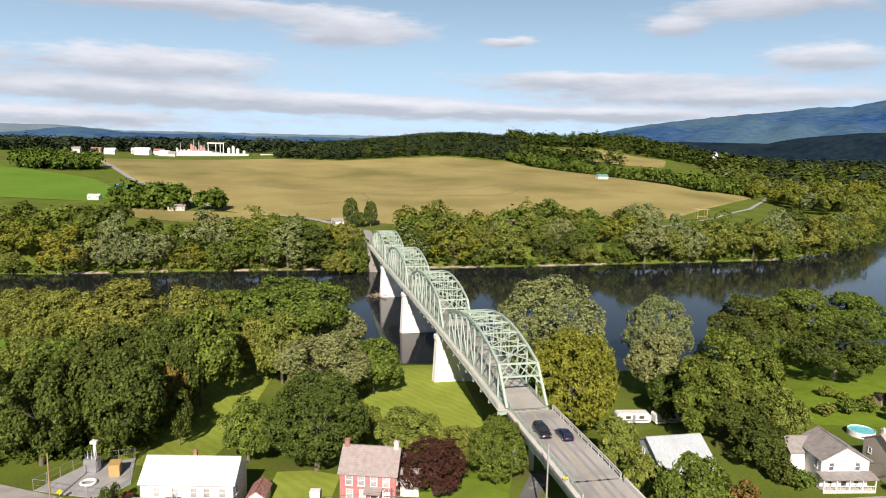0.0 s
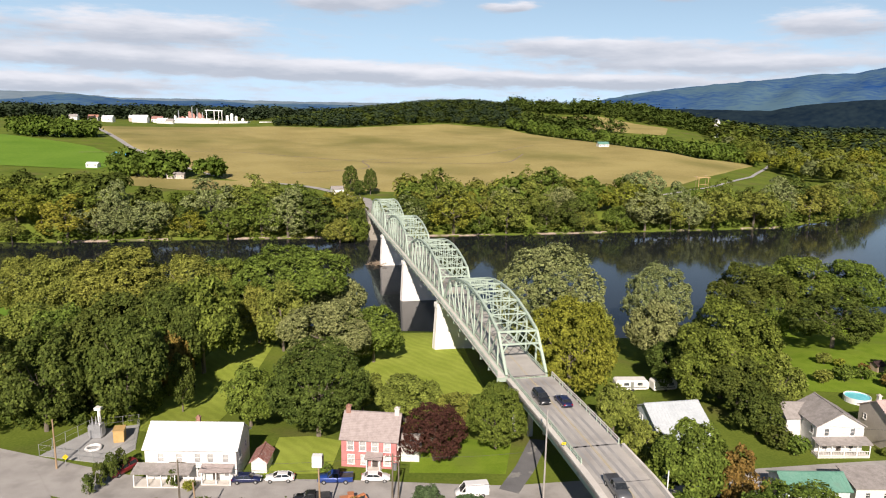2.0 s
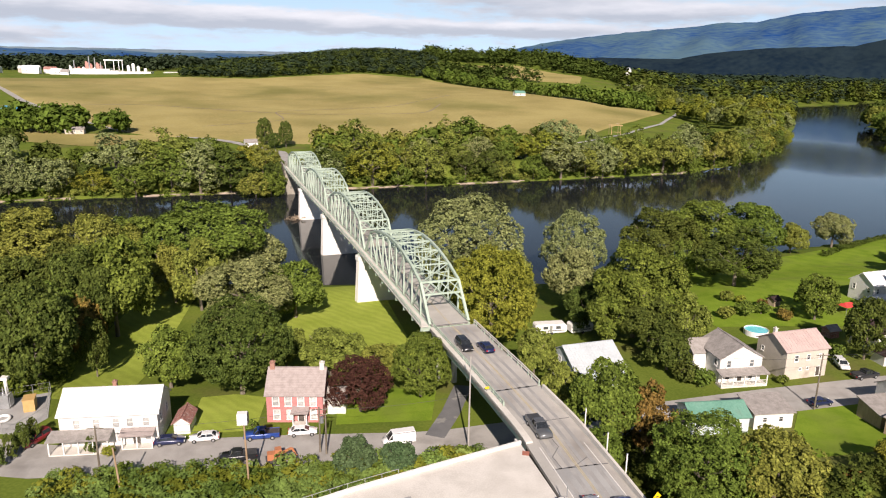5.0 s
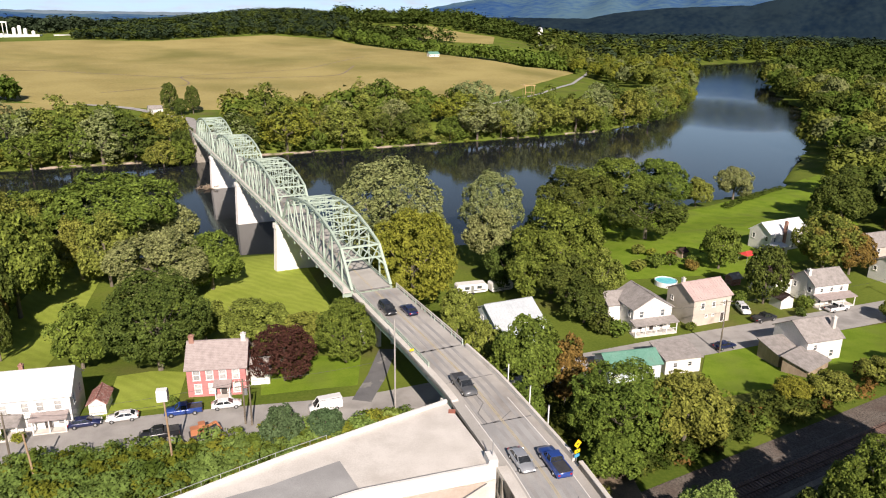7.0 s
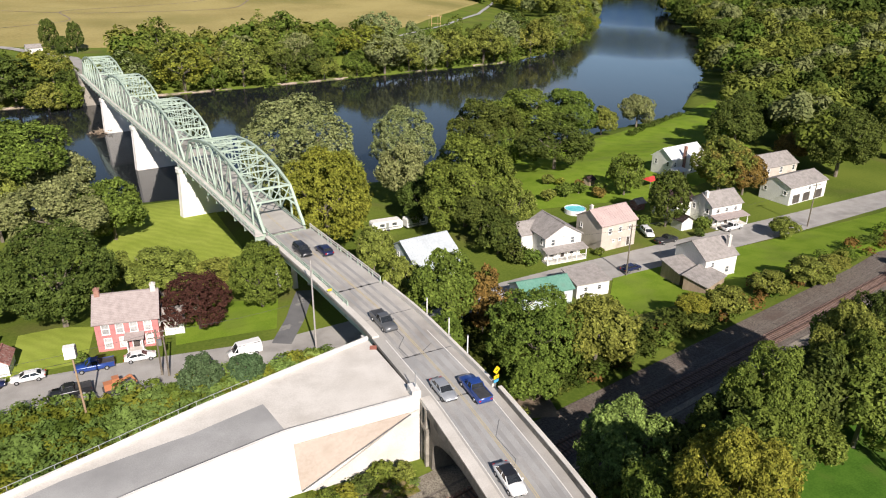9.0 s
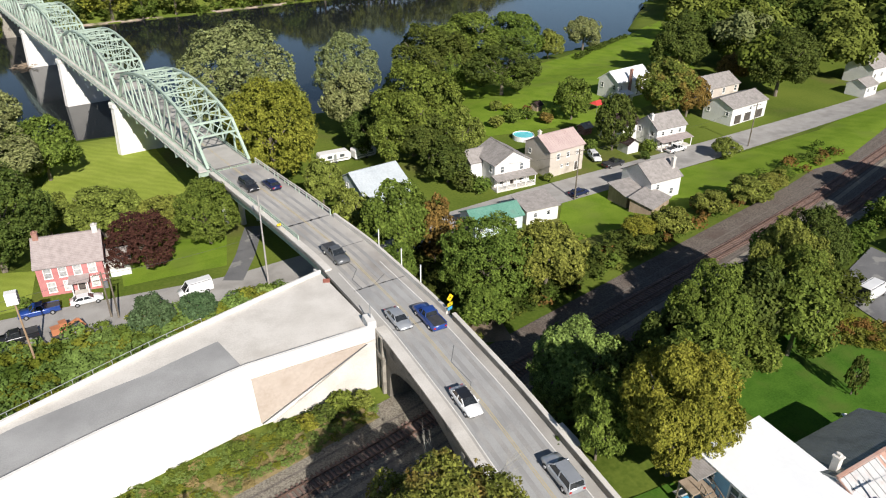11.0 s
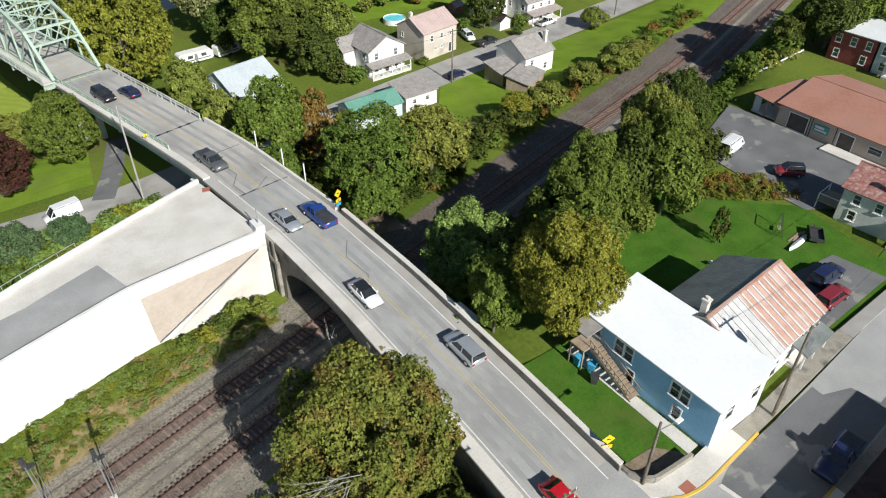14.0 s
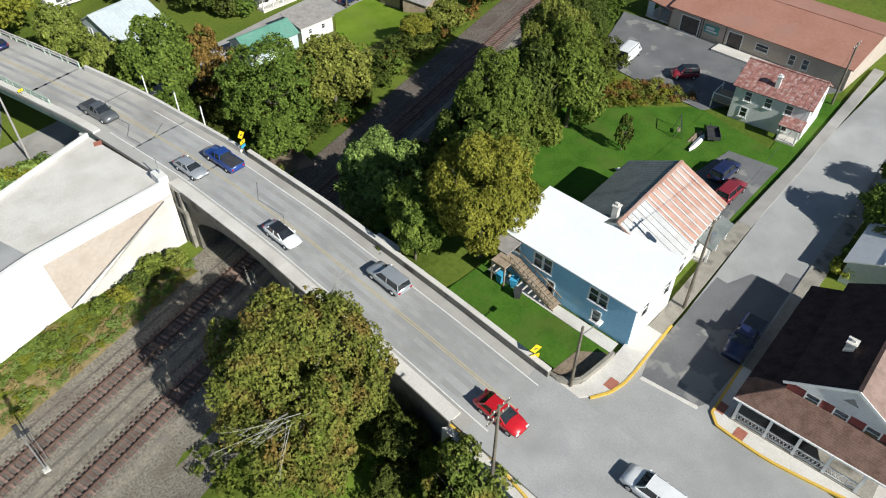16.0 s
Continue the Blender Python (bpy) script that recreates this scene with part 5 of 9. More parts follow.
M["pale_tin"] = material("pale_painted_tin", (0.46, 0.45, 0.44), (0.56, 0.55, 0.54), 0.8, 0.6, stain=(0.45, 0.34, 0.29), stain_at=(0.55, 0.8), stain_scale=0.9)
M["tin"] = material("grey_corrugated_tin", (0.22, 0.24, 0.225), (0.33, 0.35, 0.33), 0.5, 0.5, metal=0.3, wave=("Y", 2.2, 0.35), stain=(0.13, 0.14, 0.13))
M["wood"] = material("weathered_wood", (0.24, 0.18, 0.12), (0.36, 0.28, 0.2), 1.5, 0.9, bump=0.3, stretch=(1, 1, 0.2))
M["pole_wood"] = material("pole_wood", (0.26, 0.17, 0.1), (0.38, 0.27, 0.17), 1.5, 0.9, stretch=(1, 1, 0.15))
M["grey_pole"] = material("grey_pole", (0.3, 0.28, 0.26), (0.42, 0.4, 0.37), 1.5, 0.8)
M["metal"] = material("galvanised_metal", (0.4, 0.41, 0.42), (0.55, 0.56, 0.57), 1.0, 0.4, metal=0.7)
M["dark_metal"] = material("dark_metal", (0.03, 0.03, 0.032), (0.06, 0.06, 0.062), 1.0, 0.5)
M["brick_chimney"] = material("chimney_brick", (0.25, 0.12, 0.09), (0.36, 0.2, 0.15), 2.5, 0.9, bump=0.4)
M["door_dark"] = material("door_paint", (0.06, 0.05, 0.045), (0.1, 0.085, 0.075), 1.0, 0.6)

WIN_MESH = {}


def window_part(parent, m, w, h, door=False, trim="trim_white", pane="glass"):
    """A framed window or door set in its opening, facing local -y; m places its lower left corner."""
    key = (round(w, 2), round(h, 2), door, trim, pane)
    if key not in WIN_MESH:
        e = 0.13
        o = [(-e, -e), (w + e, -e), (w + e, h + e), (-e, h + e)]
        q = [(0, 0), (w, 0), (w, h), (0, h)]
        vs = [(x, y, z) for y in (-0.07, 0.12) for ring in (o, q) for x, z in ring]
        fs = []
        for k in range(4):
            l = (k + 1) % 4
            fs += [(k, l, 4 + l, 4 + k), (8 + l, 8 + k, 12 + k, 12 + l), (l, k, 8 + k, 8 + l), (4 + k, 4 + l, 12 + l, 12 + k)]
        WIN_MESH[key] = [("frame", Shape().add(vs, fs).mesh("frame", M[trim])), ("leaf" if door else "pane", Shape().box(0, 0.1, 0, w, 0.13, h).mesh("pane", M["door_dark"] if door else M[pane]))]
        if not door:
            WIN_MESH[key] += [("sill", Shape().box(-e - 0.05, -0.14, -e - 0.06, w + e + 0.05, 0.02, -e + 0.02).mesh("sill", M[trim])),
                              ("sash_bar", Shape().box(0, 0.0, h * 0.48, w, 0.095, h * 0.53).mesh("sash_bar", M[trim]))]
    made = WIN_MESH[key]
    a = new("door" if door else "window", made[0][1])
    a.parent = parent
    a.matrix_local = m
    for nm, me in made[1:]:
        c = new(nm, me)
        c.parent = a
    return a


def wall_shape(width, height, holes, depth=0.14):
    """A wall in the x-z plane facing -y, with openings and their reveals."""
    s = Shape()
    us = sorted({0.0, width, *[q for h in holes for q in (h[0], h[0] + h[2])]})
    vs = sorted({0.0, height, *[q for h in holes for q in (h[1], h[1] + h[3])]})
    for i in range(len(us) - 1):
        for j in range(len(vs) - 1):
            cu, cv = (us[i] + us[i + 1]) / 2, (vs[j] + vs[j + 1]) / 2
            if any(h[0] < cu < h[0] + h[2] and h[1] < cv < h[1] + h[3] for h in holes):
                continue
            s.add([(us[i], 0, vs[j]), (us[i + 1], 0, vs[j]), (us[i + 1], 0, vs[j + 1]), (us[i], 0, vs[j + 1])], [(0, 1, 2, 3)])
    for u, v, w, h in holes:
        c = [(u, v), (u + w, v), (u + w, v + h), (u, v + h)]
        for k in range(4):
            (a, b), (d, e) = c[k], c[(k + 1) % 4]
            s.add([(a, 0, b), (a, depth, b), (d, depth, e), (d, 0, e)], [(0, 1, 2, 3)])
    return s


def roof_slab(p0, p1, p2, p3, thick=0.16):
    """A sloping slab over four corners (eave left, eave right, ridge right, ridge left)."""
    top = [Vector(p) for p in (p0, p1, p2, p3)]
    n = (top[1] - top[0]).cross(top[3] - top[0]).normalized()
    bot = [p - n * thick for p in top]
    return Shape().add(top + bot, [(0, 1, 2, 3), (7, 6, 5, 4), (0, 4, 5, 1), (1, 5, 6, 2), (2, 6, 7, 3), (3, 7, 4, 0)])


def seams(parent, p0, p1, p2, p3, step, mat, size=0.05):
    a0, a1, b1, b0 = (Vector(p) for p in (p0, p1, p2, p3))
    n = max(2, int((a1 - a0).length / step))
    for k in range(1, n):
        part("seam", Shape().beam(a0.lerp(a1, k / n) + Vector((0, 0, 0.01)), b0.lerp(b1, k / n) + Vector((0, 0, 0.01)), size, size * 0.8), mat, parent)


def house(name, label, category, x, y, z, rot, L, W, eave, ridge, wall, roof, along="x", front=(), left=(), right=(), chimneys=(), seam=0.0, shed=False,
          trim="trim_white", over=0.35, gable=None, roof2=None, seam2=None, group="houses", pane="glass"):
    """A gabled (or shed-roofed) house; its front faces local -y and its front left corner stands at x, y, z."""
    root = thing(name, pose(x, y, z, 0, 0, rot), label, category, group)
    mats = {"front": M[wall], "left": M[wall], "right": M[gable or wall], "back": M[wall]}
    if gable and along == "y":
        mats = {"front": M[gable], "left": M[wall], "right": M[wall], "back": M[wall]}
    sides = {"front": (pose(0, 0, 0), L, front), "right": (pose(L, 0, 0, 0, 0, 90), W, right),
             "back": (pose(L, W, 0, 0, 0, 180), L, ()), "left": (pose(0, W, 0, 0, 0, -90), W, left)}
    for sd, (m, width, holes) in sides.items():
        h = ridge if shed and sd == "back" else eave
        hs = [q[:4] for q in holes if q[1] + q[3] <= h]
        s = wall_shape(width, h, hs)
        s.box(0.02, 0.02, -1.2, width - 0.02, 0.1, 0.02)
        if shed:
            if sd == "right":
                s.add([(0, 0, eave), (width, 0, eave), (width, 0, ridge)], [(0, 1, 2)])
            if sd == "left":
                s.add([(0, 0, eave), (width, 0, eave), (0, 0, ridge)], [(0, 1, 2)])
        elif (along == "x") == (sd in ("left", "right")):
            s.add([(0, 0, eave), (width, 0, eave), (width / 2, 0, ridge)], [(0, 1, 2)])
        wl = part("wall", s, mats[sd], root)
        wl.matrix_local = m
        for q in holes:
            if q[1] + q[3] > h:
                window_part(root, m @ Matrix.Translation((q[0], -0.04, q[1])), q[2], q[3], False, trim, pane)
            else:
                window_part(root, m @ Matrix.Translation((q[0], 0, q[1])), q[2], q[3], len(q) > 4, trim, pane)
    o, lift = over, 0.14
    rm, rm2 = M[roof], M[roof2 or roof]
    if shed:
        sl = (ridge - eave) / W
        q = [(-o, -o, eave - sl * o + lift), (L + o, -o, eave - sl * o + lift), (L + o, W + o, ridge + sl * o + lift), (-o, W + o, ridge + sl * o + lift)]
        rf = part("roof", roof_slab(*q), rm, root)
        if seam:
            seams(rf, *q, seam, rm)
    elif along == "x":
        sl = (ridge - eave) / (W / 2)
        q = [(-o, -o, eave - sl * o + lift), (L + o, -o, eave - sl * o + lift), (L + o, W / 2, ridge + lift), (-o, W / 2, ridge + lift)]
        q2 = [(L + o, W + o, eave - sl * o + lift), (-o, W + o, eave - sl * o + lift), (-o, W / 2, ridge + lift), (L + o, W / 2, ridge + lift)]
        for k, (qq, mm) in enumerate(((q, rm), (q2, rm2))):
            rf = part("roof", roof_slab(*qq), mm, root)
            sp = seam if k == 0 or seam2 is None else seam2
            if sp:
                seams(rf, *qq, sp, mm)
        part("ridge_cap", Shape().beam((-o, W / 2, ridge + lift + 0.02), (L + o, W / 2, ridge + lift + 0.02), 0.3, 0.08), rm, root)
    else:
        sl = (ridge - eave) / (L / 2)
        q = [(-o, W + o, eave - sl * o + lift), (-o, -o, eave - sl * o + lift), (L / 2, -o, ridge + lift), (L / 2, W + o, ridge + lift)]
        q2 = [(L + o, -o, eave - sl * o + lift), (L + o, W + o, eave - sl * o + lift), (L / 2, W + o, ridge + lift), (L / 2, -o, ridge + lift)]
        for qq, mm in ((q, rm), (q2, rm2)):
            rf = part("roof", roof_slab(*qq), mm, root)
            if seam:
                seams(rf, *qq, seam, mm)
        part("ridge_cap", Shape().beam((L / 2, -o, ridge + lift + 0.02), (L / 2, W + o, ridge + lift + 0.02), 0.3, 0.08), rm, root)
    for cu, cv, cw, ct, cm in chimneys:
        s = Shape().box(cu - cw / 2, cv - cw / 2, 0.5, cu + cw / 2, cv + cw / 2, ct)
        s.box(cu - cw / 2 - 0.08, cv - cw / 2 - 0.08, ct, cu + cw / 2 + 0.08, cv + cw / 2 + 0.08, ct + 0.15)
        s.box(cu - 0.15, cv - 0.15, ct + 0.15, cu + 0.15, cv + 0.15, ct + 0.4)
        part("chimney", s, M[cm], root)
    return root


def porch(root, x0, x1, d, h, roof, posts=3, rail=True, floor=0.35, y=0.0, slope=0.5):
    """An open porch before the front wall, between x0 and x1, d deep."""
    part("porch_floor", Shape().box(x0, y - d, -0.6, x1, y - 0.02, floor), M["concrete"], root)
    part("porch_roof", roof_slab((x0 - 0.25, y - d - 0.3, h), (x1 + 0.25, y - d - 0.3, h), (x1 + 0.25, y - 0.02, h + slope), (x0 - 0.25, y - 0.02, h + slope)), M[roof], root)
    part("porch_beam", Shape().box(x0, y - d, h - 0.25, x1, y - d + 0.2, h - 0.02), M["trim_white"], root)
    for k in range(posts):
        px = x0 + 0.1 + (x1 - x0 - 0.2) * k / (posts - 1)
        part("porch_post", Shape().box(px - 0.09, y - d + 0.02, floor, px + 0.09, y - d + 0.2, h - 0.1), M["trim_white"], root)
    if rail:
        s = Shape()
        s.box(x0, y - d + 0.06, floor + 0.85, x1, y - d + 0.14, floor + 0.93)
        s.box(x0, y - d + 0.06, floor + 0.12, x1, y - d + 0.14, floor + 0.18)
        n = int((x1 - x0) / 0.3)
        for k in range(n):
            px = x0 + (x1 - x0) * (k + 0.5) / n
            s.box(px - 0.025, y - d + 0.08, floor + 0.15, px + 0.025, y - d + 0.12, floor + 0.88)
        part("porch_railing", s, M["trim_white"], root)


def row(n, L, v, w=0.95, h=1.5, margin=1.1):
    """n windows evenly along a wall of length L, their sills at v."""
    return [(margin + (L - 2 * margin - w) * k / max(1, n - 1) if n > 1 else (L - w) / 2, v, w, h) for k in range(n)]


# north side of the river street
r = house("house", "red brick house with white window frames and grey roof", "house", -16.8, 112.4, 0, -5, 9.6, 8, 5.2, 8.4, "red_brick", "mauve_shingle",
          front=row(4, 9.6, 3.2, 1.0, 1.6) + [(1.2, 0.7, 1.0, 1.6), (3.5, 0.7, 1.0, 1.6), (5.4, 0.3, 1.0, 2.0, 1), (7.5, 0.7, 1.0, 1.6)], left=row(2, 8, 3.2), right=row(2, 8, 3.2),
          chimneys=((0.5, 4, 0.8, 9.4, "brick_chimney"), (9.1, 4, 0.8, 9.4, "concrete")), pane="blind")
porch(r, 4.6, 7.1, 1.6, 2.6, "mauve_shingle", 2, False, 0.3)
house("shed", "small white annex with a grey roof beside a red house", "shed", -6.6, 114.5, 0, -5, 3.2, 4, 3.0, 4.2, "white_siding", "grey_shingle", group="sheds")
r = house("house", "long white sided house with white metal roof and porches", "house", -48.2, 106.6, 0, 0.5, 15.0, 8, 5.6, 8.4, "white_siding", "white_roof",
          front=[(2.2, 3.4, 0.9, 1.4), (5.2, 3.4, 0.9, 1.4), (8.2, 3.4, 0.9, 1.4), (10.3, 3.4, 0.9, 1.4), (12.8, 3.4, 0.9, 1.4), (2.0, 0.8, 0.9, 1.5), (4.4, 0.3, 1.0, 2.0, 1), (8.6, 0.8, 0.9, 1.5), (11.0, 0.3, 1.0, 2.0, 1), (13.0, 0.9, 0.8, 1.2)],
          right=[(1.5, 3.3, 0.9, 1.4), (5.2, 3.3, 0.9, 1.4)], seam=0.6, chimneys=((7.6, 4.4, 0.6, 9.2, "brick_chimney"),), pane="blind")
porch(r, -1.0, 8.0, 2.6, 2.7, "grey_shingle", 5, False, 0.3)
porch(r, 9.6, 14.4, 1.6, 2.6, "mauve_shingle", 3, False, 0.3)
house("shed", "small rusty-roofed garden shed beside a white house", "shed", -31.6, 109.5, 0, 0, 2.6, 4.5, 2.2, 3.2, "white_siding", "rust_roof", along="y", group="sheds")
house("barn", "pale blue-grey wooden barn with a pale grey metal roof", "barn", 39.6, 118.1, 0, 11, 10.4, 11.6, 4.5, 7.6, "pale_siding", "pale_roof", seam=0.6,
      left=[(1.2, 0.3, 2.4, 2.4, 1), (6.5, 1.2, 0.8, 0.9), (4.2, 4.0, 0.9, 1.0)], front=row(3, 10.4, 1.3, 0.8, 0.9), group="barns")
r = house("house", "white two-storey gabled house with a wraparound porch", "house", 69.3, 120.6, 0, 3, 9.0, 9.0, 5.3, 7.8, "white_siding", "grey_shingle", along="y",
          front=[(1.5, 3.4, 0.8, 1.3), (6.4, 3.4, 0.8, 1.3), (4.1, 5.7, 0.6, 0.8), (1.4, 0.8, 0.9, 1.4), (4.0, 0.3, 1.0, 2.0, 1), (6.4, 0.8, 0.9, 1.4)], left=row(2, 9, 3.4, 0.8, 1.3), right=row(2, 9, 3.4, 0.8, 1.3))
porch(r, -0.6, 9.2, 2.2, 2.7, "grey_shingle", 5, True, 0.4)
house("house", "rear wing of a white house with grey shingles", "house", 66.2, 125.5, 0, 3, 5.0, 6.0, 4.6, 6.4, "white_siding", "grey_shingle", left=row(1, 6, 3.0))
house("house", "tall beige house with a faded pink metal roof", "house", 83.3, 120.9, 0, 9.5, 10.1, 8.4, 6.1, 8.5, "beige_siding", "pink_roof", seam=0.7,
      front=[(2.0, 3.9, 0.8, 1.2), (5.0, 4.0, 0.7, 1.0), (8.0, 4.1, 0.4, 0.8), (7.6, 0.2, 0.9, 2.0, 1), (3.4, 1.9, 0.5, 0.4), (5.2, 1.9, 0.5, 0.4)], left=[(1.4, 3.9, 0.6, 0.9)], chimneys=((0.6, 4.6, 0.6, 9.3, "concrete"),))
r = house("house", "white house with grey shingle roof and a front porch", "house", 117.0, 125.6, 0, 4, 9.6, 7.4, 5.0, 7.4, "white_siding", "grey_shingle",
          front=[(1.6, 3.3, 0.7, 0.9), (4.4, 3.3, 0.7, 0.9), (7.2, 3.3, 0.7, 0.9), (1.5, 0.8, 0.9, 1.3), (4.4, 0.3, 1, 2.0, 1), (7.0, 0.8, 0.9, 1.3)], left=row(2, 7.4, 3.0, 0.8, 1.2), chimneys=((0.2, 2.6, 0.7, 8.0, "white_concrete"),))
porch(r, -0.2, 9.8, 2.3, 2.5, "mauve_shingle", 4, False, 0.3)
house("house", "white back building with a dark shingle roof", "house", 110.5, 132.0, 0, 4, 7.0, 7.0, 4.6, 6.6, "white_siding", "dark_roof", left=row(2, 7, 2.8))
house("shed", "small white shed beside a dark evergreen", "shed", 108.6, 125.6, 0, 4, 3.4, 3.6, 2.4, 3.4, "white_siding", "dark_roof", along="y", group="sheds")
r = house("house", "white farmhouse with grey gables above a riverside lawn", "house", 133.2, 162.0, -0.3, 12, 14.5, 7.5, 5.6, 8.2, "white_siding", "white_roof",
          front=row(4, 14.5, 3.4, 0.8, 1.3) + row(4, 14.5, 0.8, 0.8, 1.3), left=row(2, 7.5, 3.4, 0.8, 1.3), chimneys=((5.0, -0.2, 0.7, 8.9, "brick_chimney"),))
porch(r, -2.5, 4.0, 2.6, 2.7, "white_roof", 4, True, 0.5)
house("garage", "white two-storey garage with a grey metal roof", "garage", 147.0, 131.2, 0, 11, 16.0, 8.8, 4.8, 6.6, "white_siding", "grey_shingle", front=[(1.5, 0.2, 3.0, 2.4, 1), (6.0, 0.2, 3.0, 2.4, 1), (11.5, 0.2, 3.0, 2.4, 1), (8.0, 3.2, 0.8, 0.9)], left=row(2, 8.8, 2.6, 0.8, 0.9), group="garages")
house("house", "grey roofed house behind a garage", "house", 155.0, 148.5, 0, 8, 14.0, 9.0, 4.6, 7.0, "beige_siding", "grey_shingle", front=row(3, 14, 2.6))
# south side of the river street
r = house("house", "white cottage with grey shingle roof between street and railway", "house", 94.2, 100.4, 0.6, 4, 8.2, 8.6, 4.4, 7.0, "white_siding", "grey_shingle", front=[(1.5, 2.6, 0.7, 1.0), (5.5, 0.9, 0.8, 1.2)],
          right=[(2.0, 2.4, 0.8, 1.1), (5.5, 2.4, 0.8, 1.1)], chimneys=((7.4, 2.0, 0.7, 7.8, "concrete"),))
house("shed", "grey weathered lean-to shed with a sagging roof", "shed", 88.6, 100.6, 0.5, 4, 5.4, 5.5, 2.2, 3.2, "wood", "grey_shingle", shed=True, group="sheds")
house("shed", "open grey car shelter with a grey shingle roof", "shed", 89.8, 94.4, 0.6, 24, 7.6, 4.8, 2.0, 2.9, "wood", "grey_shingle", shed=True, group="sheds")
house("garage", "low garage with a green metal roof", "garage", 55.0, 101.8, 0.0, 1, 10.2, 6.0, 3.0, 4.5, "pale_siding", "green_roof", seam=0.6, left=[(1.2, 0.2, 2.8, 2.3, 1)], front=row(2, 10, 1.2, 0.8, 0.8), group="garages")
house("garage", "white block garage with a flat grey roof", "garage", 66.6, 102.8, 0.2, 1, 7.2, 5.2, 2.8, 3.7, "white_siding", "grey_shingle", shed=True, front=[(4.6, 1.2, 0.7, 0.8), (1.6, 1.2, 0.7, 0.8)], group="garages")

# the block at the crossing
B = BLOCK + 0.1
r = house("house", "two-storey light blue sided house with a white metal roof", "house", 41.0, 32.2, B, -89, 15.1, 6.9, 5.1, 6.3, "blue_siding", "bright_roof", shed=True, gable="white_siding",
          front=[(3.8, 3.1, 1.0, 1.6), (3.8 + 1.05, 3.1, 1.0, 1.6), (10.3, 3.1, 0.9, 1.5), (11.3, 3.1, 0.9, 1.5), (5.6, 0.7, 0.8, 1.5), (11.0, 0.7, 0.8, 1.4), (1.4, 3.4, 0.5, 0.7), (2.2, 1.0, 0.5, 0.7)], right=row(2, 6.9, 3.2), over=0.25)
# outside stairs and landing of the blue house
for k in range(13):
    part("stair_tread", Shape().box(2.0 + 0.42 * k, -1.25, 2.7 - 0.2 * k, 2.0 + 0.42 * (k + 1), -0.15, 2.78 - 0.2 * k), M["wood"], r)
s = Shape()
for w in (-1.3, -0.1):
    s.beam((1.9, w, 2.7), (7.5, w, 0.05), 0.08, 0.3)
    s.beam((1.9, w, 3.7), (7.5, w, 1.05), 0.07, 0.1)
    for k in range(10):
        s.beam((1.9 + 0.56 * k, w, 2.7 - 0.265 * k), (1.9 + 0.56 * k, w, 3.7 - 0.265 * k), 0.05, 0.05)
s.box(0.2, -2.2, 2.55, 2.0, -0.05, 2.75)
for px, py in ((0.3, -2.1), (1.9, -2.1), (0.3, -0.2)):
    s.box(px - 0.07, py - 0.07, -0.2, px + 0.07, py + 0.07, 2.6)
part("stair_rail", s, M["wood"], r, "pale timber stair rail and landing")
part("landing_roof", roof_slab((0.0, -2.3, 4.8), (2.2, -2.3, 4.8), (2.2, 0, 5.0), (0.0, 0, 5.0)), M["grey_shingle"], r)
r = house("house", "old house with rust-streaked tin roof and grey tin rear slope", "house", 48.4, 18.5, B, 4.5, 12.6, 11.0, 4.3, 6.9, "white_siding", "striped_roof", roof2="tin", seam=1.05, seam2=0.5,
          front=[(1.5, 0.8, 0.8, 1.4), (4.2, 0.3, 1.0, 2.0, 1), (7.0, 0.8, 0.8, 1.4), (10.2, 0.8, 0.8, 1.4)], right=row(2, 11, 2.0, 0.8, 1.3), chimneys=((0.7, 6.4, 0.6, 8.0, "concrete"),))
porch(r, 7.6, 12.4, 1.5, 2.4, "tin", 3, False, 0.2)
for k in range(8):
    u = 5.2 + 0.98 * k
    part("sheet_lap", Shape().beam((u, -0.42, 4.29), (u, 5.3, 6.99), 0.24, 0.05), M["pale_tin"], r, "pale unrusted lap between roof sheets")
part("roof_sheet", Shape().beam((2.2, -0.42, 4.27), (2.2, 5.3, 6.975), 5.0, 0.05), M["pale_tin"], r, "pale grey painted tin sheets")
for k in range(6):
    part("sheet_seam", Shape().beam((0.2 + 0.85 * k, -0.42, 4.3), (0.2 + 0.85 * k, 5.3, 7.01), 0.05, 0.05), M["tin"], r)
r = house("house", "pale cottage with a rusty red metal roof", "house", 83.7, 30.2, B, -84, 9.4, 7.2, 4.7, 6.7, "white_siding", "rust_roof", seam=0.6,
          front=[(1.4, 3.0, 0.8, 1.2), (6.6, 3.0, 0.8, 1.2), (1.4, 0.7, 0.8, 1.2), (6.6, 0.7, 0.9, 1.3), (4.0, 3.0, 0.8, 1.2)], right=row(2, 7.2, 2.9, 0.8, 1.2), chimneys=((4.5, 1.2, 0.5, 6.8, "white_concrete"),))
porch(r, 7.0, 9.3, 1.6, 2.4, "rust_roof", 2, False, 0.2)
part("deck", Shape().box(-2.8, 0.5, 1.1, 0.0, 4.0, 1.3), M["wood"], r, "grey timber deck")
s = Shape()
for px, py in ((-2.7, 0.6), (-2.7, 3.9), (-0.1, 0.6)):
    s.box(px - 0.07, py - 0.07, -0.1, px + 0.07, py + 0.07, 2.3)
s.beam((-2.7, 0.6, 2.2), (-0.1, 0.6, 2.2), 0.08, 0.1).beam((-2.7, 0.6, 2.2), (-2.7, 3.9, 2.2), 0.08, 0.1)
part("deck_railing", s, M["trim_white"], r)
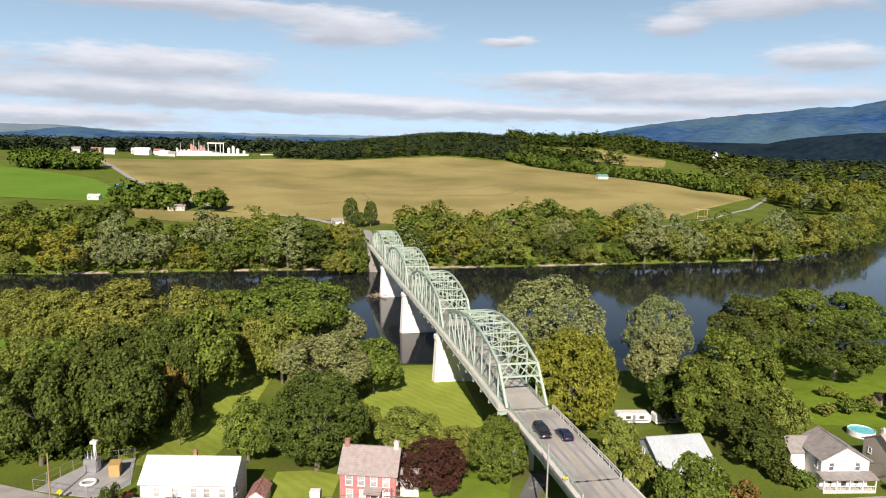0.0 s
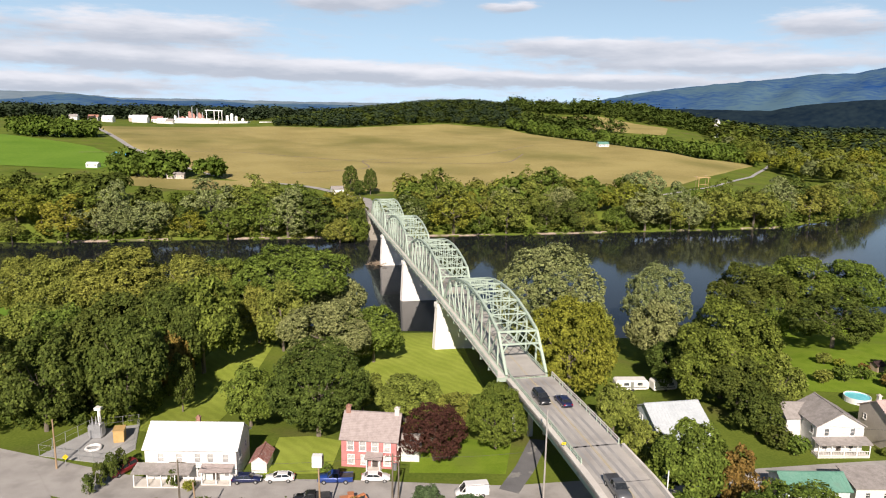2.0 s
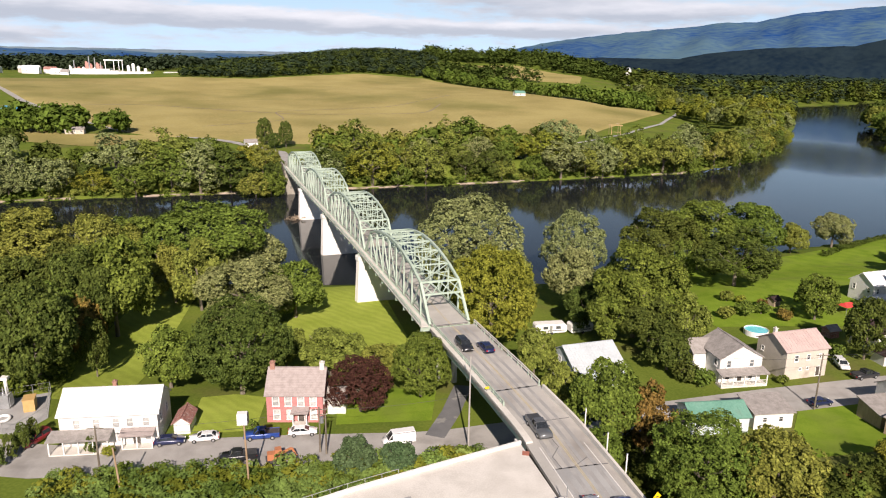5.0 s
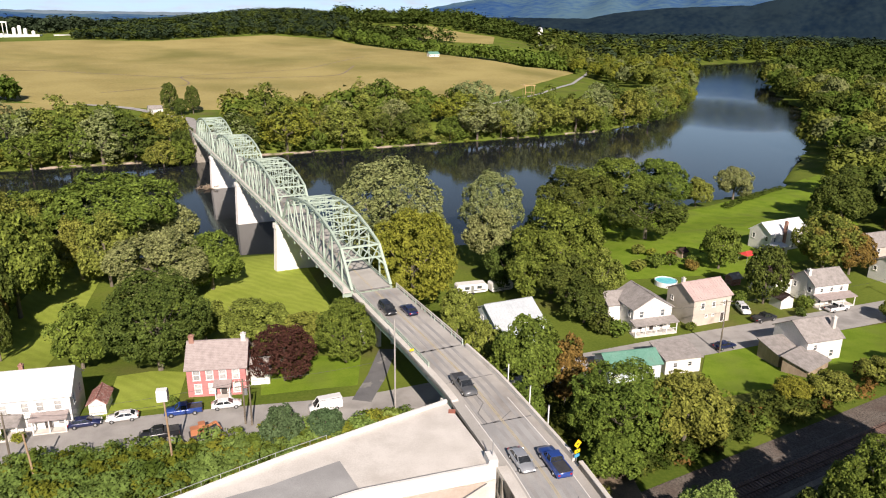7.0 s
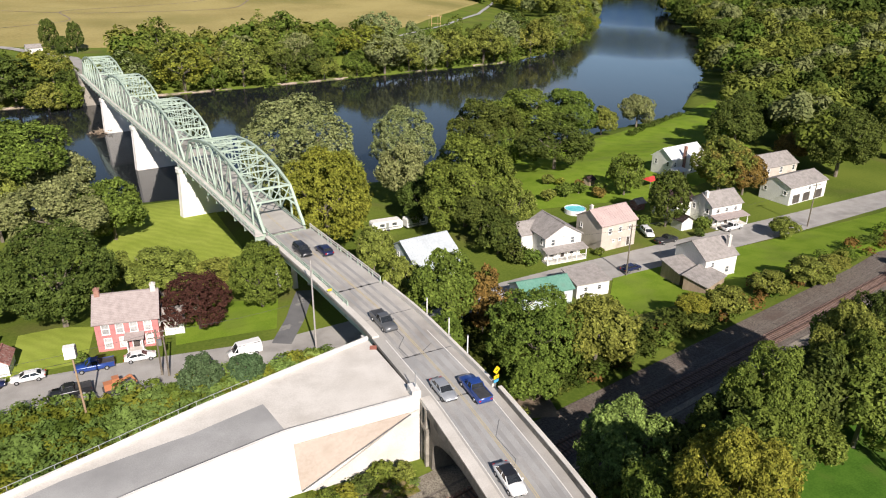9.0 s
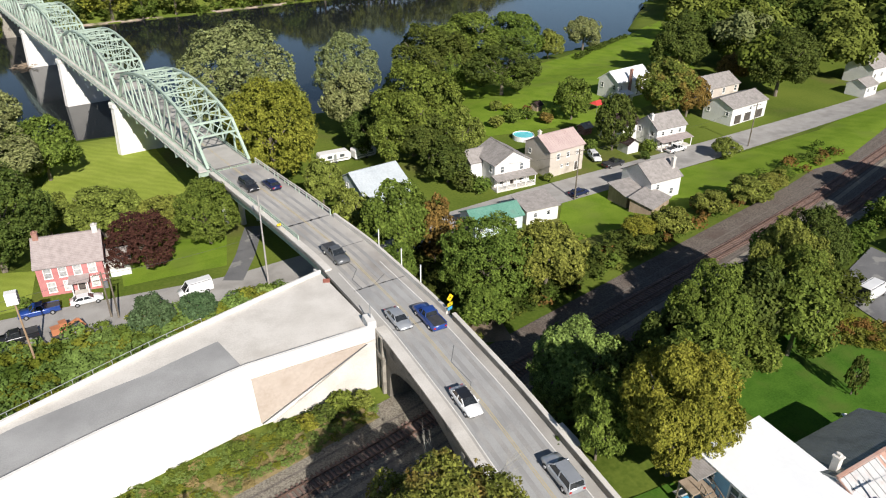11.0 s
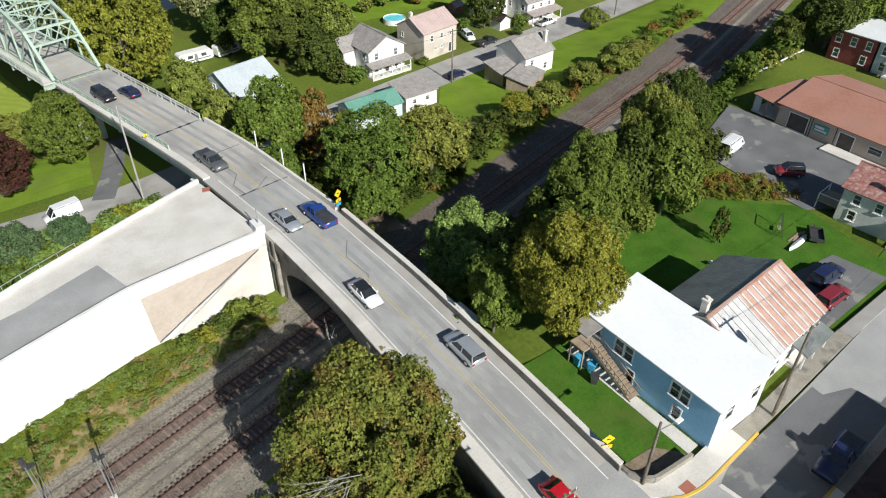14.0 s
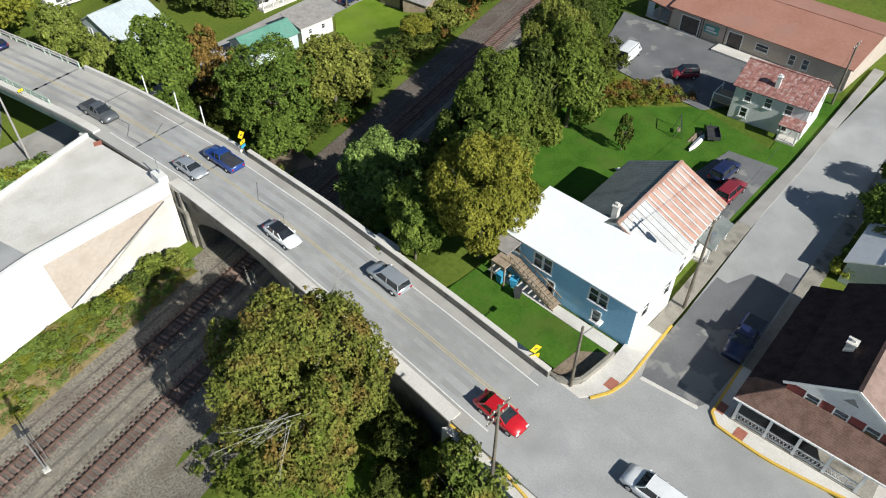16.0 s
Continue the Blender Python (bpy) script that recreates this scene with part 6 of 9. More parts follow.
r = house("store", "long tan shop building with a low brown metal roof", "shop", 101.0, 50.0, B, -90, 28.0, 17.5, 3.3, 5.2, "tan_siding", "brown_roof", seam=0.0, trim="trim_white",
          front=[(2.0, 0.1, 3.0, 2.5, 1), (10.0, 0.1, 2.2, 2.5, 1), (14.5, 1.4, 1.8, 0.9), (19.6, 1.0, 0.8, 1.4), (21.6, 1.0, 0.8, 1.4)], group="shops")
part("porch_roof", roof_slab((-5.0, 0.6, 2.9), (0.3, -0.4, 2.9), (0.3, 8.5, 4.6), (-2.0, 8.5, 4.4)), M["brown_roof"], r)
for px, py in ((-4.6, 0.9), (-2.2, 0.5), (0.0, 0.1), (-3.6, 4.6)):
    part("porch_post", Shape().box(px - 0.1, py - 0.1, 0, px + 0.1, py + 0.1, 3.0), M["wood"], r)
M["sign_teal"] = material("teal_sign", (0.08, 0.3, 0.26), (0.12, 0.38, 0.32), 1.0, 0.6)
sign = part("sign_panel", Shape().box(6.0, -0.1, 1.25, 8.4, -0.03, 2.5), M["sign_teal"], r, "teal shop sign with a pale panel")
part("lettering", Shape().box(6.25, -0.12, 1.5, 8.15, -0.1, 1.75).box(6.25, -0.12, 1.9, 7.7, -0.1, 2.25), M["trim_white"], sign)
part("side_panel", Shape().box(-4.55, 0.7, 0.3, -3.4, 0.78, 2.6), M["pale_siding"], r, "pale blue panel under the porch")
part("porch_floor", Shape().box(-4.6, 0.5, 0.0, 0.2, 4.8, 0.3), M["concrete"], r)
for x0 in (5.2, 5.6, 9.4):
    part("batten", Shape().box(x0, -0.07, 0.0, x0 + 0.12, -0.0, 3.2), M["dark_metal"], r)
part("loading_step", Shape().box(9.0, -2.6, 0.0, 19.0, -0.05, 0.35), M["concrete"], r, "pale concrete step")
# North slope gets the dark shingle, south slope the tan one.
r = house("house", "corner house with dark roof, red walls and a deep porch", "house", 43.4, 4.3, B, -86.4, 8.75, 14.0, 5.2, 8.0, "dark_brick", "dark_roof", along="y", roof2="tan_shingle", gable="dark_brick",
          front=[(1.55, 3.95, 0.95, 1.1), (3.75, 3.95, 0.95, 1.1), (6.1, 3.95, 0.95, 1.1), (1.2, 0.7, 1.1, 1.6), (4.0, 0.4, 1.1, 2.0, 1), (6.2, 0.7, 1.1, 1.6)], chimneys=((2.4, 4.6, 0.7, 7.7, "concrete"),), over=0.25)
part("pediment", Shape().add([(-0.1, -0.06, 5.2), (8.85, -0.06, 5.2), (4.375, -0.06, 7.95), (-0.1, -0.02, 5.2), (8.85, -0.02, 5.2), (4.375, -0.02, 7.95)], [(0, 1, 2), (5, 4, 3), (0, 3, 4, 1), (1, 4, 5, 2), (2, 5, 3, 0)]), M["white_siding"], r, "white boarded gable")
part("gable_vent", Shape().add([(3.8, -0.1, 6.3), (4.95, -0.1, 6.3), (4.375, -0.1, 6.9), (3.8, -0.05, 6.3), (4.95, -0.05, 6.3), (4.375, -0.05, 6.9)], [(0, 1, 2), (5, 4, 3), (0, 3, 4, 1), (1, 4, 5, 2), (2, 5, 3, 0)]), M["grey_shingle"], r, "grey triangular louvre")
for x0, x1 in ((-0.35, 4.375), (9.1, 4.375)):
    part("barge_board", Shape().beam((x0, -0.28, 5.05), (x1, -0.28, 8.02), 0.08, 0.24), M["trim_white"], r)
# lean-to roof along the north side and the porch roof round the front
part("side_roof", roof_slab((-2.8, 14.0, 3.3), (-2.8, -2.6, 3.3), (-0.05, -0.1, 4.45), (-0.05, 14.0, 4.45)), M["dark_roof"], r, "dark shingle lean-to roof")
part("side_wall", Shape().box(-2.5, 0.4, 0.0, -2.3, 13.8, 3.3), M["white_siding"], r)
part("porch_roof", roof_slab((-2.8, -2.7, 3.24), (9.1, -2.7, 3.24), (9.1, -0.05, 4.3), (-0.2, -0.05, 4.3)), M["porch_shingle"], r, "faded brown shingle porch roof")
part("porch_gutter", Shape().beam((-2.8, -2.78, 3.2), (9.1, -2.78, 3.2), 0.12, 0.14), M["trim_white"], r)
part("porch_beam", Shape().box(-2.4, -2.5, 2.85, 8.9, -2.3, 3.12), M["trim_white"], r)
part("porch_floor", Shape().box(-2.5, -2.55, -0.6, 8.9, -0.02, 0.45), M["old_concrete"], r)
for px in (-2.2, 0.45, 2.8, 5.2, 7.7):
    part("porch_post", Shape().box(px - 0.12, -2.5, 0.45, px + 0.12, -2.28, 2.9), M["trim_white"], r)
for x0, x1 in ((-2.1, 0.35), (0.55, 2.7), (2.9, 5.1), (5.3, 7.6)):
    s = Shape().box(x0, -2.44, 1.3, x1, -2.34, 1.4).box(x0, -2.44, 0.55, x1, -2.34, 0.63)
    n = int((x1 - x0) / 0.28)
    for k in range(n):
        u0 = x0 + (x1 - x0) * k / n
        s.beam((u0, -2.39, 0.6), (u0 + 0.28, -2.39, 1.32), 0.03, 0.05).beam((u0 + 0.28, -2.39, 0.6), (u0, -2.39, 1.32), 0.03, 0.05)
    part("porch_railing", s, M["trim_white"], r, "white lattice railing")
house("house", "dark red brick row house with a porch", "house", 132.3, 60.0, B, -88, 8.0, 8.0, 5.5, 6.4, "dark_brick", "white_roof", shed=True, front=row(3, 8, 3.4, 0.9, 1.4, 0.8) + row(2, 8, 0.7, 0.9, 1.4))
r = house("house", "pale blue row house with a white roof", "house", 132.6, 51.6, B, -88, 9.0, 8.0, 5.5, 6.4, "pale_siding", "white_roof", shed=True, front=row(3, 9, 3.4, 0.9, 1.4, 0.8) + row(2, 9, 0.7, 0.9, 1.4))
porch(r, 2.5, 5.5, 1.5, 2.6, "green_roof", 2, False, 0.3)
slab_poly("pavement_2", [(82.5, 33.5), (100.8, 22), (100.8, 50), (100.5, 58), (84, 52), (83, 44)], 9.0, 9.93, "dark_asphalt", "worn asphalt yard before the shop", "yard")
slab_poly("pavement_3", [(63.5, 19.4), (77.5, 20.0), (76.5, 26.0), (66, 27)], 9.0, 9.93, "dark_asphalt", "small asphalt parking place", "yard")
slab_poly("pavement_4", [(39.6, 17.8), (41.0, 17.9), (40.7, 33), (39.6, 33)], 9.0, 9.96, "concrete", "narrow concrete path along a blue house", "path")


# ---- vehicles ----
def paint(name, c, metal=0.0):
    M[name] = material(name, tuple(q * 0.92 for q in c), c, 0.6, 0.3, metal=metal, coat=0.6)


for n, c, mt in (("paint_silver", (0.52, 0.54, 0.56), 0.5), ("paint_black", (0.02, 0.021, 0.024), 0.0), ("paint_white", (0.78, 0.78, 0.77), 0.0), ("paint_red", (0.52, 0.012, 0.02), 0.0),
                 ("paint_blue", (0.02, 0.06, 0.26), 0.1), ("paint_navy", (0.015, 0.022, 0.075), 0.1), ("paint_maroon", (0.22, 0.02, 0.03), 0.0), ("paint_orange", (0.5, 0.2, 0.1), 0.0), ("paint_grey", (0.12, 0.125, 0.13), 0.2)):
    paint(n, c, mt)
M["tyre"] = material("tyre_rubber", (0.015, 0.015, 0.015), (0.03, 0.03, 0.03), 2, 0.9)
M["car_glass"] = material("car_glass", (0.015, 0.018, 0.02), (0.03, 0.034, 0.038), 1, 0.05, spec=0.9)
M["lamp_white"] = material("lamp_lens", (0.6, 0.6, 0.58), (0.8, 0.8, 0.78), 2, 0.15)
M["lamp_red"] = material("tail_lens", (0.35, 0.01, 0.01), (0.45, 0.02, 0.02), 2, 0.2)


def loft(stations):
    """Rings of points joined into a closed skin."""
    n, s = len(stations[0]), Shape()
    fs = []
    for k in range(len(stations) - 1):
        fs += [(k * n + i, k * n + (i + 1) % n, (k + 1) * n + (i + 1) % n, (k + 1) * n + i) for i in range(n)]
    e = (len(stations) - 1) * n
    return s.add([p for st in stations for p in st], fs + [tuple(range(n - 1, -1, -1)), tuple(range(e, e + n))])


CAR = {  # length, width, belt line (fraction, height, narrowing), cabin (base rear, top rear, top front, base front), roof height
    "sedan": (4.8, 1.84, [(0, 0.6, 0.86), (0.02, 0.9, 0.92), (0.14, 1.0, 0.98), (0.3, 1.0, 1), (0.7, 0.98, 1), (0.86, 0.9, 0.97), (0.97, 0.72, 0.9), (1, 0.52, 0.8)], (0.1, 0.24, 0.56, 0.74), 1.46),
    "suv": (4.9, 1.95, [(0, 0.75, 0.92), (0.015, 1.08, 0.96), (0.2, 1.12, 1), (0.72, 1.1, 1), (0.88, 1.06, 0.98), (0.98, 0.9, 0.92), (1, 0.6, 0.86)], (0.01, 0.06, 0.58, 0.74), 1.78),
    "pickup": (5.8, 2.0, [(0, 0.7, 0.96), (0.01, 1.12, 0.98), (0.38, 1.14, 1), (0.74, 1.14, 1), (0.9, 1.12, 0.98), (0.99, 0.98, 0.94), (1, 0.6, 0.9)], (0.385, 0.41, 0.6, 0.73), 1.85),
    "van": (5.4, 2.0, [(0, 0.9, 0.95), (0.01, 1.2, 0.98), (0.3, 1.25, 1), (0.78, 1.2, 1), (0.92, 1.05, 0.97), (0.99, 0.85, 0.9), (1, 0.6, 0.86)], (0.005, 0.02, 0.7, 0.86), 2.3),
}
CAR_BASE = {}


def car(kind, colour, x, y, z, heading, label, roof=None, group="vehicles"):
    """A vehicle with its nose along local +x; heading in degrees from +x."""
    m = pose(x, y, z, 0, 0, heading)
    if (kind, colour, roof) in CAR_BASE:
        c = copy_thing(CAR_BASE[(kind, colour, roof)], m)
        c["label"] = label
        return c
    L, W, belt, (cr, tr, tf, cf), H = CAR[kind]
    root = thing({"suv": "car", "sedan": "car"}.get(kind, kind), m, label, {"pickup": "pickup truck", "van": "van"}.get(kind, "car"), group)
    P = M[colour]
    rings = []
    for f, h, k in belt:
        xx, w = (f - 0.5) * L, W / 2 * k
        zb = 0.32 if 0.04 < f < 0.96 else 0.42
        rings.append([(xx, -w * 0.94, zb), (xx, -w, 0.55), (xx, -w, h * 0.8), (xx, -w * 0.93, h), (xx, 0, h + 0.03), (xx, w * 0.93, h), (xx, w, h * 0.8), (xx, w, 0.55), (xx, w * 0.94, zb)])
    part("body", loft(rings), P, root, smooth=True)

    def belt_h(f):
        return float(np.interp(f, [b[0] for b in belt], [b[1] for b in belt]))
    g = []
    for f, top in ((cr, 0), (tr, 1), (tf, 1), (cf, 0)):
        xx, b = (f - 0.5) * L, belt_h(f) - 0.02
        t = H - 0.08 if top else b + 0.01
        g.append([(xx, -W * 0.455, b), (xx, -W * (0.37 if top else 0.45), t), (xx, W * (0.37 if top else 0.45), t), (xx, W * 0.455, b)])
    part("cabin_glass", loft(g), M["car_glass"], root)
    xr0, xr1, wr = (tr - 0.5) * L - 0.06, (tf - 0.5) * L + 0.08, W * 0.365
    part("roof", loft([[(xr0, -wr, H - 0.1), (xr0, -wr * 0.9, H - 0.04), (xr0, wr * 0.9, H - 0.04), (xr0, wr, H - 0.1)],
                       [((xr0 + xr1) / 2, -wr, H - 0.08), ((xr0 + xr1) / 2, -wr * 0.9, H), ((xr0 + xr1) / 2, wr * 0.9, H), ((xr0 + xr1) / 2, wr, H - 0.08)],
                       [(xr1, -wr, H - 0.1), (xr1, -wr * 0.9, H - 0.04), (xr1, wr * 0.9, H - 0.04), (xr1, wr, H - 0.1)]]), M[roof] if roof else P, root)
    s = Shape()
    for sd in (-1, 1):
        for f0, t0, f1, t1 in ((cr, 0, tr, 1), (cf, 0, tf, 1), ((cr + cf) / 2, 0, (cr + cf) / 2, 1)):
            a0 = ((f0 - 0.5) * L, sd * W * 0.455, belt_h(f0))
            a1 = ((f1 - 0.5) * L, sd * W * 0.375, H - 0.07)
            part("pillar", Shape().beam(a0, a1, 0.09, 0.09), P, root)
    if kind == "pickup":
        part("bed", Shape().box(-L / 2 + 0.1, -W * 0.42, 0.6, (0.375 - 0.5) * L, W * 0.42, 1.18).box(-L / 2 + 0.02, -W * 0.48, 1.12, -L / 2 + 0.12, W * 0.48, 1.2), M["dark_metal"], root, "dark open load bed")
        for sd in (-1, 1):
            part("bed_side", Shape().box(-L / 2 + 0.02, sd * W * 0.455 - 0.07, 1.1, (0.375 - 0.5) * L, sd * W * 0.455 + 0.07, 1.24), P, root)
    if kind == "van":
        part("cargo_door", Shape().box(-L / 2 - 0.03, -W * 0.4, 0.6, -L / 2 + 0.02, W * 0.4, 2.0), M["car_glass"], root)
        for sd in (-1, 1):
            part("side_panel", Shape().box(-L / 2 + 0.1, sd * W * 0.43 - 0.05, 1.15, L * 0.22, sd * W * 0.43 + 0.05, 2.2), P, root)
    for fx in (0.2, 0.815):
        for sd in (-1, 1):
            xx, r = (fx - 0.5) * L, 0.34 if kind == "sedan" else 0.38
            t = part("wheel", Shape().tube((xx, sd * (W / 2 - 0.24), r), (xx, sd * (W / 2 + 0.01), r), r, r, 14), M["tyre"], root)
            part("rim", Shape().tube((xx, sd * (W / 2 - 0.05), r), (xx, sd * (W / 2 + 0.025), r), r * 0.62, r * 0.55, 10), M["metal"], t)
    for sd in (-1, 1):
        part("headlight", Shape().box(L / 2 - 0.12, sd * W * 0.34 - 0.17, 0.58, L / 2 - 0.02, sd * W * 0.34 + 0.17, 0.74), M["lamp_white"], root)
        part("tail_light", Shape().box(-L / 2 - 0.005, sd * W * 0.38 - 0.13, 0.68, -L / 2 + 0.1, sd * W * 0.38 + 0.13, 0.9), M["lamp_red"], root)
        part("mirror", Shape().box((cf - 0.5) * L - 0.35, sd * W * 0.53 - 0.09, belt_h(cf) + 0.02, (cf - 0.5) * L - 0.2, sd * W * 0.53 + 0.09, belt_h(cf) + 0.17), P, root)
    CAR_BASE[(kind, colour, roof)] = root
    return root


def road_heading(y, lane):
    i = int(np.argmin(abs(RC[:, 1] - y)))
    a = math.degrees(math.atan2(RT[i, 1], RT[i, 0]))
    p = RC[i] + RN[i] * lane
    return p[0], y, road_z(y) + 0.02, a


for kind, col, y, lane, lab, rf in (
        ("suv", "paint_black", 117.0, -1.7, "black sport utility car on the bridge approach", None), ("pickup", "paint_grey", 87.0, -1.75, "dark grey pickup truck on the approach road", None),
        ("sedan", "paint_silver", 68.0, -1.8, "silver sedan on the approach road", None), ("sedan", "paint_white", 50.8, -1.8, "white car with a black roof on the road", "paint_black"),
        ("sedan", "paint_red", 20.0, -1.5, "red sedan near the street crossing", None), ("sedan", "paint_navy", 116.0, 1.8, "dark blue sedan driving onto the bridge", None),
        ("pickup", "paint_blue", 66.8, 1.8, "bright blue pickup truck on the approach road", None), ("suv", "paint_silver", 38.1, 1.9, "silver sport utility car on the approach road", None)):
    x0, y0, z0, a0 = road_heading(y, lane)
    car(kind, col, x0, y0, z0, a0 if lane > 0 else a0 + 180, lab, rf)
for kind, col, x, y, z, hd, lab in (
        ("sedan", "paint_navy", -31.5, 106.4, 0.14, 5, "dark blue sedan parked on the street"), ("sedan", "paint_white", -26.2, 107.0, 0.14, 185, "white sedan parked on the street"),
        ("pickup", "paint_blue", -17.0, 107.0, 0.14, 183, "blue pickup truck parked before a brick house"), ("sedan", "paint_white", -10.4, 107.6, 0.14, 3, "white car parked before a brick house"),
        ("pickup", "paint_black", -19.8, 100.6, 0.14, 186, "black pickup truck parked by bushes"), 
        ("van", "paint_white", 5.4, 103.4, 0.14, 190, "white work truck parked in bushes"), ("suv", "paint_white", 99.3, 126.0, 0.08, 255, "white car parked on a driveway"),
        ("pickup", "paint_black", 100.6, 120.6, 0.14, 10, "black pickup truck parked on the street"), ("pickup", "paint_white", 120.6, 122.2, 0.14, 8, "white pickup truck parked by a porch"),
        ("sedan", "paint_navy", 84.0, 110.3, 0.14, 10, "dark blue sedan parked on the street"), ("suv", "paint_maroon", -53.0, 108.8, 0.08, 245, "red jeep parked beside a white house"),
        ("van", "paint_white", 87.5, 48.4, 9.95, 10, "white box van parked in the shop yard"),
        ("suv", "paint_navy", 71.4, 24.0, 9.95, 0, "dark blue car parked beside a house"), ("suv", "paint_maroon", 68.4, 21.6, 9.95, 0, "dark red car parked beside a house"),
        ("pickup", "paint_navy", 49.0, 9.8, 10.16, 185, "dark blue pickup truck parked on the side street"), ("suv", "paint_white", 30.2, 7.4, 10.16, 92, "white sport utility car at the crossing")):
    car(kind, col, x, y, z, hd, lab)
jeep = car("suv", "paint_maroon", 88.4, 39.6, 9.95, 135, "dark red jeep with a black soft top in the shop yard", "paint_black")
jeep.matrix_basis = jeep.matrix_basis @ Matrix.Diagonal((0.78, 0.92, 1.02, 1))


# ---- woods ----
def woods(name, pts, leaf, quads, label, size_k=0.34, squash=1.0, up=0.4):
    """Many tree crowns in one mesh of leaf sprays. pts: x, y, crown radius."""
    rng = np.random.default_rng(len(pts) + quads)
    protos = [leaf_cloud(900 + k, 1.0, int(quads * 1.15), size_k * 0.7, 9, 1.0, 0.62, 0.75, clump=6, tumble=0.3, up=up)[0] for k in range(4)]
    vs = []
    for i, (x, y, r) in enumerate(pts):
        a = rng.random() * 6.28
        p = protos[i % 4] * r
        c, s = math.cos(a), math.sin(a)
        h = gz(x, y) + r * 1.15 * squash * (rng.uniform(0.85, 1.45) if squash == 1.0 and r > 5 else 1)
        vs.append(np.stack([x + p[:, 0] * c - p[:, 1] * s, y + p[:, 0] * s + p[:, 1] * c, h + p[:, 2] * squash * rng.uniform(0.85, 1.2)], -1))
    v = np.concatenate(vs)
    me = leaf_mesh(name, v, len(v) // 3, M["wood_" + leaf])
    return tagged(new(name, me), label, "woods", kind="stuff")


def scatter(seed, x0, x1, y0, y1, step, keep, r0, r1):
    rng = random.Random(seed)
    out = []
    x = x0
    while x < x1:
        y = y0
        while y < y1:
            px, py = x + rng.uniform(-0.45, 0.45) * step, y + rng.uniform(-0.45, 0.45) * step
            if keep(px, py):
                out.append((px, py, rng.uniform(r0, r1)))
            y += step
        x += step
    return out


def split(pts, shares, seed):
    rng = random.Random(seed)
    bins = [[] for _ in shares]
    for p in pts:
        u, k = rng.random() * sum(shares), 0
        while u > shares[k]:
            u -= shares[k]
            k += 1
        bins[k].append(p)
    return bins


def far_y(x):
    return float(np.interp(x, FAR_X, FAR_Y))


def near_y(x):
    return float(np.interp(x, NEAR_X, NEAR_Y))


def street_y(x):
    return float(np.interp(x, STREET_X, STREET_Y))


def edge_top(x):
    return float(np.interp(x, (-447, -365, -243, -144, -70, 0, 93, 153, 202, 256, 336), (912, 945, 1000, 985, 1030, 1065, 1040, 905, 808, 722, 772)))


# wooded hill behind the field
pts = scatter(1, -240, 125, 960, 1420, 7.5, lambda x, y: y > edge_top(x) + 8 and (x / 1.0 + 250) > (y - 1000) * 0.1, 3.8, 5.8)
for k, (b, leaf) in enumerate(zip(split(pts, (3, 2), 1), ("hill", "dark"))):
    woods("woods", b, leaf, 44, "dense dark green woods on the hill behind the field", 0.5, 0.9, 1.3)
# hedge along the field and the wooded rise to its right
pts = scatter(2, 90, 345, 720, 1100, 9, lambda x, y: 3 < y - edge_top(x) < 34 and x > 95, 4, 7)
woods("woods", pts, "green", 110, "hedge trees along the upper edge of a field", 0.42)
pts = scatter(3, 125, 620, 1000, 1500, 15, lambda x, y: (y > 1235 + 0.02 * x or y > 1240 - (x - 262) * 1.6 and x > 262 or y < 1125 - (x - 136) * 0.98 and x < 299 and y > edge_top(min(x, 336)) + 30) and y > far_y(x) + 20, 6, 9)
woods("woods", pts, "dark", 90, "mixed woods on a low rise", 0.42, 1.0, 1.0)
# valley woods on the far side, towards the mountain
pts = scatter(4, 300, 1250, 560, 1500, 19, lambda x, y: y > far_y(x) + 6 and math.degrees(math.atan2(x, y)) > 20.5 and x * 1.0 > 330 and not (380 < x < 520 and 1000 < y < 1060), 7, 11)
near_pts = [p for p in pts if math.hypot(p[0], p[1]) < 950]
far_pts = [p for p in pts if math.hypot(p[0], p[1]) >= 950]
for b, leaf in zip(split(near_pts, (3, 2, 2, 2), 2), ("olive", "green", "yellow", "pale")):
    woods("woods", b, leaf, 640, "sunlit mixed woods along the far bank", 0.17)
for b, leaf in zip(split(far_pts, (2, 2, 2), 3), ("green", "dark", "hill")):
    woods("woods", b, leaf, 64, "distant woods on the valley floor", 0.46, 1.0, 1.2)
pts = scatter(5, -900, 2300, 1500, 2700, 38, lambda x, y: abs(math.degrees(math.atan2(x, y))) < 52 and not (-480 < x < -180 and y < 1700) and y > far_y(x) + 10, 13, 20)
for b, leaf in zip(split(pts, (2, 3), 4), ("hill", "hill")):
    woods("woods", b, leaf, 40, "distant dark woods below the mountain", 0.5, 0.6, 1.4)
# left of the field
pts = scatter(6, -470, -370, 735, 790, 10, lambda x, y: (x + 415) ** 2 / 45 ** 2 + (y - 762) ** 2 / 22 ** 2 < 1, 6, 9)
pts += scatter(7, -240, -196, 520, 545, 7, lambda x, y: True, 5, 8) + scatter(8, -180, -160, 522, 536, 7, lambda x, y: True, 5, 8)
woods("woods", pts, "green", 220, "tree clumps beside a farm road", 0.34)
pts = scatter(9, -950, -300, 1010, 1500, 15, lambda x, y: y > 1060 + 0.12 * abs(x + 500) and not (-560 < x < -250 and y < 1180), 6, 9)
woods("woods", pts, "hill", 34, "woods behind farm buildings", 0.55, 1.0, 1.2)
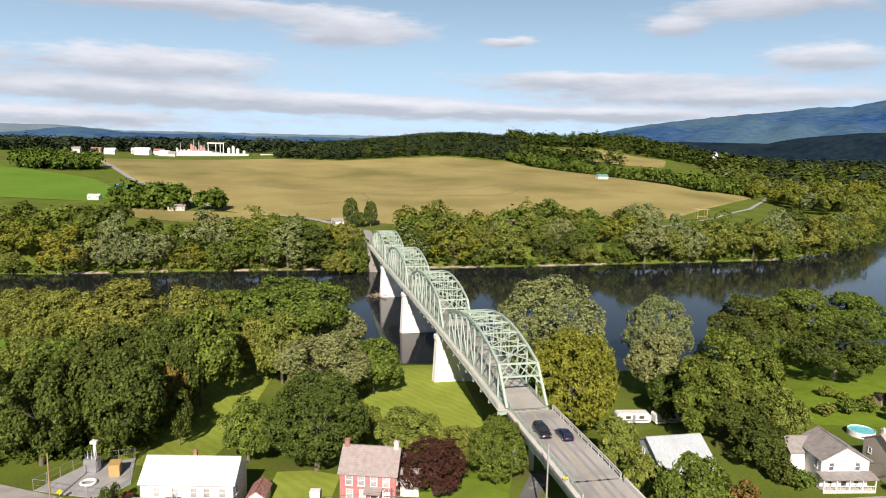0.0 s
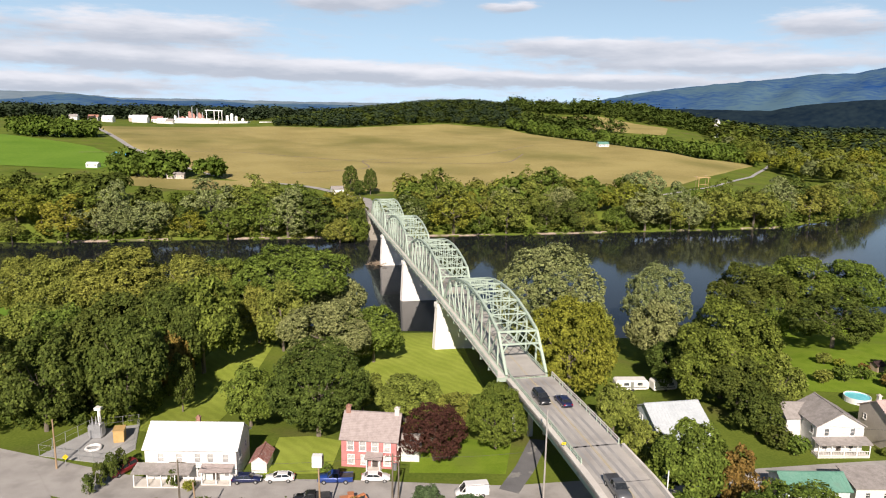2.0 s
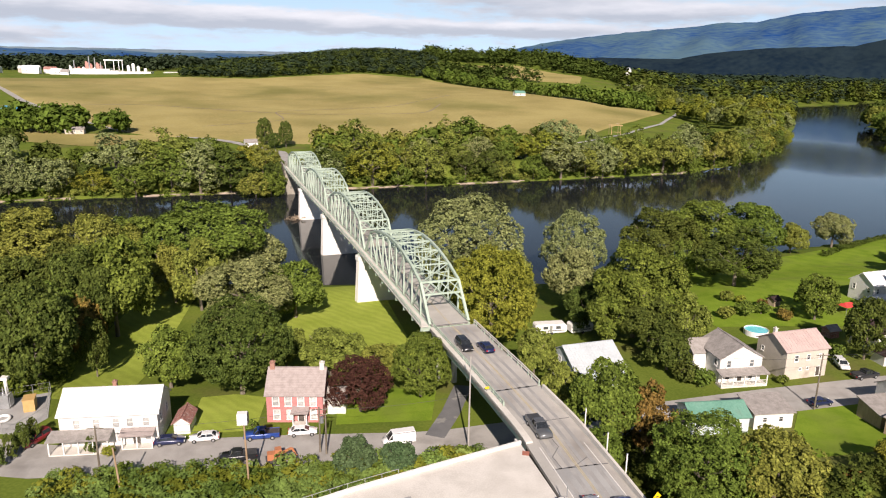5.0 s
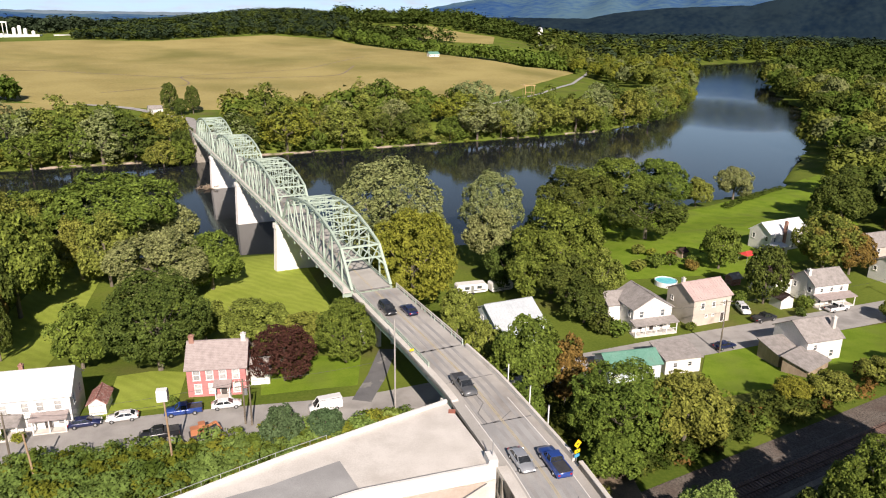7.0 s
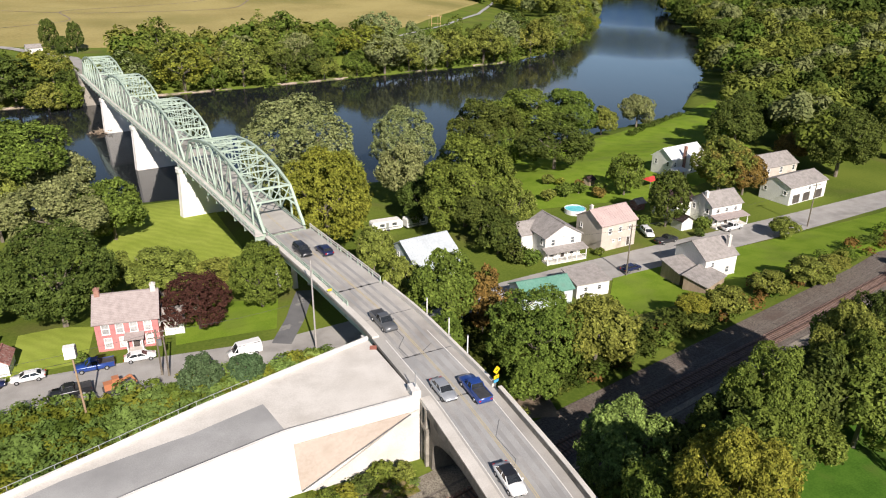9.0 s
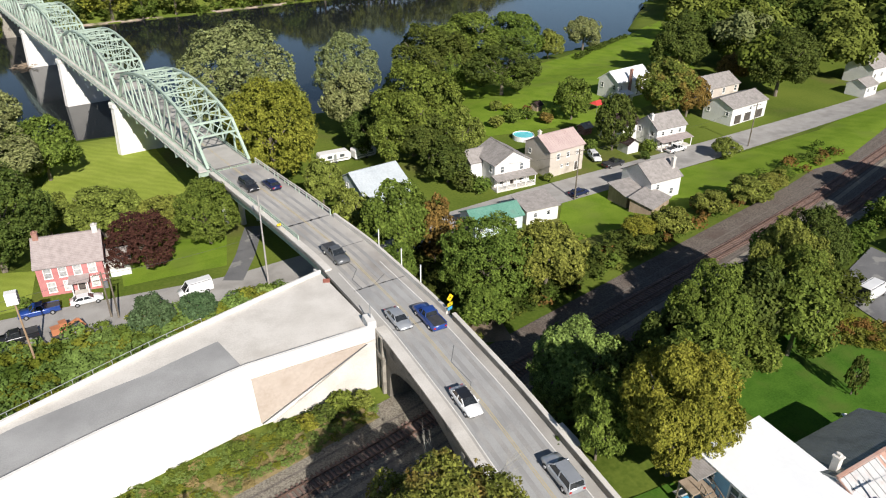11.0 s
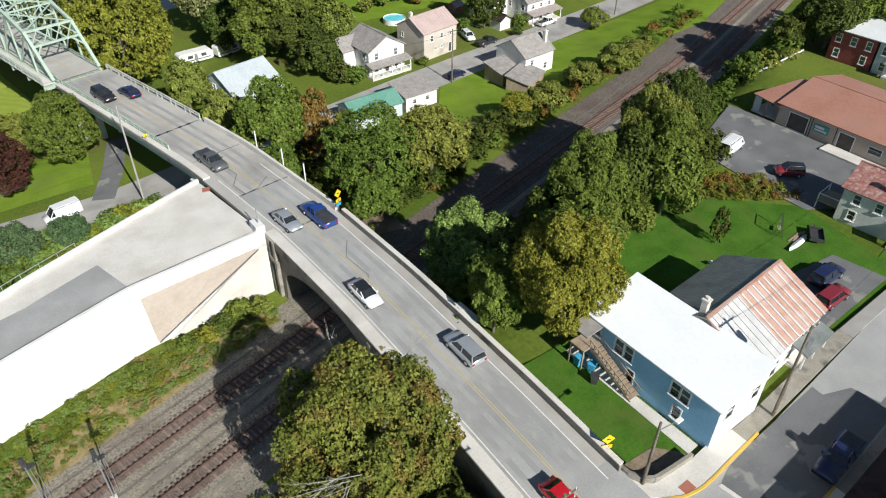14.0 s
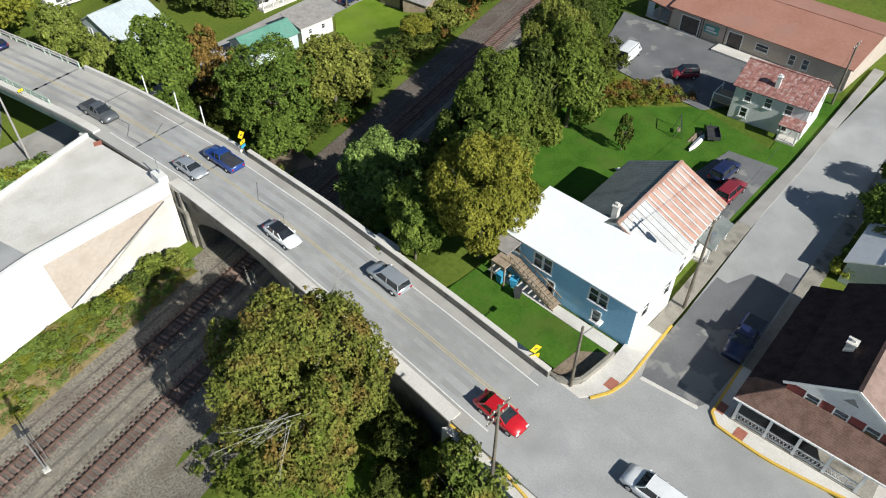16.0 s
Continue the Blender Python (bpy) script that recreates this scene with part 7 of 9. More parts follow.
# far bank west of the bridge: deep woods
pts = scatter(10, -420, -58, 340, 480, 11, lambda x, y: 26 < y - far_y(x) < (40 if x > -190 else 90), 5.5, 8)
for b, leaf in zip(split(pts, (3, 2, 2), 5), ("olive", "green", "dark")):
    woods("woods", b, leaf, 420, "thick woods on the far river bank", 0.22)
pts = scatter(11, -20, 130, 385, 470, 10, lambda x, y: 26 < y - far_y(x) < 62 - max(0, x - 60) * 0.25, 6, 9)
for b, leaf in zip(split(pts, (3, 2), 6), ("olive", "green")):
    woods("woods", b, leaf, 420, "thick woods on the far river bank", 0.22)
# near bank, downstream
pts = scatter(12, 185, 560, 120, 740, 16, lambda x, y: not (math.degrees(math.atan2(x, y)) < 43.4 and math.hypot(x, y) < 385) and street_y(x) + 16 < y < near_y(x) - 4 and not (y > 215 and y > 225 + (x - 205) * 0.9 and x < 262) and not (x < 215 and y > 190), 7, 10.5)
near_pts = [p for p in pts if math.hypot(p[0], p[1]) < 345]
far_pts = [p for p in pts if math.hypot(p[0], p[1]) >= 345]
for b, leaf in zip(split(near_pts, (1, 0.5, 1.5, 5), 7), ("olive", "pale", "green", "dark")):
    woods("woods", b, leaf, 1500, "tall woods on the near river bank", 0.112)
for b, leaf in zip(split(far_pts, (3, 2, 2, 2), 17), ("olive", "pale", "green", "dark")):
    woods("woods", b, leaf, 900, "tall woods along the near river bank", 0.145)
pts = scatter(13, 560, 1250, 180, 1250, 24, lambda x, y: street_y(x) < y < near_y(x) - 4 and y > 0.35 * x, 9, 13)
woods("woods", pts, "dark", 260, "woods on the near side of the valley", 0.27)
pts = scatter(14, 240, 560, -20, 190, 14, lambda x, y: y < 60 + (x - 240) * 0.3 or y > 150 + (x - 240) * 0.4, 6, 9)
woods("woods", pts, "dark", 200, "woods beyond the town", 0.3)
pts = scatter(15, -260, -105, 110, 225, 12, lambda x, y: not (-165 < x < -96 and 170 < y < 224) and y > 128, 6.5, 9)
for b, leaf in zip(split(pts, (3, 2), 8), ("olive", "green")):
    woods("woods", b, leaf, 560, "riverside woods on the near bank", 0.19)

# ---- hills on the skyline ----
# Hill colours hold the blue haze, plus sunlit and cloud-shaded patches.
M["hill"] = material("hazed_forest_hill", (0.013, 0.06, 0.2), (0.08, 0.15, 0.2), 0.0016, 0.95, bump=0.0, fine=14, spec=0.0, stretch=(1, 1, 2.5))
M["far_hill"] = material("hazed_far_hill", (0.13, 0.185, 0.235), (0.17, 0.225, 0.265), 0.003, 0.95, spec=0.0)


def skyline(name, dist, depth, foot, crest, mat, label, rough=0.04):
    """A long forested ridge round the eye: crest gives azimuth and rise in degrees."""
    az = np.linspace(crest[0][0], crest[-1][0], 220)
    el = np.interp(az, [c[0] for c in crest], [c[1] for c in crest])
    el = el + rough * np.array([noise.noise((a * 1.3, dist, 0)) + 0.5 * noise.noise((a * 4.1, dist, 5)) for a in az])
    rows = 14
    X, Y, Z = (np.zeros((rows, len(az))) for _ in range(3))
    for k in range(rows):
        f = k / (rows - 1)
        d = dist - depth * (1 - f)
        top = 61 + dist * np.tan(np.radians(el))
        spur = np.array([noise.noise((a * 0.55 + f * 0.5, f * 2.2, dist)) for a in az])
        Z[k] = foot + (top - foot) * (f ** 0.85) * (1 + 0.18 * spur * (1 - f) * f * 4)
        X[k], Y[k] = d * np.sin(np.radians(az)), d * np.cos(np.radians(az))
    return sheet(name, X, Y, Z, M[mat], label, "hills")


skyline("backdrop", 4750, 500, 10, ((-60, 0.8), (-32, 0.68), (-28.4, 0.7), (-26, 0.5), (-24.3, 0.38), (-19, 0.4), (-12, 0.36), (0, 0.4), (10, 0.6), (20, 0.6)), "far_hill", "blue hills on the horizon, haze mixed into their colour")
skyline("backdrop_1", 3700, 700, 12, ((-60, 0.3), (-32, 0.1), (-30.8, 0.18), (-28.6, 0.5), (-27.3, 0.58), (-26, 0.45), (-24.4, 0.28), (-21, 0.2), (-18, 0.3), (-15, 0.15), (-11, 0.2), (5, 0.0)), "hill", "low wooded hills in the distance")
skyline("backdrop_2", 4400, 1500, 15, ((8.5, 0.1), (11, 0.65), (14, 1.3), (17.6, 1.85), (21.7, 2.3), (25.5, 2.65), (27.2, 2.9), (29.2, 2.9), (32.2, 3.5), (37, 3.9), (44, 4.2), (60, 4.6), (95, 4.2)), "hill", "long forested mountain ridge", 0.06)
# Ridge colour is darkened and blued for cloud shadow and haze.
M["near_ridge"] = material("hazed_shaded_ridge", (0.006, 0.014, 0.026), (0.015, 0.027, 0.036), 0.006, 0.95, bump=0.0, fine=8, spec=0.0)
skyline("backdrop_3", 2880, 170, 14, ((14.0, -0.76), (16.6, 0.33), (24.3, 0.31), (26.3, 0.74), (30.2, 1.14), (35.8, 1.33), (37.5, 1.79), (41.4, 2.42), (60, 3.12), (95, 3.12)), "near_ridge", "low wooded ridge before the mountain, cloud shade in its colour", 0.05)


# ---- bushes and weeds ----
pts = scatter(21, -45, 18, 78, 97, 1.7, lambda x, y: y < street_y(x) - 5.4 and y > np.interp(x, (-60, -21.6, -2.1, 20.4), (54, 69.8, 77.8, 87.5)) + 0.6, 1.0, 1.9)
for b, leaf in zip(split(pts, (5, 2.5, 1.5), 9), ("fresh", "yellow", "green")):
    woods("bushes", b, leaf, 170, "thick wild bushes on the slope below the ramp", 0.22, 0.8)
pts = scatter(22, -40, 22, 44, 70, 1.0, lambda x, y: y < np.interp(x, (-52, -9.2, 6.6, 23.2), (46.6, 61.7, 66.2, 67.4)) - 0.5 and (x - RR_P.x) * RR_D.y - (y - RR_P.y) * RR_D.x < -3.0, 0.35, 0.9)
for b, leaf in zip(split(pts, (5, 2.5, 1, 1.2), 10), ("fresh", "yellow", "green", "straw")):
    woods("weeds", b, leaf, 110, "green and straw-coloured weeds beside the track", 0.24, 0.38)
# Brush in dark leaves, which also carry the tree shade over this strip.
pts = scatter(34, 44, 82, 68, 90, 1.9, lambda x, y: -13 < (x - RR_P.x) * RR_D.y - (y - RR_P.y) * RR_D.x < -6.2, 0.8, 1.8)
woods("bushes", pts, "dark", 150, "scrub between the railway and a garden, tree shade in its dark leaves", 0.22, 0.8)
pts = scatter(23, 34, 150, 66, 112, 2.6, lambda x, y: -11 < (x - RR_P.x) * RR_D.y - (y - RR_P.y) * RR_D.x < -5.5, 0.7, 1.7)
for b, leaf in zip(split(pts, (3, 2, 2), 11), ("green", "olive", "autumn")):
    woods("weeds", b, leaf, 120, "brown and green scrub beside the railway", 0.26, 0.8)
pts = scatter(24, 34, 100, 36, 70, 2.6, lambda x, y: 13.5 < (x - RR_P.x) * RR_D.y - (y - RR_P.y) * RR_D.x < 20.5, 1.0, 2.2)
for b, leaf in zip(split(pts, (3, 2), 12), ("green", "dark")):
    woods("bushes", b, leaf, 150, "dark scrub on the railway bank", 0.24, 0.9)
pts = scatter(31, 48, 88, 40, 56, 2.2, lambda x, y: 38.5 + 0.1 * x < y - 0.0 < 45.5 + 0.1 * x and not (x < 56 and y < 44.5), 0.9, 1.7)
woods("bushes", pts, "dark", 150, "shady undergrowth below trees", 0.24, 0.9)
pts = scatter(35, -98, -57, 121, 150, 2.6, lambda x, y: y > np.interp(x, (-98, -76, -66, -57), (117, 122.5, 124.5, 127)) and x < np.interp(y, (121, 135, 150), (-58, -58.5, -61)), 1.2, 2.6)
for b, leaf in zip(split(pts, (3, 2), 18), ("dark", "green")):
    woods("bushes", b, leaf, 200, "thick undergrowth at the edge of the woods", 0.2, 0.9)
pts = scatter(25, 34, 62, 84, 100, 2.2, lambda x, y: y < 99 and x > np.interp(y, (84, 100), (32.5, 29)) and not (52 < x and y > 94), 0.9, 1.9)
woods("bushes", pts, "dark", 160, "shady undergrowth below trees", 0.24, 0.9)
pts = scatter(26, 8, 26, 12, 46, 2.0, lambda x, y: x < 23.2 and (x - RR_P.x) * RR_D.y - (y - RR_P.y) * RR_D.x > 15, 0.5, 1.2)
woods("weeds", pts, "green", 120, "grass and weeds below a road wall", 0.26, 0.6)
pts = scatter(27, -360, 360, 320, 560, 5.2, lambda x, y: -1.5 < y - far_y(x) < 6 and not -44 < x < -28, 1.6, 3.2)
for b, leaf in zip(split(pts, (3, 2), 13), ("green", "olive")):
    woods("bushes", b, leaf, 60, "low willow scrub at the water's edge", 0.4, 0.9)
pts = scatter(28, 70, 90, 33, 52, 0.85, lambda x, y: abs((x - 73.1) * 0.84 + (y - 43.4) * -0.54 - 0) < 40 and 0 < (x - 73.5) * 0.60 + (y - 42.6) * 0.80 < 5.5 and 71 < x < 84.5, 0.4, 0.9)
for b, leaf in zip(split(pts, (2, 2, 1), 15), ("autumn", "olive", "yellow")):
    woods("weeds", b, leaf, 110, "dry brown weeds beside the shop yard", 0.24, 0.7)

b_rng = random.Random(3)
for x, y, r, h, leaf in ((9.5, 95.6, 2.0, 2.8, "fresh"), (12.5, 96.4, 2.2, 3.2, "yellow"), (15.2, 96.6, 2.0, 3.0, "fresh"), (11.2, 93.4, 2.2, 3.0, "fresh"), (14.2, 93.6, 2.3, 3.2, "yellow"), (16.8, 94.2, 1.8, 2.6, "fresh")):
    tree(x, y, r, leaf, "round", h, "b", "beside the bridge approach", group="garden bushes", name="bush")
for x, y, r, h, leaf in ((136, 62.5, 6.0, 13, "dark"), (146, 66, 6.0, 13, "dark"), (141, 59, 5.0, 11, "green"), (110, 62.0, 2.6, 6, "green"), (128, 66.5, 3.0, 7, "dark")):
    tree(x, y, r, leaf, "round", h, place="behind the shop yard")
root = thing("guard_rail", Matrix.Identity(4), "white painted guard rail at the edge of the shop yard", "railing")
part("rail", Shape().beam((113.6, 62.4, BLOCK + 0.65), (130.8, 63.6, BLOCK + 0.65), 0.12, 0.3), M["trim_white"], root)
for k in range(8):
    f = k / 7
    x, y = 113.8 + 16.8 * f, 62.42 + 1.17 * f
    part("post", Shape().box(x - 0.08, y - 0.08, BLOCK - 0.4, x + 0.08, y + 0.08, BLOCK + 0.8), M["wood"], root)
pts = scatter(33, 92, 170, 56, 110, 4.0, lambda x, y: 13.5 < (x - RR_P.x) * RR_D.y - (y - RR_P.y) * RR_D.x < 24 and not (98 < x < 122 and y < 53), 1.0, 2.4)
for b, leaf in zip(split(pts, (2, 1), 16), ("green", "olive")):
    woods("bushes", b, leaf, 170, "scrub beside the railway yard", 0.22, 0.8)
for x, y, r, h in ((-43.0, 104.5, 0.9, 3.0), (-55.2, 101.6, 1.0, 3.6), (-54.6, 104.0, 1.1, 4.2), (-53.8, 106.4, 1.2, 4.6), (-53.2, 108.8, 1.1, 4.2)):
    tree(x, y, r, "dark", "dense", h, "b", "in a clipped evergreen row", group="garden bushes", name="bush")
for x, y, r, h, leaf in ((21.4, 26.5, 2.2, 5.0, "dark"), (22, 30, 1.8, 4.5, "dark"), (20.5, 15.5, 2.6, 6.0, "dark"), (22.2, 22.8, 1.5, 4.0, "green"), (18.2, 24.4, 2.0, 3.4, "dark")):
    tree(x, y, r, leaf, "round", h, "s", "below the road wall")
for x, y, r, h, leaf in ((73.5, 6.6, 3.0, 6.5, "green"), (70, 4.6, 2.4, 5.0, "olive"), (82, 8.0, 2.6, 5.0, "green"), (64.5, 7.0, 1.3, 2.4, "yellow"), (67.3, 7.2, 1.1, 2.0, "green"), (77.5, 7.3, 1.6, 3.0, "green")):
    tree(x, y, r, leaf, "round", h, "s" if h > 3.5 else "b", "beside the side street", B, "garden bushes" if h < 3.5 else "trees", "bush" if h < 3.5 else "tree")
for x, y, r, h, leaf in ((17.5, 65.2, 1.6, 2.6, "green"), (20, 64.8, 1.4, 2.2, "olive"), (13, 63.8, 1.3, 1.8, "yellow"), (10.5, 63.4, 1.2, 1.8, "green"), (15.2, 64.3, 1.5, 2.0, "dark"), (-12, 58.6, 0.9, 2.6, "spruce"), (4.5, 62.6, 1.2, 1.6, "green")):
    tree(x, y, r, leaf, "round", h, "b", "below the retaining wall", group="garden bushes", name="bush")
for x, y, r, leaf in [(96, 168, 1.8, "olive"), (99, 166, 1.4, "yellow"), (103, 163, 1.3, "autumn"), (100, 158, 2.0, "green"), (95, 157, 2.4, "green"), (103, 153, 1.8, "autumn"), (106, 157, 1.6, "green"),
                      (89, 155, 2.0, "olive"), (63, 122, 2.6, "dark"), (65.5, 119.5, 2.2, "green"), (114, 124.6, 2.0, "green"), (101.5, 131, 1.8, "green"), (-40, 103.6, 1.0, "yellow"), (-19.2, 109.9, 1.1, "green"),
                      (110, 121, 1.3, "dark"), (82.2, 119.4, 1.1, "green")]:
    tree(x, y, r, leaf, "round", r * 1.7, "b", "in a garden", group="garden bushes", name="bush")
for x, y, r, h in ((-1.5, 95.0, 3.2, 6.5), (4.8, 94.5, 2.7, 5.6)):
    tree(x, y, r, "spruce", "round", h, "s", "below the ramp")
for x, y, r, h in ((-62.8, 474, 5.0, 19), (-49.5, 476, 4.4, 17), (-56, 470, 4.0, 10)):
    tree(x, y, r, "dark", "dense", h, "s", "beside the far road")
tree(67.1, 35.6, 1.0, "dark", "dense", 5.0, "b", "standing alone on a lawn", group="garden bushes", name="bush")


# ---- poles, wires and signs ----
def utility_pole(x, y, h, mat="pole_wood", arms=1, lean=(0, 0), lamp=False, drum=False, base=None, label="tall wooden utility pole with a crossarm"):
    z = gz(x, y) if base is None else base
    root = thing("utility_pole", pose(x, y, z), label, "utility pole", "utility poles")
    part("pole", Shape().tube((0, 0, -0.5), (lean[0], lean[1], h), 0.17, 0.11, 10), M[mat], root)
    for k in range(arms):
        zz = h - 0.4 - 0.9 * k
        part("crossarm", Shape().beam((lean[0] - 1.2, lean[1], zz), (lean[0] + 1.2, lean[1], zz), 0.1, 0.12), M[mat], root)
        for u in (-1.1, -0.5, 0.5, 1.1):
            part("insulator", Shape().tube((lean[0] + u, lean[1], zz + 0.05), (lean[0] + u, lean[1], zz + 0.25), 0.05, 0.03, 6), M["white_concrete"], root)
    if drum:
        part("transformer", Shape().tube((lean[0] + 0.4, lean[1] - 0.2, h - 2.6), (lean[0] + 0.4, lean[1] - 0.2, h - 1.6), 0.28, 0.28, 12), M["metal"], root, "grey drum transformer")
    if lamp:
        part("lamp_arm", Shape().beam((lean[0], lean[1], h - 1.0), (lean[0] + 1.6, lean[1] - 0.4, h - 0.6), 0.06, 0.06), M["metal"], root)
        part("lamp_head", Shape().box(lean[0] + 1.4, lean[1] - 0.6, h - 0.72, lean[0] + 2.1, lean[1] - 0.25, h - 0.54), M["white_concrete"], root)
    return root


utility_pole(16.6, 101.2, 16.2, "grey_pole", 0, label="tall pale grey pole beside the bridge approach")
r = utility_pole(-16.8, 92.2, 12.0, "pole_wood", 0, (-0.3, 0.1), label="pale wooden pole topped by a white box")
part("box", Shape().box(-1.1, -0.5, 10.9, 0.3, 0.5, 12.6), M["trim_white"], r, "white boxed cabinet")
# The box's +x side is covered by a separate dark panel.
part("box_side", Shape().box(0.31, -0.45, 11.0, 0.42, 0.45, 12.5), M["dark_metal"], r, "dark side panel")
utility_pole(-34.5, 92.1, 8.0, "pole_wood", 0, (-0.6, 0.2), label="leaning pale wooden pole by bushes")
utility_pole(-39.3, 97.7, 8.5, "bark", 1)
utility_pole(-7.2, 101.8, 8.0, "bark", 2, drum=True)
utility_pole(-6.2, 101.2, 7.0, "bark", 0)
utility_pole(81.8, 108.7, 11.2, "bark", 1)
utility_pole(139.5, 117.6, 11.0, "bark", 1)
utility_pole(49.0, 15.9, 11.5, "bark", 1, base=B, drum=True)
utility_pole(33.9, 18.0, 8.2, "bark", 0, base=B, label="short dark pole with a street lamp", lamp=True)
utility_pole(22.6, 17.0, 11.5, "bark", 2, base=8.5, label="dark wooden pole with crossarms at the kerb")
utility_pole(-64.6, 109.6, 9.0, "pole_wood", 0)
utility_pole(96.5, 21.6, 9.0, "bark", 1, base=B)
utility_pole(257, 278, 11.0, "grey_pole", 1)
for x, y in ((186, 520), (196, 528), (120, 492)):
    utility_pole(x, y, 10.0, "pole_wood", 1)


def cable(p, q, sag):
    """One sagging line, swept in a single skin."""
    s, vs, fs = Shape(), [], []
    for k in range(13):
        t = k / 12
        v = Vector(p).lerp(Vector(q), t) - Vector((0, 0, sag * 4 * t * (1 - t)))
        side = (Vector(q) - Vector(p)).cross(Vector((0, 0, 1))).normalized() * 0.02
        vs += [v + side, v + Vector((0, 0, 0.02)), v - side, v - Vector((0, 0, 0.02))]
        if k:
            b = 4 * (k - 1)
            fs += [(b + m, b + (m + 1) % 4, b + 4 + (m + 1) % 4, b + 4 + m) for m in range(4)]
    s.add(vs, fs)
    return tagged(new("cable", s.mesh("cable", M["dark_metal"])), "thin dark overhead cable between poles", "cable", "cables")


for p, q, sg in (((-39.3, 97.7, 8.1), (-7.2, 101.8, 7.6), 0.7), ((-7.2, 101.8, 7.6), (16.6, 101.2, 9.5), 0.6), ((-16.9, 92.2, 10.2), (-39.3, 97.7, 8.1), 0.6), ((81.8, 108.7, 10.8), (139.5, 117.6, 10.6), 1.2),
                 ((81.8, 108.7, 10.0), (117.2, 125.4, 5.0), 0.5), ((81.8, 108.7, 10.4), (69.5, 120.5, 5.6), 0.4), ((49.0, 15.9, 21.0), (96.5, 21.6, 18.5), 1.0)):
    cable(p, q, sg)
M["sign_yellow"] = material("sign_yellow", (0.75, 0.5, 0.01), (0.85, 0.58, 0.02), 2.0, 0.4)
M["sign_blue"] = material("sign_blue", (0.05, 0.3, 0.5), (0.08, 0.38, 0.6), 2.0, 0.4)


def road_sign(x, y, z, heading, plates, h=2.6):
    root = thing("road_sign", pose(x, y, z, 0, 0, heading), "yellow road signs on a steel post beside the parapet", "road sign", "road signs")
    part("post", Shape().box(-0.04, -0.04, -0.3, 0.04, 0.04, h), M["metal"], root)
    for kind, zc, s, mat in plates:
        c = [(0, -s), (s, 0), (0, s), (-s, 0)] if kind == "diamond" else [(-s, -s * 0.55), (s, -s * 0.55), (s, s * 0.55), (-s, s * 0.55)]
        vs = [(u, yy, zc + w) for yy in (-0.07, -0.045) for u, w in c]
        part("plate", Shape().add(vs, [(0, 1, 2, 3), (7, 6, 5, 4), (0, 4, 5, 1), (1, 5, 6, 2), (2, 6, 7, 3), (3, 7, 4, 0)]), M[mat], root)
        if mat == "sign_yellow":
            part("marking", Shape().box(-s * 0.3, -0.078, zc - s * 0.12, s * 0.3, -0.072, zc + s * 0.12), M["dark_metal"], root, "dark bar")


road_sign(32.9, 67.0, 10.7, 20, (("diamond", 2.6, 0.62, "sign_yellow"), ("rect", 1.6, 0.45, "sign_yellow"), ("rect", 1.0, 0.4, "sign_blue")), 3.1)
road_sign(33.4, 21.8, 10.2, -25, (("diamond", 2.3, 0.6, "sign_yellow"), ("rect", 1.3, 0.45, "sign_yellow")), 2.8)
road_sign(18.95, 99.2, 10.8, 10, (("rect", 0.8, 0.35, "sign_yellow"),), 1.1)
road_sign(-63.5, 110.5, 0, 30, (("diamond", 1.8, 0.5, "sign_yellow"),), 2.2)
for y in (75.5, 80.0, 86.5):
    i = int(np.argmin(abs(RC[:, 1] - y)))
    q = RC[i] + RN[i] * 5.3
    root = thing("marker_post", pose(q[0], q[1], 8.5), "thin white marker post outside the parapet", "post", "marker posts")
    part("post", Shape().box(-0.07, -0.07, -2.0, 0.07, 0.07, 5.0), M["trim_white"], root)
    part("cap", Shape().box(-0.09, -0.09, 5.0, 0.09, 0.09, 5.08), M["metal"], root)
root = thing("wall_pier", pose(33.9, 42.0, 10.0, 0, 0, 2), "weathered concrete end pier of the parapet", "pier")
part("block", Shape().box(-0.45, -1.6, -1.2, 0.45, 1.6, 1.3), M["old_concrete"], root)
part("coping", Shape().box(-0.55, -1.7, 1.3, 0.55, 1.7, 1.5), M["concrete"], root)
root = thing("gate_post", pose(22.9, 69.0, 10.7), "white concrete end post of the ramp parapet", "post")
part("block", Shape().box(-0.6, -1.0, -2.2, 0.5, 1.0, 1.1), M["white_concrete"], root)
part("pole", Shape().tube((0.1, 0, 1.1), (0.1, 0, 3.2), 0.08, 0.06, 8), M["metal"], root)


# railway signal masts
def signal_mast(x, y, h):
    root = thing("signal_mast", pose(x, y, gz(x, y)), "slim silver railway signal mast with a ladder", "signal mast", "signal masts")
    part("mast", Shape().tube((0, 0, 0), (0, 0, h), 0.085, 0.065, 8), M["metal"], root)
    part("head", Shape().box(-0.2, -0.12, h - 1.25, 0.2, 0.1, h).tube((0, -0.16, h - 0.3), (0, -0.1, h - 0.3), 0.14, 0.14, 10).tube((0, -0.16, h - 0.75), (0, -0.1, h - 0.75), 0.14, 0.14, 10), M["dark_metal"], root)
    s = Shape()
    for u in (0.25, 0.6):
        s.beam((u, 0.3, 0), (u, 0.1, h - 1.5), 0.04, 0.04)
    part("ladder", s, M["metal"], root)
    part("platform", Shape().box(-0.3, -0.1, h - 1.6, 0.7, 0.45, h - 1.54), M["dark_metal"], root)
    part("base", Shape().box(-0.3, -0.3, -0.3, 0.3, 0.3, 0.2), M["concrete"], root)


signal_mast(-2.1, 48.8, 7.4)
signal_mast(-7.4, 51.8, 7.0)

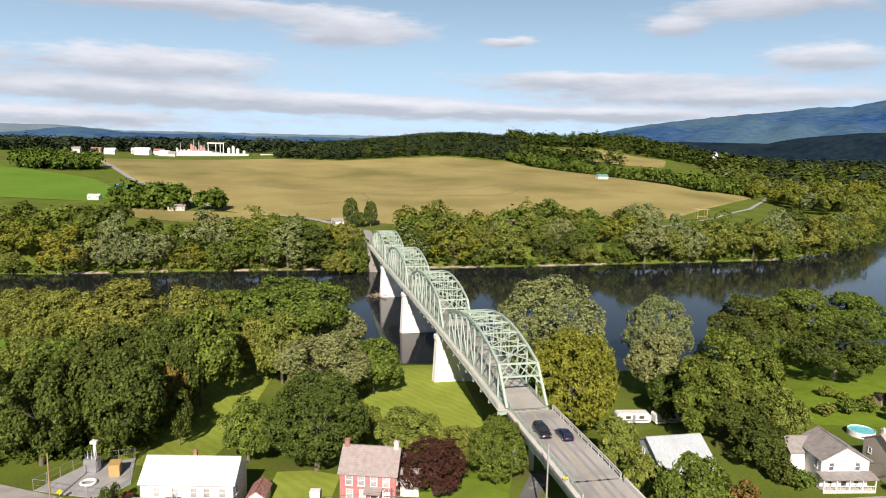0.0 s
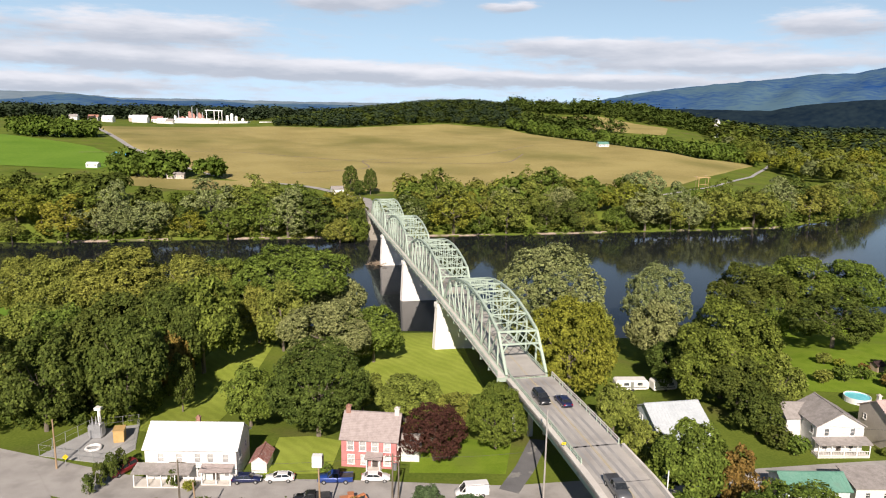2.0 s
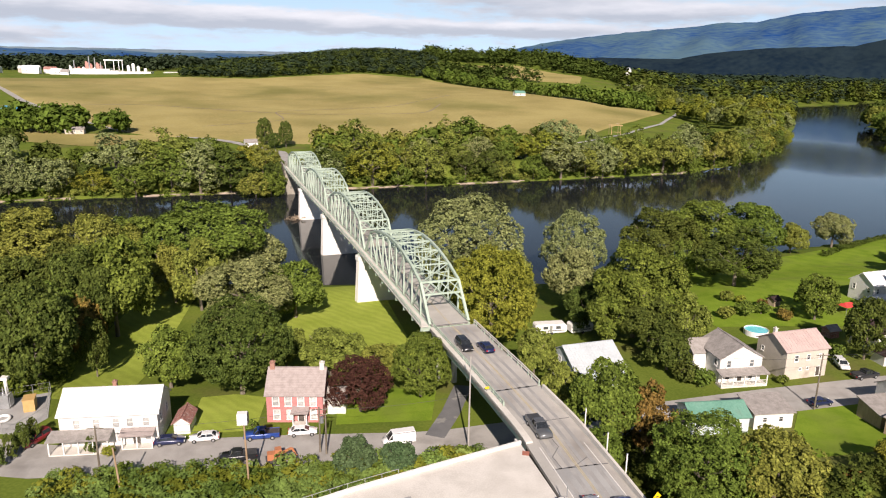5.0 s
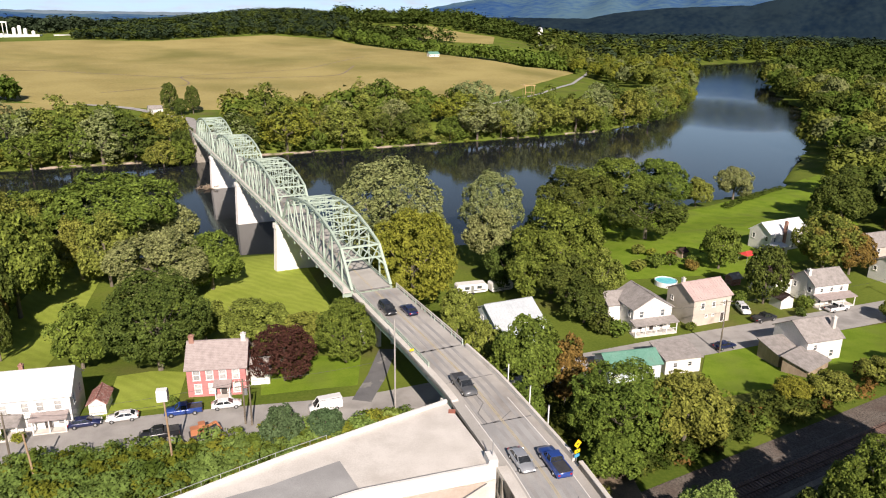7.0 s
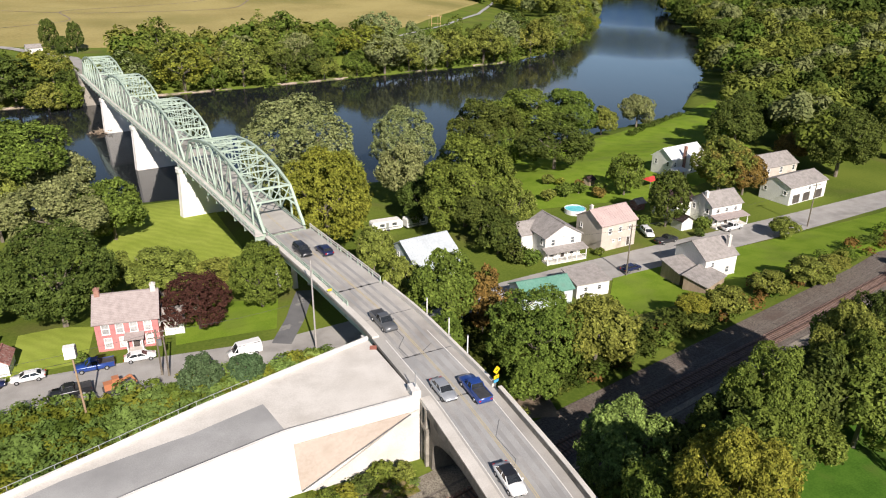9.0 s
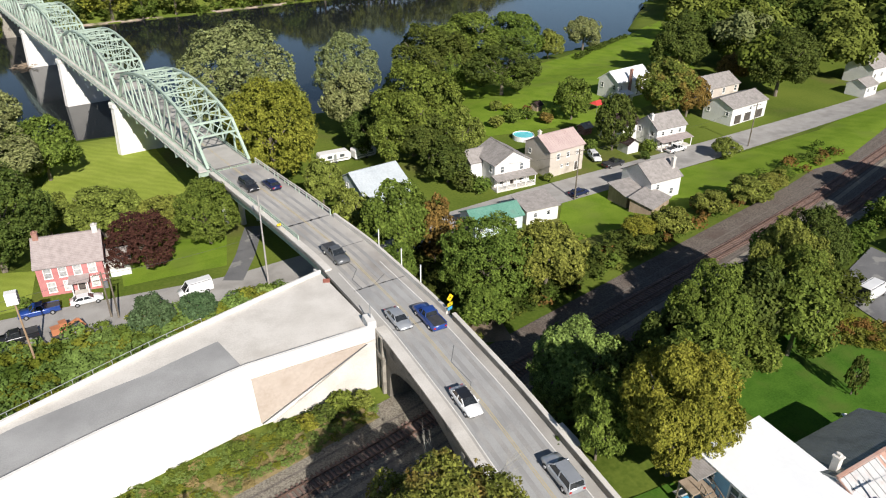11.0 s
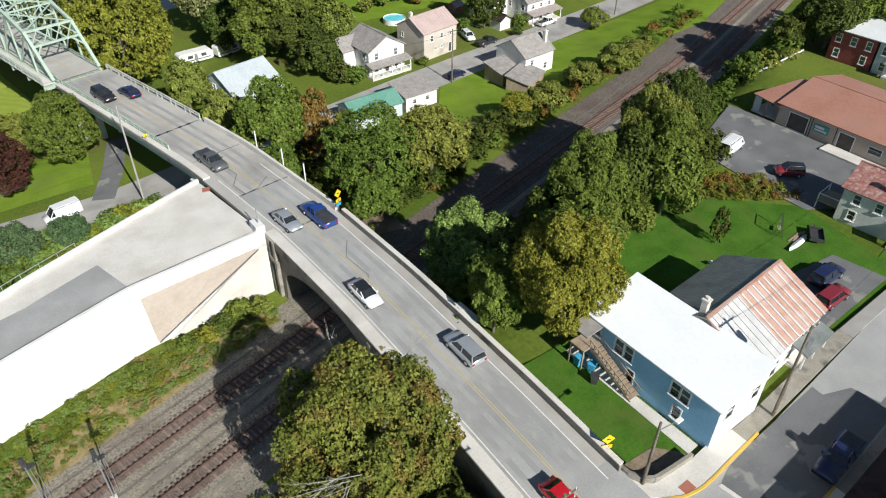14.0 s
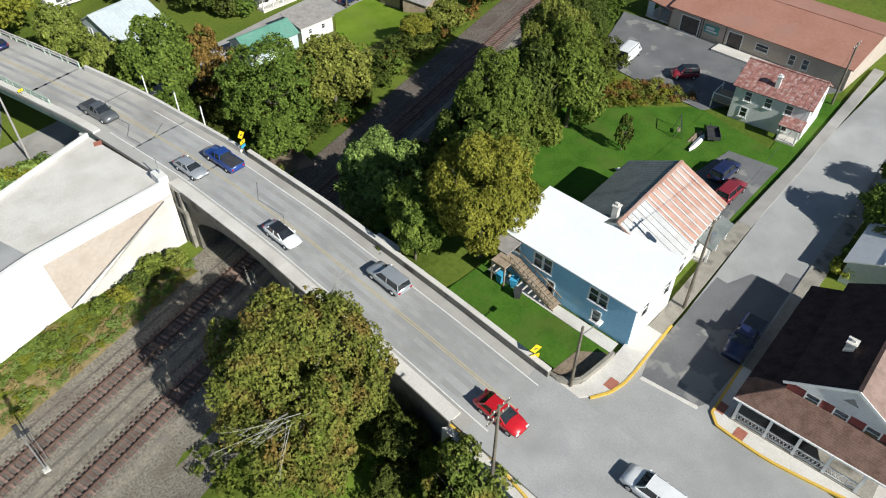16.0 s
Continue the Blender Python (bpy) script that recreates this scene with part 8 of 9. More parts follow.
# ---- ramp and road details ----
tri = [(8.0, 66.5, 2.4), (21.8, 67.45, 9.2), (7.6, 66.45, 9.1)]
setting("wall_5", Shape().add([(x, y, z) for x, y, z in tri] + [(x, y + 0.3, z) for x, y, z in tri], [(0, 1, 2), (5, 4, 3), (0, 3, 4, 1), (1, 4, 5, 2), (2, 5, 3, 0)]), M["tan"], "tan panel of the retaining wall above a sloping joint", "wall")
low = [(8.2, 66.4, 1.2), (23.0, 67.42, 1.2), (23.0, 67.42, 9.4), (22.0, 67.35, 9.25)]
setting("wall_6", Shape().add([(x, y, z) for x, y, z in low] + [(x, y + 0.3, z) for x, y, z in low], [(0, 1, 2, 3), (7, 6, 5, 4), (0, 4, 5, 1), (1, 5, 6, 2), (2, 6, 7, 3), (3, 7, 4, 0)]), M["concrete"], "pale beige lower panel of the retaining wall", "wall")
setting("trim_3", Shape().beam((8.1, 66.42, 2.3), (21.9, 67.36, 9.2), 0.1, 0.12), M["dark_asphalt"], "dark open joint across the retaining wall", "joint")
# Second dark line on the edge beam, again the parapet's shadow as colour.
edge_wall("gutter", RI + np.array([0.0, 0.42]), 2, 40, 0.26, -0.02, 0.41, "dark_asphalt", "dark line on the edge beam, laid as the parapet's shadow", 1)
s = Shape()
for k in range(8, 30, 1):
    q = RO[k]
    s.beam((q[0], q[1] + 0.15, ramp_z(k) + 0.4), (q[0], q[1] + 0.15, ramp_z(k) + 1.0), 0.06, 0.06)
    if k < 29:
        s.beam((q[0], q[1] + 0.15, ramp_z(k) + 0.98), (RO[k + 1][0], RO[k + 1][1] + 0.15, ramp_z(k + 1) + 0.98), 0.06, 0.06)
rl = thing("guard_rail", Matrix.Identity(4), "thin pale rail on the ramp's outer wall", "railing")
part("rail", s, M["metal"], rl)


def joint(y, w0, w1, width, name, mat="dark_asphalt"):
    i = int(np.argmin(abs(RC[:, 1] - y)))
    d = RT[i] * width / 2
    c0, c1 = RC[i] + RN[i] * w0, RC[i] + RN[i] * w1
    z = road_z(y)
    setting(name, Shape().prism([(c0 - d).tolist(), (c1 - d).tolist(), (c1 + d).tolist(), (c0 + d).tolist()], z - 0.04, z + 0.018), M[mat], "dark tarred joint across the carriageway", "joint")


joint(100.5, -3.4, 4.2, 0.4, "joint")
joint(89.5, -3.4, 4.2, 0.12, "joint_1")
joint(78.0, -3.4, 4.2, 0.2, "joint_2")
joint(66.5, -3.1, 3.1, 0.3, "joint_3")
joint(128.6, -3.6, 3.6, 0.35, "joint_4")
for k, line in enumerate(([(25.0, 87.6), (25.9, 82.7), (24.4, 80.2), (24.9, 77.5), (26.8, 77.9), (29.0, 79.9)], [(26.2, 90.0), (25.0, 87.6), (23.6, 86.0)], [(30.6, 61.0), (28.9, 58.2), (29.3, 54.0), (27.2, 50.5)])):
    s = Shape()
    for q0, q1 in zip(line, line[1:]):
        s.beam((*q0, road_z(q0[1]) + 0.012), (*q1, road_z(q1[1]) + 0.012), 0.09, 0.024)
    setting("joint_%d" % (k + 5), s, M["dark_asphalt"], "thin tarred crack in the carriageway", "joint")
# kerb paint and corner pads
for nm, line in (("kerb_2", [(34.1, 16.05), (35.8, 15.15), (37.5, 14.85), (39.1, 14.9), (42.4, 15.2), (46.2, 15.5)]), ("kerb_3", [(43.1, -14), (41.1, -6), (40.0, -1.3), (39.3, 2.6), (39.3, 6.9), (40.2, 7.9), (42.4, 8.1), (46.5, 8.5)]), ("kerb_4", [(23.6, 23), (24.0, 19.5), (23.2, 14.0), (22.0, 10.0)])):
    p = resample(line, 24)
    s = Shape()
    for k in range(23):
        s.beam((*p[k], 10.2), (*p[k + 1], 10.2), 0.22, 0.22)
    setting(nm, s, M["kerb_yellow"], "yellow painted kerb at the street corner", "kerb")
M["pad"] = material("brick_red_pad", (0.3, 0.1, 0.07), (0.4, 0.15, 0.1), 2.0, 0.8)
for k, (x, y) in enumerate(((36.6, 15.6), (41.2, 7.6), (39.9, 5.2))):
    setting("pad" if k == 0 else f"pad_{k}", Shape().box(x - 0.6, y - 0.45, 10.2, x + 0.6, y + 0.45, 10.275), M["pad"], "red tactile paving pad at the kerb", "paving pad")
setting("pad_3", Shape().prism([(20.5, 81.1), (21.4, 80.8), (21.7, 81.8), (20.8, 82.1)], 10.5, 10.72), M["pad"], "small faded red patch on the ramp", "paving pad")
slab_poly("pavement_5", [(20.5, -20), (24.2, -20), (24.2, 22), (23.0, 23)], 6.0, 10.2, "concrete", "concrete pavement beside the road", "pavement")
for k, (a, b) in enumerate((([(-330, 640), (-200, 700), (-60, 640), (60, 650), (80, 720)], 0.9), ([(-120, 560), (-60, 600), (-80, 660), (30, 700), (100, 800)], 0.7))):
    p = resample(a, 60)
    for _ in range(6):
        p[1:-1] = (p[:-2] + 2 * p[1:-1] + p[2:]) / 4
    strip(f"track_{k + 1}", p, b, 1.12, M["bank"], "worn wheel track through the crop", "track", 60, 2)

# ---- garden things ----
M["pool_water"] = material("pool_water", (0.1, 0.55, 0.62), (0.2, 0.68, 0.72), 0.8, 0.08)
root = thing("swimming_pool", pose(91.3, 145.2, 0), "round above-ground pool with turquoise water", "pool")
n = 28
ring = [(2.75 * math.cos(2 * math.pi * k / n), 2.75 * math.sin(2 * math.pi * k / n)) for k in range(n)]
inner = [(x * 0.955, y * 0.955) for x, y in ring]
s = Shape()
vs = [(*p, z) for rg, z in ((ring, -0.2), (ring, 1.2), (inner, 1.2), (inner, 0.1)) for p in rg]
s.add(vs, [(j * n + k, j * n + (k + 1) % n, (j + 1) * n + (k + 1) % n, (j + 1) * n + k) for j in range(3) for k in range(n)])
part("wall", s, M["white_roof"], root)
part("water", Shape().prism(inner, 0.9, 1.0), M["pool_water"], root, "turquoise water")


def camper(x, y, heading, length, label):
    root = thing("camper_trailer", pose(x, y, gz(x, y), 0, 0, heading), label, "camper", "campers")
    h, w = length / 2, 1.2
    part("body", loft([[(-h, -w, 0.7), (-h, -w, 2.4), (-h, w, 2.4), (-h, w, 0.7)], [(-h + 0.3, -w, 0.5), (-h + 0.3, -w, 2.8), (-h + 0.3, w, 2.8), (-h + 0.3, w, 0.5)],
                       [(h - 0.6, -w, 0.5), (h - 0.6, -w, 2.8), (h - 0.6, w, 2.8), (h - 0.6, w, 0.5)], [(h, -w, 0.8), (h, -w, 2.2), (h, w, 2.2), (h, w, 0.8)]]), M["trim_white"], root)
    for u in (-h * 0.5, h * 0.3):
        part("window", Shape().box(u, -w - 0.03, 1.5, u + 1.2, -w + 0.02, 2.2), M["glass"], root)
    part("door", Shape().box(-0.4, -w - 0.03, 0.6, 0.3, -w + 0.02, 2.4), M["metal"], root)
    part("stripe", Shape().box(-h + 0.3, -w - 0.02, 1.0, h - 0.6, -w + 0.01, 1.2), M["paint_grey"], root)
    for sd in (-1, 1):
        t = part("wheel", Shape().tube((0.2, sd * 1.0, 0.36), (0.2, sd * 1.22, 0.36), 0.36, 0.36, 12), M["tyre"], root)


camper(45.0, 157.0, 4, 8.0, "white camper trailer parked under trees")
camper(52.6, 157.0, 12, 6.0, "white camper with dark windows under trees")
house("shed", "small red-brown garden shed", "shed", 107.0, 141.0, 0, 10, 2.6, 2.6, 1.9, 2.7, "rust_roof", "grey_shingle", group="sheds")
house("shed", "little dark garden hut near flower beds", "shed", 106.2, 162.5, 0, 20, 2.2, 2.2, 1.8, 2.5, "wood", "dark_roof", group="sheds")
root = thing("gazebo", pose(122.5, 157.0, 0, 0, 0, 15), "red canopy shelter on thin posts", "canopy")
for u, w in ((-1.8, -1.4), (1.8, -1.4), (1.8, 1.4), (-1.8, 1.4)):
    part("post", Shape().box(u - 0.05, w - 0.05, 0, u + 0.05, w + 0.05, 2.2), M["metal"], root)
M["canopy"] = material("red_canvas", (0.5, 0.03, 0.03), (0.62, 0.06, 0.05), 1.0, 0.8)
part("canopy", Shape().add([(-2.1, -1.7, 2.15), (2.1, -1.7, 2.15), (2.1, 1.7, 2.15), (-2.1, 1.7, 2.15), (-1, 0, 3.0), (1, 0, 3.0)], [(0, 1, 5, 4), (1, 2, 5), (2, 3, 4, 5), (3, 0, 4), (3, 2, 1, 0)]), M["canopy"], root)
root = thing("trailer", pose(77.6, 29.0, BLOCK + 0.1, 0, 0, 35), "small dark open utility trailer on the lawn", "trailer")
part("bed", Shape().box(-1.3, -0.8, 0.45, 1.3, 0.8, 0.55), M["dark_metal"], root)
for u, w, a, b in ((-1.3, -0.8, 1.3, -0.75), (-1.3, 0.75, 1.3, 0.8), (-1.3, -0.8, -1.25, 0.8), (1.25, -0.8, 1.3, 0.8)):
    part("side", Shape().box(u, w, 0.5, a, b, 0.95), M["dark_metal"], root)
part("drawbar", Shape().beam((1.3, 0, 0.5), (2.6, 0, 0.45), 0.1, 0.1), M["dark_metal"], root)
for sd in (-1, 1):
    part("wheel", Shape().tube((0, sd * 0.82, 0.32), (0, sd * 1.0, 0.32), 0.32, 0.32, 12), M["tyre"], root)
root = thing("garden_bench", pose(60.2, 31.3, BLOCK + 0.1, 0, 0, 30), "pale wooden bench on the lawn", "bench")
part("seat", Shape().box(-0.8, -0.25, 0.4, 0.8, 0.25, 0.46), M["wood"], root)
part("backrest", Shape().box(-0.8, 0.22, 0.5, 0.8, 0.28, 0.95), M["trim_white"], root)
for u in (-0.7, 0.7):
    part("leg", Shape().box(u - 0.05, -0.22, 0, u + 0.05, 0.22, 0.4), M["wood"], root)
for k, (x, y, c) in enumerate(((39.3, 31.0, "sign_blue"), (39.8, 29.6, "sign_blue"), (38.9, 28.4, "dark_metal"))):
    root = thing("rubbish_bin", pose(x, y, BLOCK + 0.1, 0, 0, 20 * k), "plastic wheeled bin below an outside stair", "bin", "bins")
    part("body", loft([[(-0.28, -0.28, 0), (0.28, -0.28, 0), (0.28, 0.28, 0), (-0.28, 0.28, 0)], [(-0.36, -0.36, 1.0), (0.36, -0.36, 1.0), (0.36, 0.36, 1.0), (-0.36, 0.36, 1.0)]]), M[c], root)
    part("lid", Shape().box(-0.4, -0.4, 1.0, 0.4, 0.42, 1.08), M[c], root)
root = thing("tractor", pose(-13.6, 99.6, 0.1, 0, 0, 12), "rusty orange tracked machine beside the street", "machine")
part("body", Shape().box(-1.6, -0.6, 0.7, 0.6, 0.6, 1.7).box(-0.4, -0.55, 1.7, 0.6, 0.55, 2.3), M["paint_orange"], root)
part("boom", Shape().beam((0.6, 0, 1.4), (2.2, 0, 2.0), 0.3, 0.35).beam((2.2, 0, 2.0), (2.9, 0, 0.6), 0.25, 0.3), M["paint_orange"], root)
for sd in (-1, 1):
    part("crawler", Shape().box(-1.8, sd * 0.75 - 0.22, 0, 0.9, sd * 0.75 + 0.22, 0.7), M["dark_metal"], root)

# ---- fenced substation by the street ----
slab_poly("pavement_6", [(-70, 114), (-57, 111.5), (-54.5, 117), (-58, 127), (-66, 124)], -1.0, 0.1, "asphalt", "grey stone yard of a small substation", "yard")
fence = thing("fence", Matrix.Identity(4), "grey wire fence round a substation", "fence")
loop = [(-70, 114), (-57, 111.5), (-54.5, 117), (-58, 127), (-66, 124), (-70, 114)]
for k in range(5):
    (x0, y0), (x1, y1) = loop[k], loop[k + 1]
    m = max(2, int(math.hypot(x1 - x0, y1 - y0) / 2.5))
    for j in range(m):
        x, y = x0 + (x1 - x0) * j / m, y0 + (y1 - y0) * j / m
        part("post", Shape().box(x - 0.04, y - 0.04, -0.5, x + 0.04, y + 0.04, 2.2), M["metal"], fence)
    part("rail", Shape().beam((x0, y0, 2.15), (x1, y1, 2.15), 0.05, 0.05).beam((x0, y0, 1.1), (x1, y1, 1.1), 0.03, 0.03), M["metal"], fence)
root = thing("transformer", pose(-63.5, 121.5, 0.1), "grey substation transformer with tall insulators", "transformer")
part("tank", Shape().box(-1.1, -0.8, 0.1, 1.1, 0.8, 2.6), M["metal"], root)
for u in (-0.7, 0, 0.7):
    part("bushing", Shape().tube((u, 0, 2.6), (u, 0, 4.0), 0.14, 0.06, 8), M["metal"], root)
part("tower", Shape().tube((0.2, 0.9, 0), (0.2, 0.9, 5.2), 0.35, 0.3, 10).box(-0.4, 0.3, 5.0, 0.8, 1.5, 5.5), M["trim_white"], root)
for u in (-1.3, 1.15):
    part("radiator", Shape().box(u, -0.7, 0.4, u + 0.15, 0.7, 2.2), M["metal"], root)
M["box_tan"] = material("tan_box", (0.45, 0.28, 0.1), (0.52, 0.34, 0.14), 1.0, 0.7)
root = thing("equipment_box", pose(-58.8, 120.5, 0.1, 0, 0, 15), "tan steel equipment cabinet", "cabinet")
part("body", Shape().box(-0.9, -1.2, 0, 0.9, 1.2, 2.2), M["box_tan"], root)
part("roof", Shape().box(-1.0, -1.3, 2.2, 1.0, 1.3, 2.3), M["box_tan"], root)
root = thing("cable_drum", pose(-61.8, 116.6, 0.2), "white ring of coiled cable lying flat", "coil")
vs = [(1.2 * (1 + 0.22 * math.cos(b)) * math.cos(a), 1.2 * (1 + 0.22 * math.cos(b)) * math.sin(a), 0.2 + 0.25 * math.sin(b)) for a in np.linspace(0, 2 * math.pi, 17)[:-1] for b in np.linspace(0, 2 * math.pi, 9)[:-1]]
part("coil", Shape().add(vs, [((i * 8 + j), ((i + 1) % 16) * 8 + j, ((i + 1) % 16) * 8 + (j + 1) % 8, i * 8 + (j + 1) % 8) for i in range(16) for j in range(8)]), M["trim_white"], root)

# ---- far side: farm, works and houses ----
def far_house(x, y, L, W, e, r, wall, roof, rot, label, name="farmhouse", base=None):
    house(name, label, "house" if "house" in name else "building", x, y, gz(x, y) if base is None else base, rot, L, W, e, r, wall, roof, front=row(max(2, int(L / 4)), L, e * 0.45, 1.0, 1.2), group="far buildings")


far_house(-75, 473, 8, 6, 3.6, 5.4, "white_siding", "grey_shingle", 20, "small white house beside the far road")
far_house(-287, 612, 18, 9, 4.0, 6.0, "pale_siding", "sign_blue", -8, "long barn with a blue roof", "farm_barn")
far_house(-262, 604, 7, 6, 3.0, 4.4, "white_siding", "white_roof", -8, "small white wooden farm shed", "farm_shed")
far_house(-282, 556, 9, 6, 3.0, 4.4, "white_siding", "white_roof", 0, "low white shed in a pasture", "farm_shed")
far_house(-203, 516, 12, 7, 3.2, 4.8, "beige_siding", "grey_shingle", 10, "farm buildings with grey roofs between trees")
far_house(172, 792, 12, 8, 4.0, 6.4, "white_siding", "green_roof", 10, "white cottage with a green roof at the field's edge")
far_house(-505, 1052, 16, 10, 6, 9, "white_siding", "white_roof", 0, "white farmhouse on the skyline")
far_house(-468, 1070, 22, 12, 7, 11, "white_siding", "white_roof", 5, "large white barn on the skyline", "farm_barn")
far_house(-428, 1062, 15, 10, 5, 8, "white_siding", "white_roof", -5, "white farm building on the skyline")
far_house(218, 143, 12, 9, 5.4, 8.2, "white_siding", "grey_shingle", 10, "white house far along the street")
far_house(204, 134.5, 7, 6, 3.4, 5.0, "white_siding", "grey_shingle", 10, "white outbuilding far along the street", "outbuilding")
far_house(64, 1, 7, 6, 2.8, 4.2, "pale_siding", "white_roof", 3, "small pale shed behind a corner house", "shed", B)
for x, y, L, e, wall, roof in ((-560, 1065, 12, 5, "white_siding", "grey_shingle"), (-536, 1075, 14, 5, "beige_siding", "brown_roof"), (-520, 1040, 10, 4, "white_siding", "dark_roof"),
                              (-448, 1092, 16, 6, "white_siding", "rust_roof"), (-410, 1052, 10, 4, "white_siding", "grey_shingle"), (-486, 1100, 12, 6, "tan_siding", "white_roof")):
    far_house(x, y, L, 9, e, e + 3.5, wall, roof, 8, "small house in a village on the skyline")
works = thing("factory", pose(-385, 1090, gz(-385, 1090)), "white factory halls with a red tower block", "factory")
for x0, x1, y0, h in ((-56, -8, 0, 4.6), (-8, 40, -1, 5.2), (40, 84, 1, 4.2), (100, 128, 8, 4), (-30, 22, 18, 7)):
    part("hall", Shape().box(x0, y0, -3, x1, y0 + 15, h).box(x0 - 0.4, y0 - 0.4, h, x1 + 0.4, y0 + 15.4, h + 0.5), M["white_siding"], works, "long low white hall")
f_rng = random.Random(31)
for k in range(9):
    x0, w, h = -34 + 5.2 * k + f_rng.uniform(-1.5, 1.5), f_rng.uniform(3, 6.5), f_rng.uniform(7, 15) + (6 if k in (4, 5) else 0)
    part("tower", Shape().box(x0, 22, 0, x0 + w, 22 + w, h).box(x0 + 0.3, 22.3, h, x0 + w * 0.6, 22 + w * 0.6, h + 1.8), M["faded_brick" if k % 3 else "white_siding"], works, "faded red process tower" if k % 3 else "white process tower")
for x0, h in ((-28, 19), (-7, 25), (1, 23), (9, 17)):
    part("chimney", Shape().tube((x0, 21, 0), (x0, 21, h), 0.9, 0.7, 10), M["metal"], works)
for x0 in (14, 26, 38):
    part("pipe_leg", Shape().beam((x0, 25, 0), (x0, 25, 20), 1.0, 1.0), M["trim_white"], works)
part("pipe_bridge", Shape().beam((12, 25, 20), (39, 25, 20), 1.4, 1.6).beam((33, 25, 20), (33, 25, 4), 0.8, 0.8), M["trim_white"], works, "white pipe bridge")
for x0, h in ((46, 12), (53, 15), (60, 11), (70, 8)):
    part("silo", Shape().tube((x0, 26, 0), (x0, 26, h), 2.4, 2.4, 14).tube((x0, 26, h), (x0, 26, h + 1.4), 2.4, 0.5, 14), M["trim_white"], works)
root = thing("silo", pose(395, 1040, gz(395, 1040)), "tall pale concrete farm silo with a domed top", "silo")
part("shaft", Shape().tube((0, 0, -3), (0, 0, 24), 4, 4, 16), M["white_concrete"], root)
part("dome", Shape().tube((0, 0, 24), (0, 0, 26), 4, 3, 16).tube((0, 0, 26), (0, 0, 27.5), 3, 0.8, 16), M["metal"], root)
far_house(410, 1035, 26, 14, 7, 12, "white_siding", "white_roof", 10, "white barn beside a silo", "farm_barn")

# driftwood at a pier
d_rng = random.Random(8)
root = thing("driftwood", pose(*(B0 + BD * 172.5 - BN * 7.8).to_2d(), -5.3), "tangle of grey driftwood against a bridge pier", "driftwood")
s = Shape()
for k in range(70):
    a, r0 = d_rng.uniform(0, 6.28), d_rng.uniform(0, 3.2)
    p = Vector((r0 * math.cos(a) * 1.4, r0 * math.sin(a), d_rng.uniform(-0.2, 1.3)))
    q = p + Vector((d_rng.uniform(-2.5, 2.5), d_rng.uniform(-2.5, 2.5), d_rng.uniform(-0.6, 0.6)))
    s.tube(p, q, d_rng.uniform(0.06, 0.22), 0.05, 5)
part("branches", s, M["wood"], root)["kind"] = "stuff"

# ---- small things on the back lawn ----
root = thing("canoe", pose(75.2, 29.7, BLOCK + 0.1, 0, 0, 5), "white upturned canoe lying on the grass", "canoe")
vs, fs = [], []
for k in range(11):
    f = k / 10
    w = 0.42 * math.sin(math.pi * min(max(f, 0.02), 0.98)) ** 0.6
    for a in range(7):
        b = math.pi * a / 6
        vs.append(((f - 0.5) * 4.8, w * math.cos(b), 0.03 + (0.4 - 0.12 * math.sin(math.pi * f)) * math.sin(b)))
    if k:
        q = 7 * (k - 1)
        fs += [(q + m, q + m + 1, q + 8 + m, q + 7 + m) for m in range(6)]
part("hull", Shape().add(vs, fs), M["trim_white"], root)
part("keel", Shape().beam((-2.2, 0, 0.33), (2.2, 0, 0.33), 0.05, 0.06), M["metal"], root)
for k, (x, y, a) in enumerate(((76.3, 30.5, 12), (76.8, 30.2, 20), (75.8, 30.7, 5))):
    root = thing("plank", pose(x, y, BLOCK + 0.12, 0, 0, a), "weathered timber plank lying on the grass", "plank", "planks")
    part("board", Shape().box(-1.3, -0.12, 0, 1.3, 0.12, 0.06), M["wood"], root)
root = thing("garden_swing", pose(75.4, 32.6, BLOCK + 0.1, 0, 0, 30), "thin dark metal swing frame on the lawn", "swing")
for u in (-1.2, 1.2):
    for w in (-0.6, 0.6):
        part("leg", Shape().beam((u, w, -0.1), (u, 0, 2.1), 0.06, 0.06), M["dark_metal"], root)
part("top_bar", Shape().beam((-1.25, 0, 2.1), (1.25, 0, 2.1), 0.07, 0.07), M["dark_metal"], root)
part("seat", Shape().box(-0.5, -0.2, 0.55, 0.5, 0.2, 0.6), M["wood"], root)
for u in (-0.45, 0.45):
    part("chain", Shape().beam((u, 0, 0.6), (u, 0, 2.08), 0.02, 0.02), M["metal"], root)
